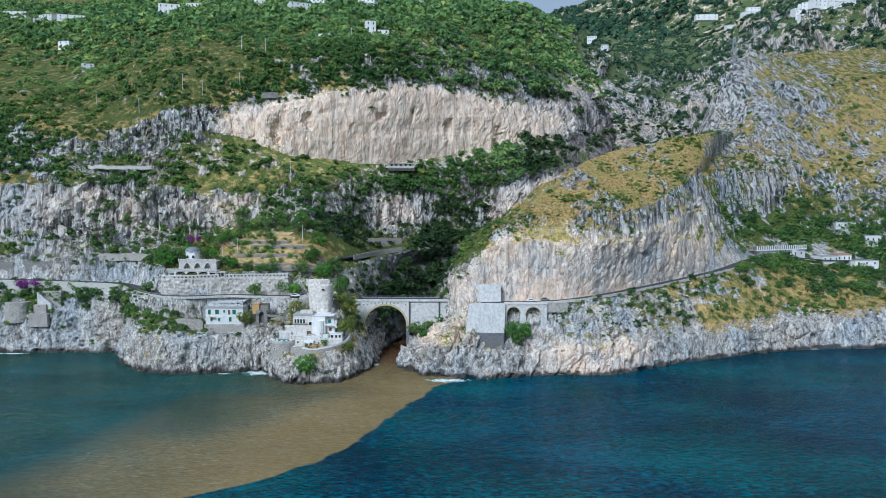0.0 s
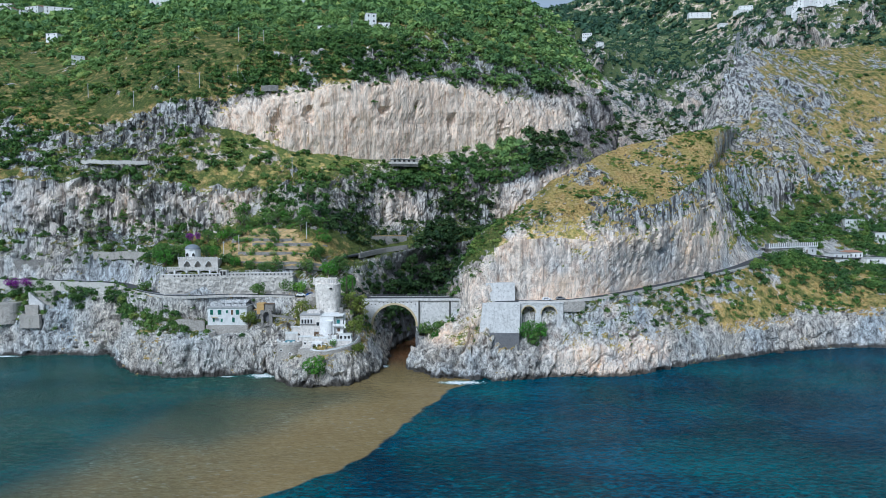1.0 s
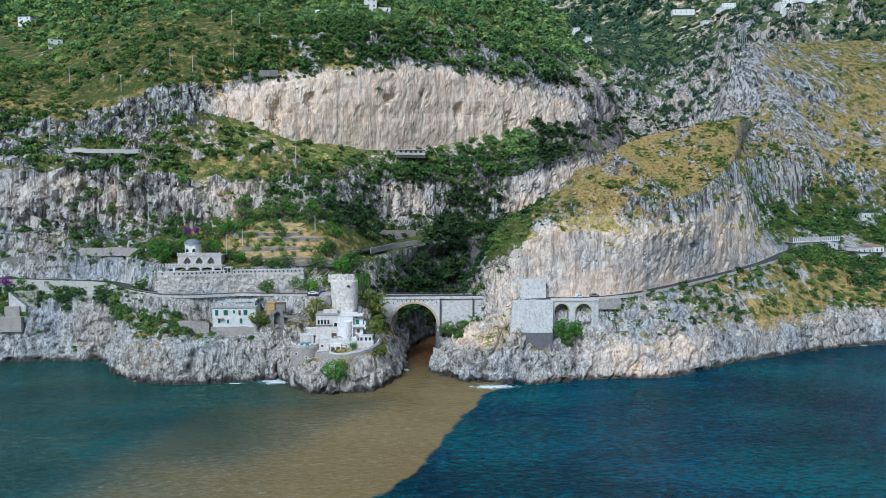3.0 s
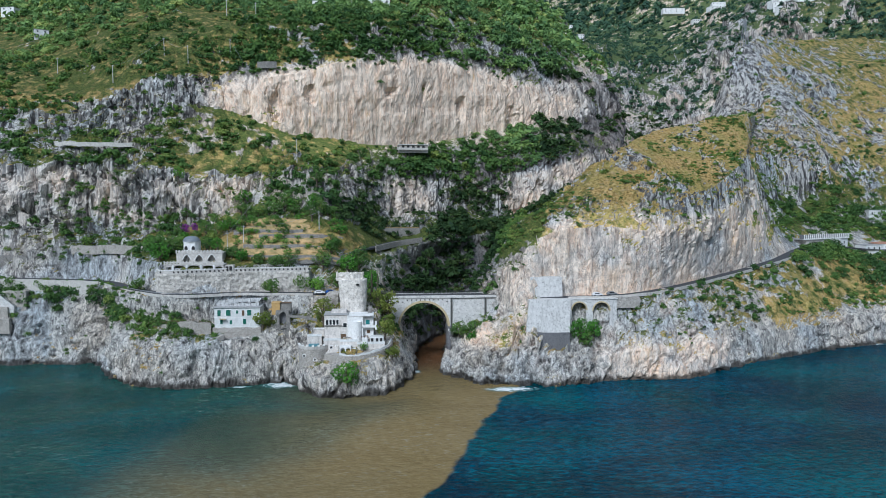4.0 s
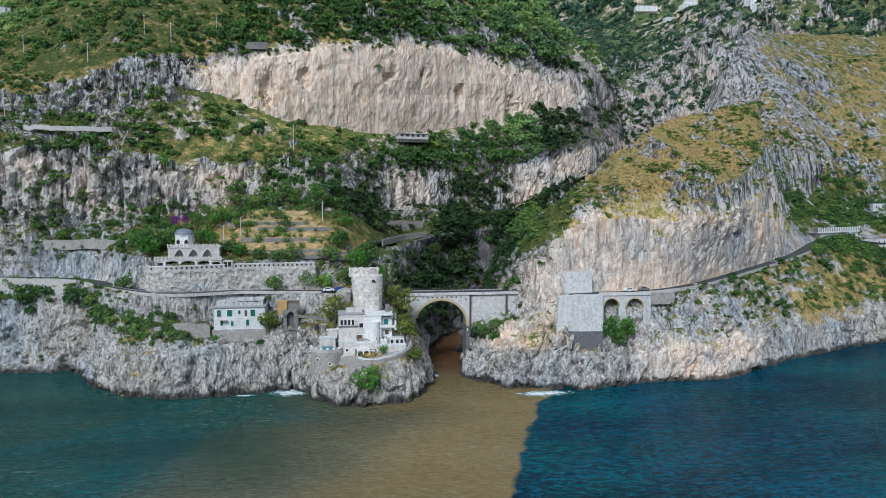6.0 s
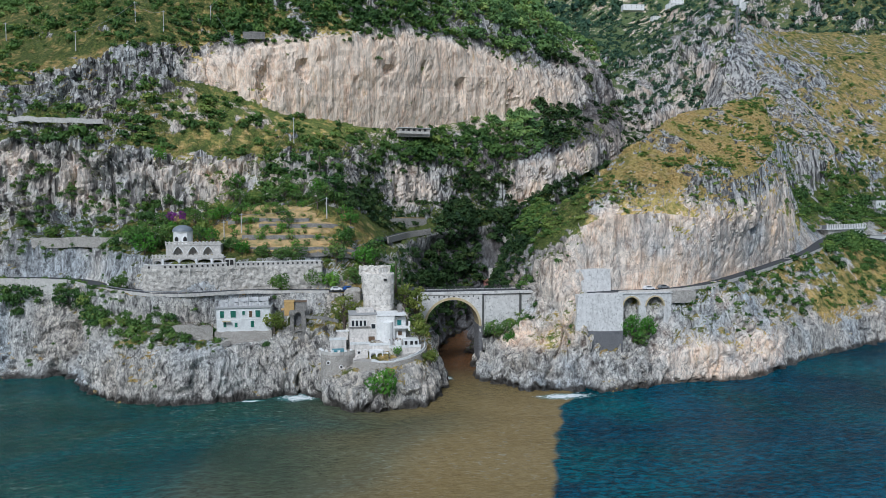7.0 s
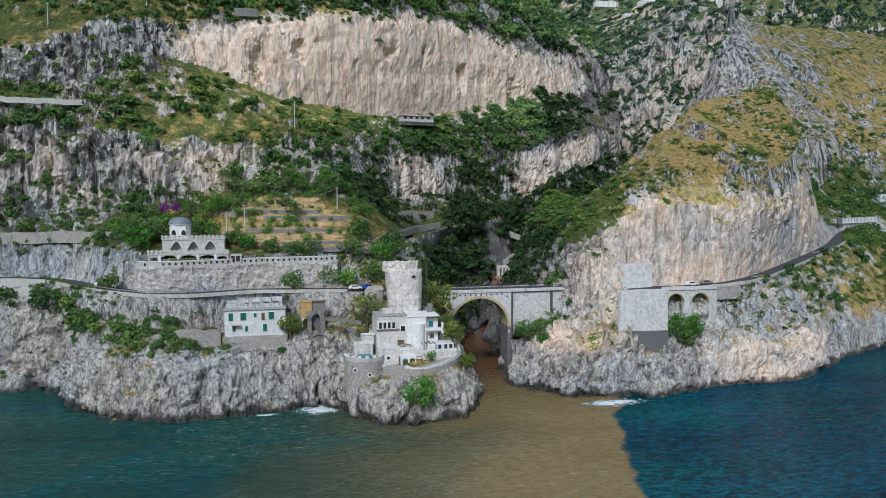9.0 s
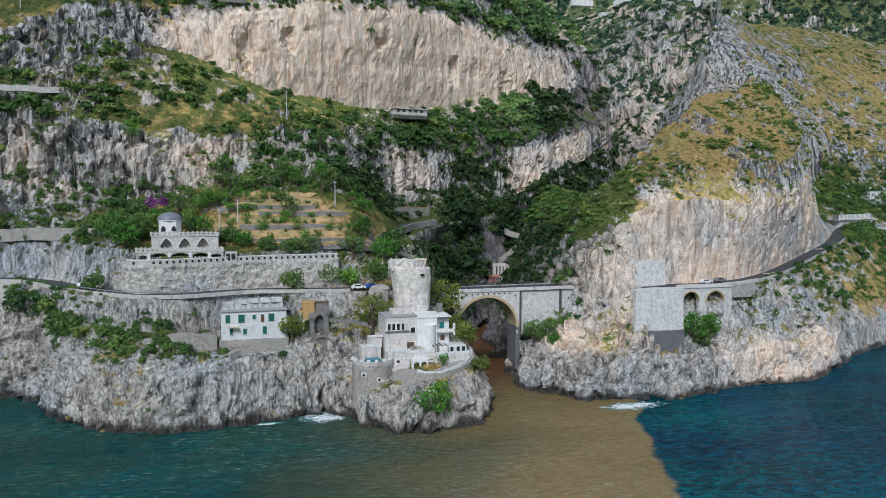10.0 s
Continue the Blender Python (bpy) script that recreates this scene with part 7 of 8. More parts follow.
for k, (x, z) in enumerate(((-69.3, 11.8), (-65.6, 10.6))):
    y = 282.6 - 4.95 * math.sqrt(max(0.0, 1 - ((x + 66.2) / 5.35) ** 2)) - 0.1
    bm = bmesh.new()
    bmesh.ops.create_cone(bm, cap_ends=True, segments=20, radius1=0.62, radius2=0.62, depth=0.35, matrix=pose(x, y, z, 90))
    hole = part("porthole", bm, WHITE, cliff_house, "round porthole with a white surround")
    bm = bmesh.new()
    bmesh.ops.create_cone(bm, cap_ends=True, segments=20, radius1=0.36, radius2=0.36, depth=0.45, matrix=pose(x, y, z, 90))
    part("pane", bm, DARK, hole)
for x, z, h in ((-62.6, 8.5, 2.4), (-61.2, 9.6, 1.6), (-57.6, 9.3, 2.0)):
    y = 276.6 if x > -60 else 278.4
    bm = bmesh.new()
    arch_wall(bm, x - 0.8, x + 0.8, y, y + 3.0, z - h / 2 - 0.6, z + h / 2 + 0.9, [(x, 0.45, z - h / 2, z + h / 2 - 0.45, "round")])
    o = part("opening_wall", bm, MASONRY, cliff_house)
    box_part("opening", (x - 0.45, x + 0.45, y + 0.5, y + 0.6, z - h / 2, z + h / 2), DARK, o, bevel=0)
box_part("turret", (-66.6, -63.2, 286.2, 289.4, 16.8, 19.4), LIMEWASH, cliff_house, "low square turret")
box_part("turret_parapet", (-66.8, -63.0, 286.0, 286.4, 19.4, 20.0), WHITE, cliff_house)
box_part("chimney", (-47.6, -46.2, 289, 290.4, 24.4, 27.0), STONE, cliff_house, "stubby stone chimney")
box_part("roof_step", (-60.5, -55.2, 287, 291, 24.9, 26.0), LIMEWASH, cliff_house)
for x in (-60.2, -58.3, -53.4):
    window(cliff_house, x, 14.2, 0.8, 1.1, 280.6 if x < -57 else 280.2, None, True)
for k in range(7):
    a = math.pi * (1.02 + 0.12 * k)
    box_part("merlon", (-66.2 + 5.25 * math.cos(a) - 0.4, -66.2 + 5.25 * math.cos(a) + 0.4, 282.6 + 4.9 * math.sin(a) - 0.25, 282.6 + 4.9 * math.sin(a) + 0.25, 14.9, 15.5), WHITE, cliff_house, "whitewashed cap")
for k in range(4):
    box_part("pergola_beam", (-51.0 + k * 1.1, -50.85 + k * 1.1, 279.8, 283.2, 17.4, 17.55), BROWNWOOD, cliff_house, bevel=0)
for x in (-51.0, -47.5):
    box_part("pergola_post", (x - 0.08, x + 0.08, 279.9, 280.06, 15.2, 17.4), WHITE, cliff_house, bevel=0)
box_part("stair_wall", (-57.0, -51.6, 278.6, 279.0, 12.6, 14.2), WHITE, cliff_house, "low white stair wall")
bm = bmesh.new()
for k in range(8):
    box(bm, -62.0 + 0.55 * k, -62.0 + 0.55 * (k + 1), 279.0, 280.6, 12.0, 12.6 + 0.3 * k)
part("stair", bm, LIMEWASH, cliff_house, "outside flight of steps")
# curved retaining wall round the terrace
ribbon("terrace_base", [(-62, 276.8, 12.6), (-57, 273.6, 12.6), (-50.5, 273.2, 12.7), (-44.5, 276.2, 13.2), (-40.6, 281, 14.0), (-39.2, 287, 15.2)], -3.5, 0.5, 7.5, MASONRY, "curved stone wall on top of the rock", parent=cliff_house, step=0.8, jitter=0.2)
ribbon("terrace_parapet", [(-57, 273.6, 12.6), (-50.5, 273.2, 12.7), (-44.5, 276.2, 13.2), (-40.6, 281, 14.0), (-39.2, 287, 15.2)], -0.3, 0.08, 0.2, PALEBLUE, "pale scalloped terrace parapet", parent=cliff_house, step=0.8, up=0.55, jitter=0.5)

# ---- niche, ochre hut and landing between the houses ----
niche = thing("arched_niche", pose(-78.5, 294.2, 14.2), "tall dark arched niche of old masonry in the cliff", "niche")
bm = bmesh.new()
arch_wall(bm, -2.3, 2.3, -0.6, 1.5, -1, 11.0, [(0, 1.35, 4.2, 9.0, "round")])
roughen(part("wall", bm, STONE, niche), 0.6, 2.0, 0.6)
box_part("recess", (-1.35, 1.35, 1.0, 1.4, 4.0, 10.5), DARKSTONE, niche, bevel=0)
bm = bmesh.new()
arch_ring(bm, 0.6, 2.4, 2.2, "round", 0.5, -1.4, -0.5)
part("lower_arch", bm, STONE, niche, "ruined lower arch")
hut = thing("ochre_hut", pose(-81.0, 295.5, 25.0), "small ochre plastered hut with a flat roof", "hut")
box_part("wall", (-1.6, 1.4, -1.2, 2.2, -1.5, 2.8), OCHRE, hut)
box_part("roof", (-1.75, 1.55, -1.35, 2.4, 2.8, 3.0), OCHRE, hut)
box_part("lean_to_roof", (1.3, 5.3, -0.8, 2.4, 2.6, 2.75), BROWNWOOD, hut)
box_part("lean_to", (1.4, 5.2, -0.6, 2.2, -1.0, 2.6), STONE, hut)
box_part("slope_roof", (-2.6, -1.6, -1.4, 1.6, 0.2, 0.5), OCHRE, hut)
ribbon("wall", [(-76, 292.6, 23.6), (-70, 292.2, 23.0), (-66, 291, 22.2)], -0.3, 0.3, 0.8, STONE, "low stone wall across the rock face", "structure", up=0.15, jitter=0.3)

# ---- terraced plots ----
for k in range(8):
    y, z = 318.0 + 3.3 * k, 43.0 + 1.9 * k
    x0, x1 = -106 + 3.0 * math.sin(2.3 * k) + 0.8 * k, -62 + 3.0 * math.sin(1.7 * k + 1)
    line = [(x0, y + 3, z - 0.8), (x0 + 9, y + 0.9 * math.sin(k), z + 0.2), ((x0 + x1) / 2 - 4, y + 0.8 * math.cos(2 * k), z), ((x0 + x1) / 2 + 8, y - 0.5, z + 0.1), (x1 - 7, y + 0.9, z - 0.2), (x1, y + 3.6, z - 1.4)]
    strip("terrace", line, [(-4.6, 1.55), (-2.6, 0.85), (-0.5, 0.30), (0.25, -0.75), (0.3, -1.6), (-4.6, -1.6)], DRYGRASS, "dry mown grass on a narrow sloping terrace", "structure", jitter=0.5)
    if k in (0, 2, 4, 5):
        strip("terrace_wall", line[:4] if k % 2 else line[1:], [(-0.5, 0.36), (0.2, 0.28), (0.45, -1.1 - (1.9 if k == 0 else 0)), (-0.5, -1.3)], STONE, "dry stone wall of a cultivated terrace", "structure", jitter=0.16)

# ---- viaduct and retaining panels of the east road ----
panel_low = thing("retaining_panel", pose(0, 0, 0), "pale concrete retaining panel on a dark stone base", "retaining wall")
bm = bmesh.new()
v = [bm.verts.new(c) for c in ((9.6, 285.2, 17.4), (25.8, 285.2, 16.7), (26.4, 287.0, 29.0), (11.0, 287.0, 28.6), (9.6, 290, 17.4), (25.8, 292, 16.7), (26.4, 292, 29.0), (11.0, 291, 28.6))]
for f in ((0, 1, 2, 3), (1, 5, 6, 2), (5, 4, 7, 6), (4, 0, 3, 7), (3, 2, 6, 7), (4, 5, 1, 0)):
    bm.faces.new([v[i] for i in f])
part("panel", bm, CONCRETE, panel_low)
bm = bmesh.new()
box(bm, 10.4, 25.7, 284.9, 291, 7, 17.0)
roughen(part("base", bm, DARKSTONE, panel_low, "dark grey rubble base"), 0.12, 1.0, 1.2)
panel_up = thing("retaining_panel", pose(0, 0, 0), "smooth pale concrete panel against the cliff", "retaining wall")
bm = bmesh.new()
v = [bm.verts.new(c) for c in ((13.2, 293.2, 27.2), (25.0, 293.2, 27.4), (25.0, 294.2, 36.2), (12.7, 294.2, 36.4), (13.2, 300, 27.2), (25.0, 300, 27.4), (25.0, 300, 36.2), (12.7, 300, 36.4))]
for f in ((0, 1, 2, 3), (1, 5, 6, 2), (5, 4, 7, 6), (4, 0, 3, 7), (3, 2, 6, 7), (4, 5, 1, 0)):
    bm.faces.new([v[i] for i in f])
part("panel", bm, CONCRETE, panel_up)
viaduct = thing("viaduct", pose(0, 0, 0), "two-arched road viaduct with yellow stone arch rings", "viaduct")
bm = bmesh.new()
arch_wall(bm, 26.3, 44.2, 288.0, 289.2, 17.0, 28.9, [(29.9, 2.75, 17.0, 24.8, "round"), (38.3, 3.1, 17.0, 24.4, "round")])
part("arch_wall", bm, CONCRETE, viaduct, "weathered plaster spandrel wall")
for cx, half, sp in ((29.9, 2.7, 24.8), (38.3, 3.05, 24.4)):
    bm = bmesh.new()
    arch_ring(bm, cx, half, sp, "round", 0.45, 287.8, 289.3)
    part("arch_ring", bm, TUFF, viaduct)
box_part("back_wall", (26.3, 44.2, 293.5, 295.0, 16, 29.0), DARKSTONE, viaduct)
box_part("deck", (26.0, 44.4, 287.7, 295.2, 28.6, 29.0), CONCRETE, viaduct)
bm = bmesh.new()
box(bm, 44.1, 53.0, 288.6, 292.0, 25.2, 29.1)
roughen(part("end_wall", bm, MASONRY, viaduct, "stained stone wall of the road"), 0.35, 1.6, 1.0)

# ---- colonnaded building and houses beside the east road ----
colonnade = thing("colonnaded_house", pose(189.9, 383.7, 40.8, 0, 0, 24.3), "long pale house with white roof fins above the road", "house")
box_part("wall", (-16.5, 9, 0, 7, -3, 4.2), LIMEWASH, colonnade)
box_part("white_wall", (8.6, 12.4, -0.8, 7, -3, 4.4), WHITE, colonnade, "whitewashed end block")
box_part("end_wall", (12.4, 19.4, -0.2, 7, -3, 4.2), PALEBLUE, colonnade, "pale grey end wall")
box_part("beam", (-19.6, 19.6, -0.9, -0.3, 4.2, 4.75), WHITE, colonnade)
for k in range(24):
    x = -19.3 + k * 1.68
    box_part("fin", (x - 0.26, x + 0.26, -0.8, -0.5, 4.7, 6.9), WHITE, colonnade, "white upright fin", bevel=0.02)
# dark board added behind the fins so that their gaps look dark
box_part("dark_backing", (-19.5, 19.5, 1.6, 2.0, 4.4, 6.6), DARKSTONE, colonnade)
box_part("roof", (-19.5, 19.5, 0, 7, 4.2, 4.5), ROOFGREY, colonnade)
for k in range(5):
    window(colonnade, -14.0 + 4.3 * k, 2.0, 1.1, 1.5, 0.0)
window(colonnade, 10.5, 1.8, 1.2, 2.0, -0.8, BROWNWOOD)
window(colonnade, 16.0, 2.0, 1.1, 1.4, -0.2)
for i, (x, y, w, d, h, wall, roof, gb, lab) in enumerate((
        (220, 392, 11, 7, 3.4, PALEBLUE, ROOFGREY, 0, "low pale flat-roofed house below the road"), (231, 397, 9, 7, 4.0, WHITE, TILE, 1.0, "small white house with a faded tiled roof"),
        (241, 391, 14, 6, 3.0, WHITE, ROOFGREY, 0, "long low white house among trees"), (249, 426, 12, 6, 4.0, PALEBLUE, ROOFGREY, 0, "pale hut above the road"), (262, 419, 9, 7, 4.5, PALEBLUE, ROOFGREY, 0, "pale house half hidden by trees"))):
    house("house", pose(x, y, ground_at(x, y, 40) + (0.4 if i < 3 else -1.2), 0, 0, 12 - i * 5), w, d, h, lab, wall, roof, gb, 3, 1, None, group="houses beside the east road")

# ---- houses scattered over the hills ----
HILL = []


def hill_site(x, y, z, wide, deep, high, roof, gable):
    HILL.append((x, y, z, wide, deep, high, roof, gable))


hill_site(-372, 662, 250, 16, 11, 9, TILE, 1.5)
hill_site(-350, 660, 243, 24, 10, 8, ROOFGREY, 0)
hill_site(-420, 690, 250, 22, 10, 6, TILE, 1.5)
hill_site(-405, 672, 246, 16, 9, 6, TILE, 1.4)
hill_site(-379, 655, 233, 9, 8, 7, TILE, 1)
hill_site(-228, 584, 229, 17, 12, 12, TILE, 1.6)
hill_site(-208, 590, 231, 14, 10, 8, ROOFGREY, 0)
hill_site(-302, 560, 190, 10, 8, 6, ROOFGREY, 0)
hill_site(-249, 488, 163, 8, 7, 6, ROOFGREY, 0)
hill_site(-50, 480, 198, 7, 7, 9, ROOFGREY, 0)
hill_site(-41, 482, 197, 8, 6, 5, TILE, 0.8)
hill_site(-79, 470, 185, 8, 6, 4, ROOFGREY, 0)
hill_site(-115, 560, 226, 17, 10, 8, ROOFGREY, 0)
hill_site(-84, 590, 238, 16, 10, 12, TILE, 1.6)
hill_site(-106, 590, 236, 14, 9, 5, ROOFGREY, 0)
hill_site(-60, 560, 230, 14, 8, 6, ROOFGREY, 0)
hill_site(-20, 600, 244, 12, 8, 6, ROOFGREY, 0)
hill_site(-150, 575, 231, 9, 8, 8, TILE, 1)
for i, (x, y, z, w, d, h, roof, gb) in enumerate(HILL):
    zz = ground_at(x, y, z)
    house("hill_house", pose(x, y, zz - 0.6, 0, 0, -20 + (i * 37) % 50), w, d, h * 0.75, "white hillside house with a tiled roof" if roof is TILE else "white flat-roofed house on the hillside", WHITE if i % 4 else PALEBLUE, roof, gb, 4 if w > 12 else 2, 2 if h > 5 else 1, None, group="houses on the hillside")
FAR = [(205, 960, 305, 13, 10, 8), (222, 962, 303, 10, 9, 6), (214, 950, 296, 16, 8, 4), (444, 1180, 379, 36, 12, 7), (520, 1175, 384, 22, 12, 10), (512, 1160, 366, 36, 10, 6), (478, 1165, 372, 14, 10, 8)]
for i, (x, y, z, w, d, h) in enumerate(FAR):
    house("far_house", pose(x, y, ground_at(x, y, z) + 0.5, 0, 0, (i * 23) % 30 - 15), w, d, h, "white house on a distant ridge", WHITE, ROOFGREY, 0, 4, 2, None, group="houses on the distant ridge")
for i in range(16):
    x, y = 438 + (i % 6) * 11 + rng.uniform(-3, 3), 850 + (i // 6) * 9 + rng.uniform(-2, 2)
    z = ground_at(x, y, 300)
    house("village_house", pose(x, y, z + 0.5 + (i // 6) * 2, 0, 0, rng.uniform(-25, 25)), rng.uniform(9, 14), 9, rng.uniform(6, 11), "white cubic house in a hill village", WHITE, ROOFGREY, 0, 2, 2, None, group="hill village")

# ---- house on the ledge under the great cliff, ruin and red sheds in the gorge ----
ledge = thing("ledge_house", pose(-25.5, 419.5, 94.0, 0, 0, 8), "low house built on a ledge under the great cliff", "house")
box_part("wall", (-8, 8, -2, 4, -3, 1.2), MASONRY, ledge)
box_part("roof", (-8.3, 8.3, -2.6, 4, 1.2, 1.45), PALEBLUE, ledge)
box_part("parapet", (-9.5, 7.5, -3.4, -3.1, -1.6, -0.4), GREYWALL, ledge)
for k in range(5):
    box_part("opening", (-6.5 + k * 2.8, -5.2 + k * 2.8, -2.08, -1.98, -0.4, 0.9), DARK, ledge, bevel=0)
bm = bmesh.new()
prism(bm, [(2, 398), (12, 395.5), (23, 397), (27, 404), (25, 414), (10, 416), (3, 410)], -4, 17.6, 0.86)
knoll = roughen(part("rock_knoll", bm, TERRAIN, None, "rock knoll carrying the ruin, its colour darkened for the gorge's shade", "structure"), 1.4, 4.0, 1.0, 0.9)
tagged(knoll, category="rock")
# full value: the gorge's shade is painted over the whole knoll
point_values(knoll, grass=np.zeros(len(knoll.data.vertices)), tan=np.zeros(len(knoll.data.vertices)), lush_shade=np.ones(len(knoll.data.vertices)))
for (x, y, z, w, d, h) in ((8.8, 402.5, 17.4, 5.0, 4, 2.8), (18.3, 402.8, 17.6, 6.4, 4.4, 3.6)):
    shed = thing("red_shed", pose(x, y, z), "small shed of faded red plaster in the gorge", "shed", "sheds in the gorge")
    box_part("wall", (-w / 2, w / 2, -d / 2, d / 2, -0.4, h), REDWALL, shed)
    box_part("plinth", (-w / 2 - 0.2, w / 2 + 0.2, -d / 2 - 0.2, d / 2 + 0.2, -3, -0.4), DARKSTONE, shed, "dark stone plinth")
    bm = bmesh.new()
    v = [bm.verts.new(c) for c in ((-w / 2 - 0.3, -d / 2 - 0.3, h), (w / 2 + 0.3, -d / 2 - 0.3, h), (w / 2 + 0.3, d / 2 + 0.3, h), (-w / 2 - 0.3, d / 2 + 0.3, h), (-w / 2 - 0.3, 0, h + 1.0), (w / 2 + 0.3, 0, h + 1.0))]
    for f in ((0, 1, 5, 4), (1, 2, 5), (2, 3, 4, 5), (3, 0, 4), (3, 2, 1, 0)):
        bm.faces.new([v[i] for i in f])
    part("roof", bm, TILE, shed, "pitched roof of faded tiles")
    box_part("door", (-0.5, 0.5, -d / 2 - 0.05, -d / 2 + 0.02, 0, 2.0), BROWNWOOD, shed, bevel=0)
    window(shed, w / 2 - 1.1, 1.6, 0.7, 0.9, -d / 2, None, False, GREYWALL)
ruin = thing("ruined_mill", pose(14.0, 407, 18), "roofless stone ruin with tall dark openings", "ruin")
bm = bmesh.new()
arch_wall(bm, -4.0, 4.0, -2, -1.3, -3, 7.9, [(-2.2, 0.45, 1.6, 6.2, "round"), (-0.6, 0.4, 1.6, 6.4, "round"), (1.0, 0.4, 1.6, 6.2, "round"), (2.7, 0.45, 2.6, 6.0, "round")])
roughen(part("front_wall", bm, LIMEWASH, ruin), 0.14, 1.2, 1.2)
box_part("back_wall", (-4.0, 4.0, 2.5, 3.2, -3, 7.0), DARKSTONE, ruin)
box_part("side_wall", (-4.0, -3.3, -1.4, 2.6, -3, 7.2), LIMEWASH, ruin)
box_part("side_wall", (3.3, 4.0, -1.4, 2.6, -3, 6.4), LIMEWASH, ruin)
stair_line = [(13.6, 407.5, 27.5), (19, 408, 31), (23.6, 408.8, 34), (28, 410.4, 35.6), (31, 412.6, 36.4), (29, 414.2, 38.2), (24, 415.2, 39.3), (20.5, 418, 41.0)]
ribbon("steps", stair_line, -0.8, 0.8, 2.4, MASONRY, "pale stone stairway climbing the gorge", "structure", up=0.2, jitter=0.2)

# ---- stairs and platforms on the west cliff ----
plat = thing("cliff_platform", pose(0, 0, 0), "tiers of old stone platforms and stairs on the cliff", "platform")
bm = bmesh.new()
prism(bm, [(-207 + 6 * math.cos(a), 331 + 5 * math.sin(a)) for a in np.linspace(0, 2 * math.pi, 25)[:-1]], 14, 23.5, 0.96)
roughen(part("round_wall", bm, MASONRY, plat, "round bastion of pale masonry"), 0.35, 1.8, 0.9)
for dims in ((-199.5, -190.5, 326.5, 333, 12, 18.2), (-198, -192, 328.5, 334, 18, 22.5), (-195, -186, 331, 336, 20, 28.5)):
    roughen(box_part("platform", dims, MASONRY, plat), 0.3, 1.5, 0.9)
bm = bmesh.new()
for k in range(16):
    box(bm, -196.5 + 0.42 * k, -196.5 + 0.42 * (k + 1), 329.2, 331.2, 20, 28.3 - 0.36 * k)
part("stair", bm, CONCRETE, plat, "flight of pale steps")

# ---- cars ----
def car(x, y, z, yaw, paint, label, van=False):
    top = thing("car", pose(x, y, z, 0, 0, yaw), label, "car", "parked cars")
    bm = bmesh.new()
    side = [(-1.95, 0.35), (-1.95, 0.85), (-1.75, 1.0), (-1.2, 1.45), (0.5, 1.48), (1.1, 1.02), (1.9, 0.88), (2.0, 0.6), (2.0, 0.35)]
    l = [bm.verts.new((a, -0.8, b)) for a, b in side]
    r = [bm.verts.new((a, 0.8, b)) for a, b in side]
    m = len(side)
    for i in range(m):
        bm.faces.new((l[i], l[(i + 1) % m], r[(i + 1) % m], r[i]))
    bm.faces.new(l[::-1])
    bm.faces.new(r)
    bmesh.ops.bevel(bm, geom=bm.edges[:], offset=0.06, segments=1, affect="EDGES")
    part("body", bm, paint, top)
    for s in (-1, 1):
        box_part("side_window", (-1.2, 0.6, s * 0.80 - 0.015, s * 0.80 + 0.015, 1.0, 1.36), GLASS, top, bevel=0)
    for a in (-1.2, 1.25):
        for s in (-1, 1):
            bm = bmesh.new()
            bmesh.ops.create_cone(bm, cap_ends=True, segments=14, radius1=0.32, radius2=0.32, depth=0.2, matrix=pose(a, s * 0.78, 0.32, 90))
            part("wheel", bm, TYRE, top)


CAR_Z = 29.45
car(-66.3, 305.6, CAR_Z, 4, CARWHITE, "white hatchback parked at the road's edge")
car(-62.2, 306.5, CAR_Z, 10, CARBLUE, "blue hatchback parked at the road's edge")
car(-138.8, 317.5, 31.0, 50, CARWHITE, "white car driving on the bend")
car(38, 292.2, 29.2, 2, CARWHITE, "white car on the cliff road")
car(44, 293.4, 29.3, 2, CARGREY, "grey car on the cliff road")
car(178.5, 374.8, 41.9, 27, CARWHITE, "white car parked by the colonnaded house")
car(187.5, 378.6, 41.7, 27, CARGREY, "dark car parked by the colonnaded house")

# ---- poles, pylon and wires ----
def pole(x, y, h, z=None):
    zz = ground_at(x, y, 60) if z is None else z
    top = thing("utility_pole", pose(x, y, zz - 0.6), "thin concrete pole for power lines", "pole", "power poles")
    bm = bmesh.new()
    bmesh.ops.create_cone(bm, cap_ends=True, segments=8, radius1=0.2, radius2=0.11, depth=h, matrix=pose(0, 0, h / 2))
    part("mast", bm, CONCRETE, top)
    box_part("crossarm", (-0.7, 0.7, -0.06, 0.06, h - 0.6, h - 0.45), METAL, top, bevel=0)
    return (x, y, zz - 0.6 + h - 0.4)


tops = [pole(x, y, h) for x, y, h in ((-104, 322, 9), (-99, 329, 9), (-69, 336, 8), (-82, 370, 11), (-138, 398, 9), (-120, 410, 9), (-150, 400, 9), (-172, 392, 9), (-112, 440, 9), (-60, 458, 9), (-198, 372, 9), (-210, 420, 9), (-130, 450, 9), (301, 610, 9), (367, 662, 9))]
def wire(a, b, sag):
    cu = bpy.data.curves.new("power_line", "CURVE")
    cu.dimensions, cu.bevel_depth = "3D", 0.035
    sp = cu.splines.new("POLY")
    sp.points.add(14)
    for k in range(15):
        t = k / 14
        p = Vector(a).lerp(Vector(b), t)
        sp.points[k].co = (p.x, p.y, p.z - sag * 4 * t * (1 - t), 1)
    cu.materials.append(METAL)
    tagged(new("power_line", cu), "thin power line sagging between poles", "cable", "power lines")


for i, j in ((0, 3), (3, 5), (5, 8), (7, 6), (6, 4), (1, 2)):
    wire(tops[i], tops[j], 2.0)
pz = ground_at(224, 536, 179)
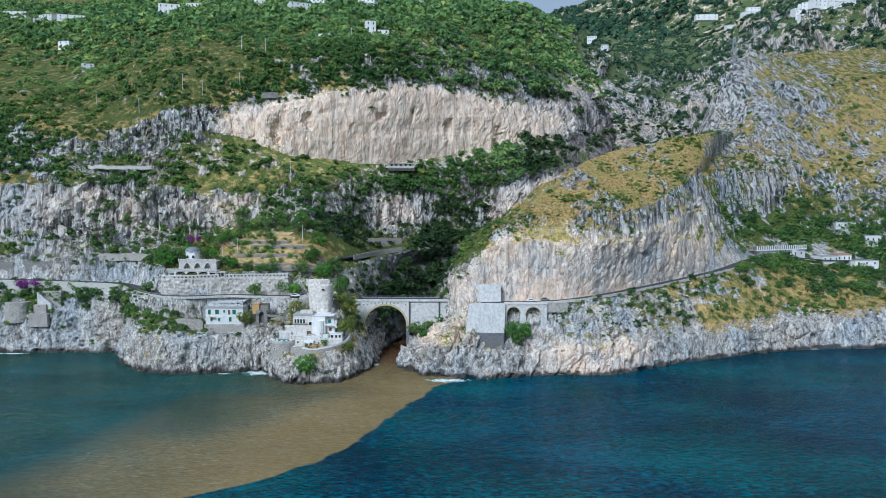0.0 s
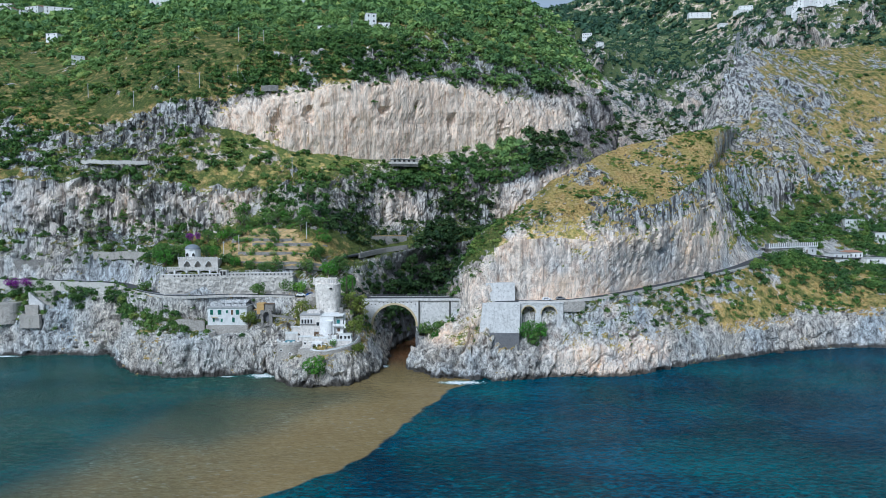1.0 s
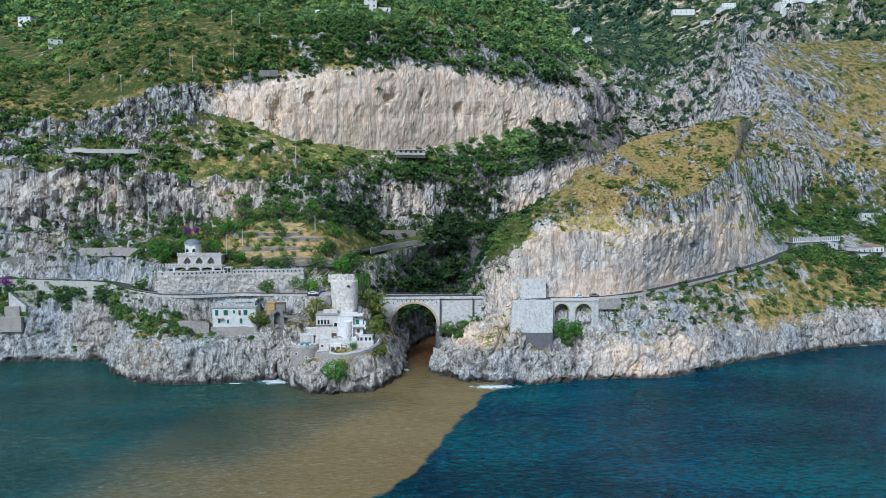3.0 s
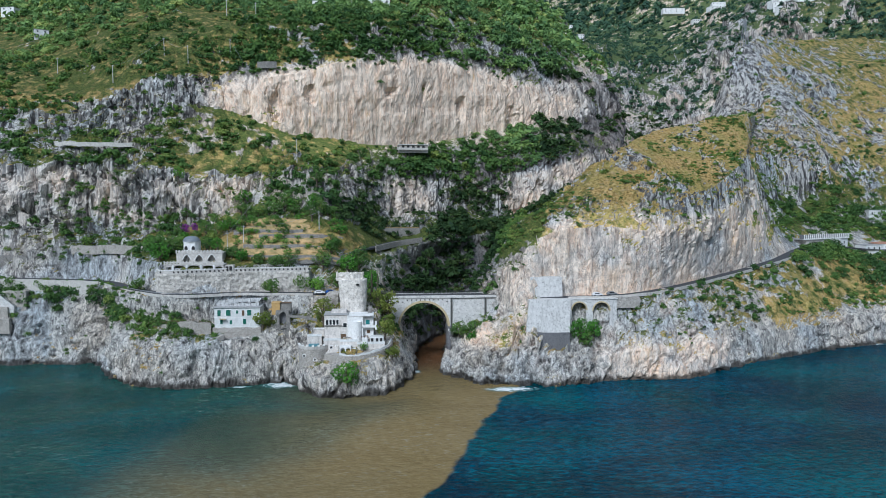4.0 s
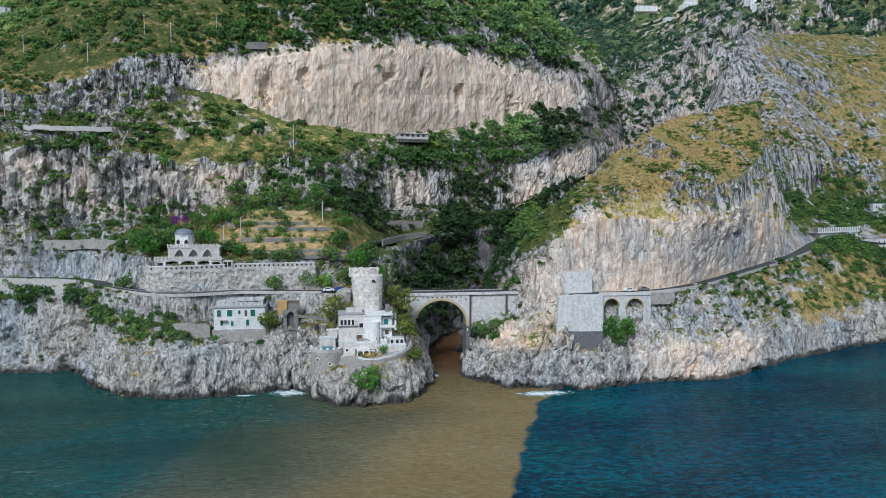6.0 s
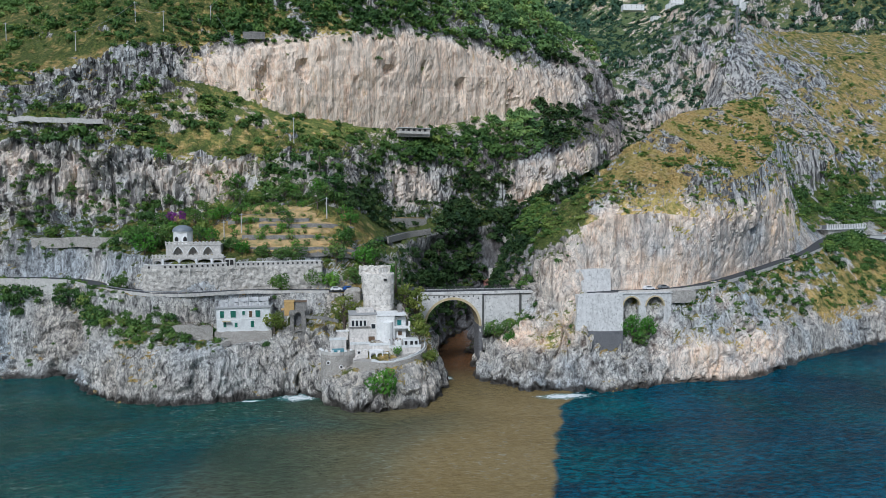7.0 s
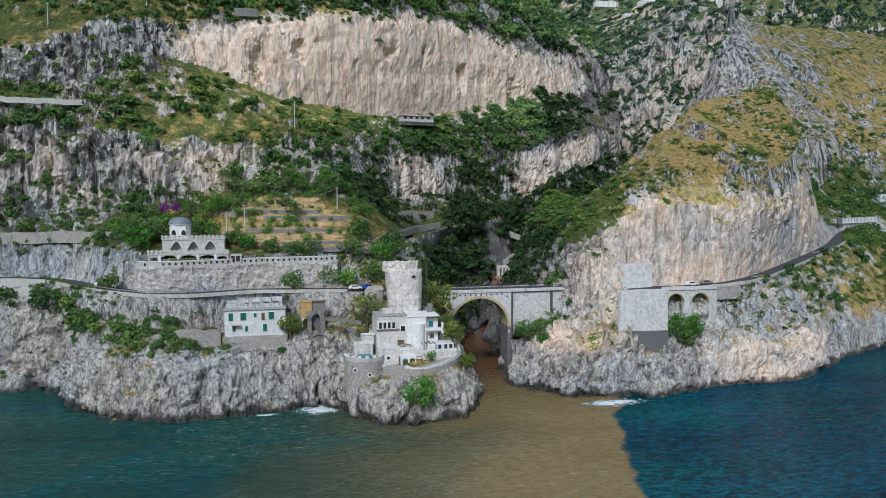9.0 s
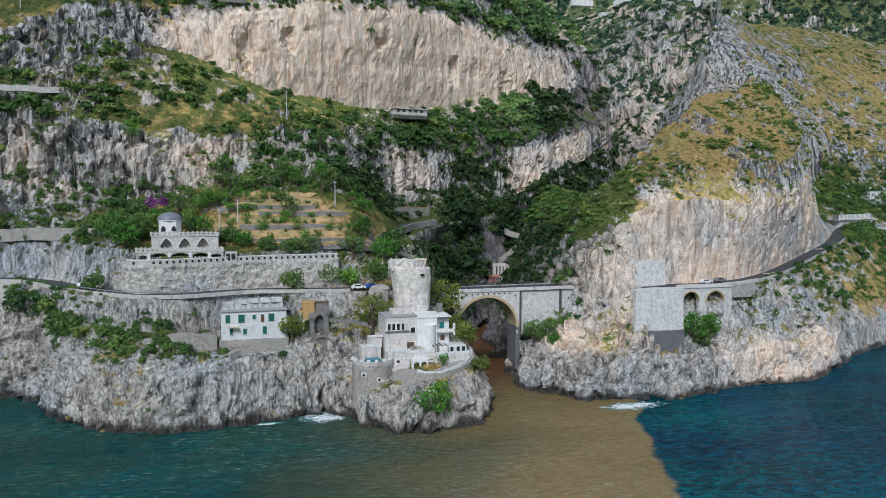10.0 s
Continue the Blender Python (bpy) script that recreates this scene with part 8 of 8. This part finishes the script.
pylon = thing("pylon", pose(224, 536, pz - 1), "steel lattice pylon on the ridge", "pylon")
for sx, sy in ((-1, -1), (1, -1), (1, 1), (-1, 1)):
    bm = bmesh.new()
    a, b = Vector((sx * 2.2, sy * 2.2, 0)), Vector((sx * 0.4, sy * 0.4, 20))
    for k in range(10):
        p, q = a.lerp(b, k / 10), a.lerp(b, (k + 1) / 10)
        box(bm, min(p.x, q.x) - 0.1, max(p.x, q.x) + 0.1, min(p.y, q.y) - 0.1, max(p.y, q.y) + 0.1, p.z, q.z)
    part("leg", bm, METAL, pylon)
for k in range(8):
    w = 2.2 - 1.8 * k / 8
    box_part("brace", (-w, w, -w - 0.06, -w + 0.06, 2.4 * k, 2.4 * k + 0.15), METAL, pylon, bevel=0)
for z in (15.5, 18.5):
    box_part("arm", (-4, 4, -0.12, 0.12, z, z + 0.25), METAL, pylon, bevel=0)

# ---- single trees and bushes ----
TREES = []


def plant(kind, x, y, z, height, radius, leaf, trunk, hue, label):
    TREES.append((kind, x, y, z, height, radius, leaf, trunk, hue, label))


plant("pine_tree", -44.0, 299, 21, 11.5, 3.9, PINE, 0.25, 0.66, "umbrella-like pine beside the tower")
plant("pine_tree", -40.2, 301, 17, 14.5, 3.6, PINE, 0.3, 0.72, "tall olive-green pine beside the bridge")
plant("pine_tree", -40.5, 296, 15, 8, 3.2, PINE, 0.2, 0.6, "leaning pine under the tower")
plant("pine_tree", -64.0, 296, 18, 12.5, 3.8, PINE, 0.15, 0.62, "pine between tower and cliff")
plant("cypress_tree", -46.5, 305, 28, 15, 1.5, LEAF, 0.05, 0.3, "slender dark cypress behind the tower")
plant("cypress_tree", -44.2, 307, 28, 12, 1.2, LEAF, 0.05, 0.3, "slender dark cypress behind the tower")
plant("cypress_tree", -82.5, 329.5, 46, 6.5, 0.9, LEAF, 0.05, 0.3, "small dark cypress on the terraces")
plant("round_bush", -54.2, 266.6, 4.2, 8.2, 4.4, BRIGHTLEAF, 0.0, 0.5, "large bright green bush hanging on the rock")
plant("round_bush", -39.0, 278.5, 11.0, 3.6, 2.4, PINE, 0.0, 0.6, "yellow-green bush at the terrace's edge")
plant("round_bush", -41.5, 284.5, 16.5, 6.5, 3.2, PINE, 0.1, 0.62, "yellow-green pine behind the white terrace")
plant("round_bush", -49.0, 279.0, 13.4, 2.4, 1.5, BRIGHTLEAF, 0.0, 0.4, "small green shrub on the terrace")
plant("pine_tree", -85.6, 292.5, 19.0, 5.8, 3.3, PINE, 0.2, 0.6, "bushy olive-green pine beside the house")
plant("round_bush", -84.5, 305.5, 29.8, 5.6, 3.2, LEAF, 0.1, 0.5, "dense green bush by the road")
plant("round_bush", 29.5, 285.8, 13.5, 8.6, 3.8, BRIGHTLEAF, 0.05, 0.35, "dense green bush under the viaduct")
plant("round_bush", 34.5, 284.8, 14.5, 7.4, 3.0, BRIGHTLEAF, 0.05, 0.45, "dense green bush under the viaduct")
plant("round_bush", 31.5, 283.6, 12.0, 5.4, 2.6, LEAF, 0.0, 0.5, "low bush under the viaduct")
plant("round_bush", -12.5, 306, 12.5, 5.4, 3.2, LEAF, 0.0, 0.5, "dark bush below the bridge wall")
plant("round_bush", -7.5, 305.5, 12.5, 5.8, 3.6, LEAF, 0.0, 0.55, "dark bush below the bridge wall")
plant("round_bush", -2.5, 305, 13.0, 5.4, 3.4, LEAF, 0.0, 0.6, "dark bush below the bridge wall")
plant("round_bush", 2.0, 303.5, 12.5, 4.4, 2.8, BRIGHTLEAF, 0.0, 0.3, "green bush below the bridge wall")
plant("round_bush", -8.0, 301.5, 10.5, 4.0, 2.8, BRIGHTLEAF, 0.0, 0.25, "green bush on the gorge side")
plant("round_bush", 9.0, 288.5, 15.5, 4.4, 2.4, LEAF, 0.0, 0.5, "bush beside the concrete panel")
plant("fig_tree", -68.0, 313, 28.5, 6.5, 3.6, BRIGHTLEAF, 0.2, 0.75, "light green tree by the car park")
plant("fig_tree", -73.5, 314, 29.0, 7.5, 3.8, LEAF, 0.2, 0.65, "green tree by the car park")
plant("fig_tree", -60.0, 315, 29.0, 8.0, 4.0, LEAF, 0.2, 0.6, "green tree behind the tower")
plant("fig_tree", -79.5, 317, 38.0, 6.5, 3.8, LEAF, 0.15, 0.45, "dark tree on the terrace wall")
plant("fig_tree", -84.5, 316, 38.5, 5.0, 3.2, LEAF, 0.15, 0.45, "dark tree on the terrace wall")
plant("fig_tree", -91.0, 316, 39.5, 4.8, 2.6, LEAF, 0.15, 0.5, "bush on the villa's wall")
for k, (x, y, h, r) in enumerate(((-128.5, 316, 8, 4.2), (-131.5, 321, 9, 4.5), (-126.5, 322, 8, 4), (-133, 327, 7, 3.8), (-122.5, 324, 7, 3.8), (-101.5, 318, 5, 3.0), (-97.5, 316.5, 4.5, 2.8), (-135.5, 312, 5, 3.0), (-66, 318, 7, 4), (-56, 320, 8, 4.2), (-52, 325, 9, 4.5), (-63, 324, 7, 3.8), (-47.5, 318, 8, 4.0))):
    TREES.append(("broadleaf_tree", x, y, ground_at(x, y, 38) - 0.3, h, r, LEAF if k % 3 else BRIGHTLEAF, 0.15, 0.3 + 0.07 * (k % 5), "leafy green tree beside the villa and the road"))
for k, (x, y, z, h, r) in enumerate(((-52, 345, 36, 6, 3.4), (-33, 366, 34, 6, 3.6), (-57, 341, 38, 7, 3.8), (-20, 376, 36, 6, 3.6))):
    TREES.append(("broadleaf_tree", x, y, z, h, r, SHADEDLEAF if k % 2 else LEAF, 0.15, 0.45, "dark leafy tree below the hairpin road"))
for k, (x, y, z, r) in enumerate(((4, 398, 12, 2.6), (13.5, 395, 10, 2.4), (24, 399, 15, 3.6), (2.5, 404, 16, 2.8), (26.5, 404, 17.5, 3.8), (8, 396, 8, 2.6), (20, 396.5, 9, 2.8), (25, 411, 18.5, 4.0))):
    TREES.append(("round_bush", x, y, z, r * 1.5, r, SHADEDLEAF, 0.0, 0.4 + 0.05 * (k % 3), "dark bush on the rock of the gorge"))
for i, (nm, x, y, z, h, r, leaf, tr, hue, lab) in enumerate(TREES):
    tree(nm, x, y, z, h, r, 100 + i, lab, leaf, tr, 9 if "cypress" not in nm else 7, 700 if r > 2 else 300, hue, "cypress" in nm, "bush" if "bush" in nm else "tree")
r2 = np.random.default_rng(21)
for i in range(84):
    k = r2.integers(0, 8)
    x, y = r2.uniform(-103, -60), 318.6 + 3.3 * k + r2.uniform(0, 2.4)
    h = r2.uniform(1.2, 2.6)
    tree("garden_shrub", x, y, 43.2 + 1.9 * k + (y - 318.6 - 3.3 * k) * 0.42, h, h * r2.uniform(0.5, 0.9), 500 + i, "small green shrub on the terraced plots", BRIGHTLEAF if i % 3 else LEAF, 0.05, 6, 150, r2.uniform(0.3, 0.8), False, "shrub", "shrubs of the terraced plots")
for i in range(46):
    x = r2.uniform(-132, -40)
    y = 322 + r2.uniform(0, 34) + max(0, (x + 70) * 0.35)
    if -106 < x < -66 and y < 342 and i % 3:
        y = r2.uniform(343, 352)
    if x > -58 and y > 334:
        continue
    z = ground_at(x, y, 45)
    tree("garden_tree", x, y, z - 0.3, r2.uniform(4.0, 7.5), r2.uniform(2.0, 3.8), 300 + i, "leafy tree among the terraced gardens", LEAF if i % 4 else BRIGHTLEAF, 0.22, 8, 420, r2.uniform(0.3, 0.7), False, "tree", "trees of the terraced gardens")
for i, (x, y, z, w) in enumerate(((-207, 335, 30.5, 3.4), (-201, 335.5, 30.5, 2.8), (-124, 336, 52, 1.8), (-120.5, 336.5, 52.3, 1.5))):
    tree("bougainvillea", x, y, z, 3.6, w, 400 + i, "purple flowering bougainvillea on a wall", PURPLE, 0.0, 8, 420, 0.5, False, "shrub", "flowering shrubs")
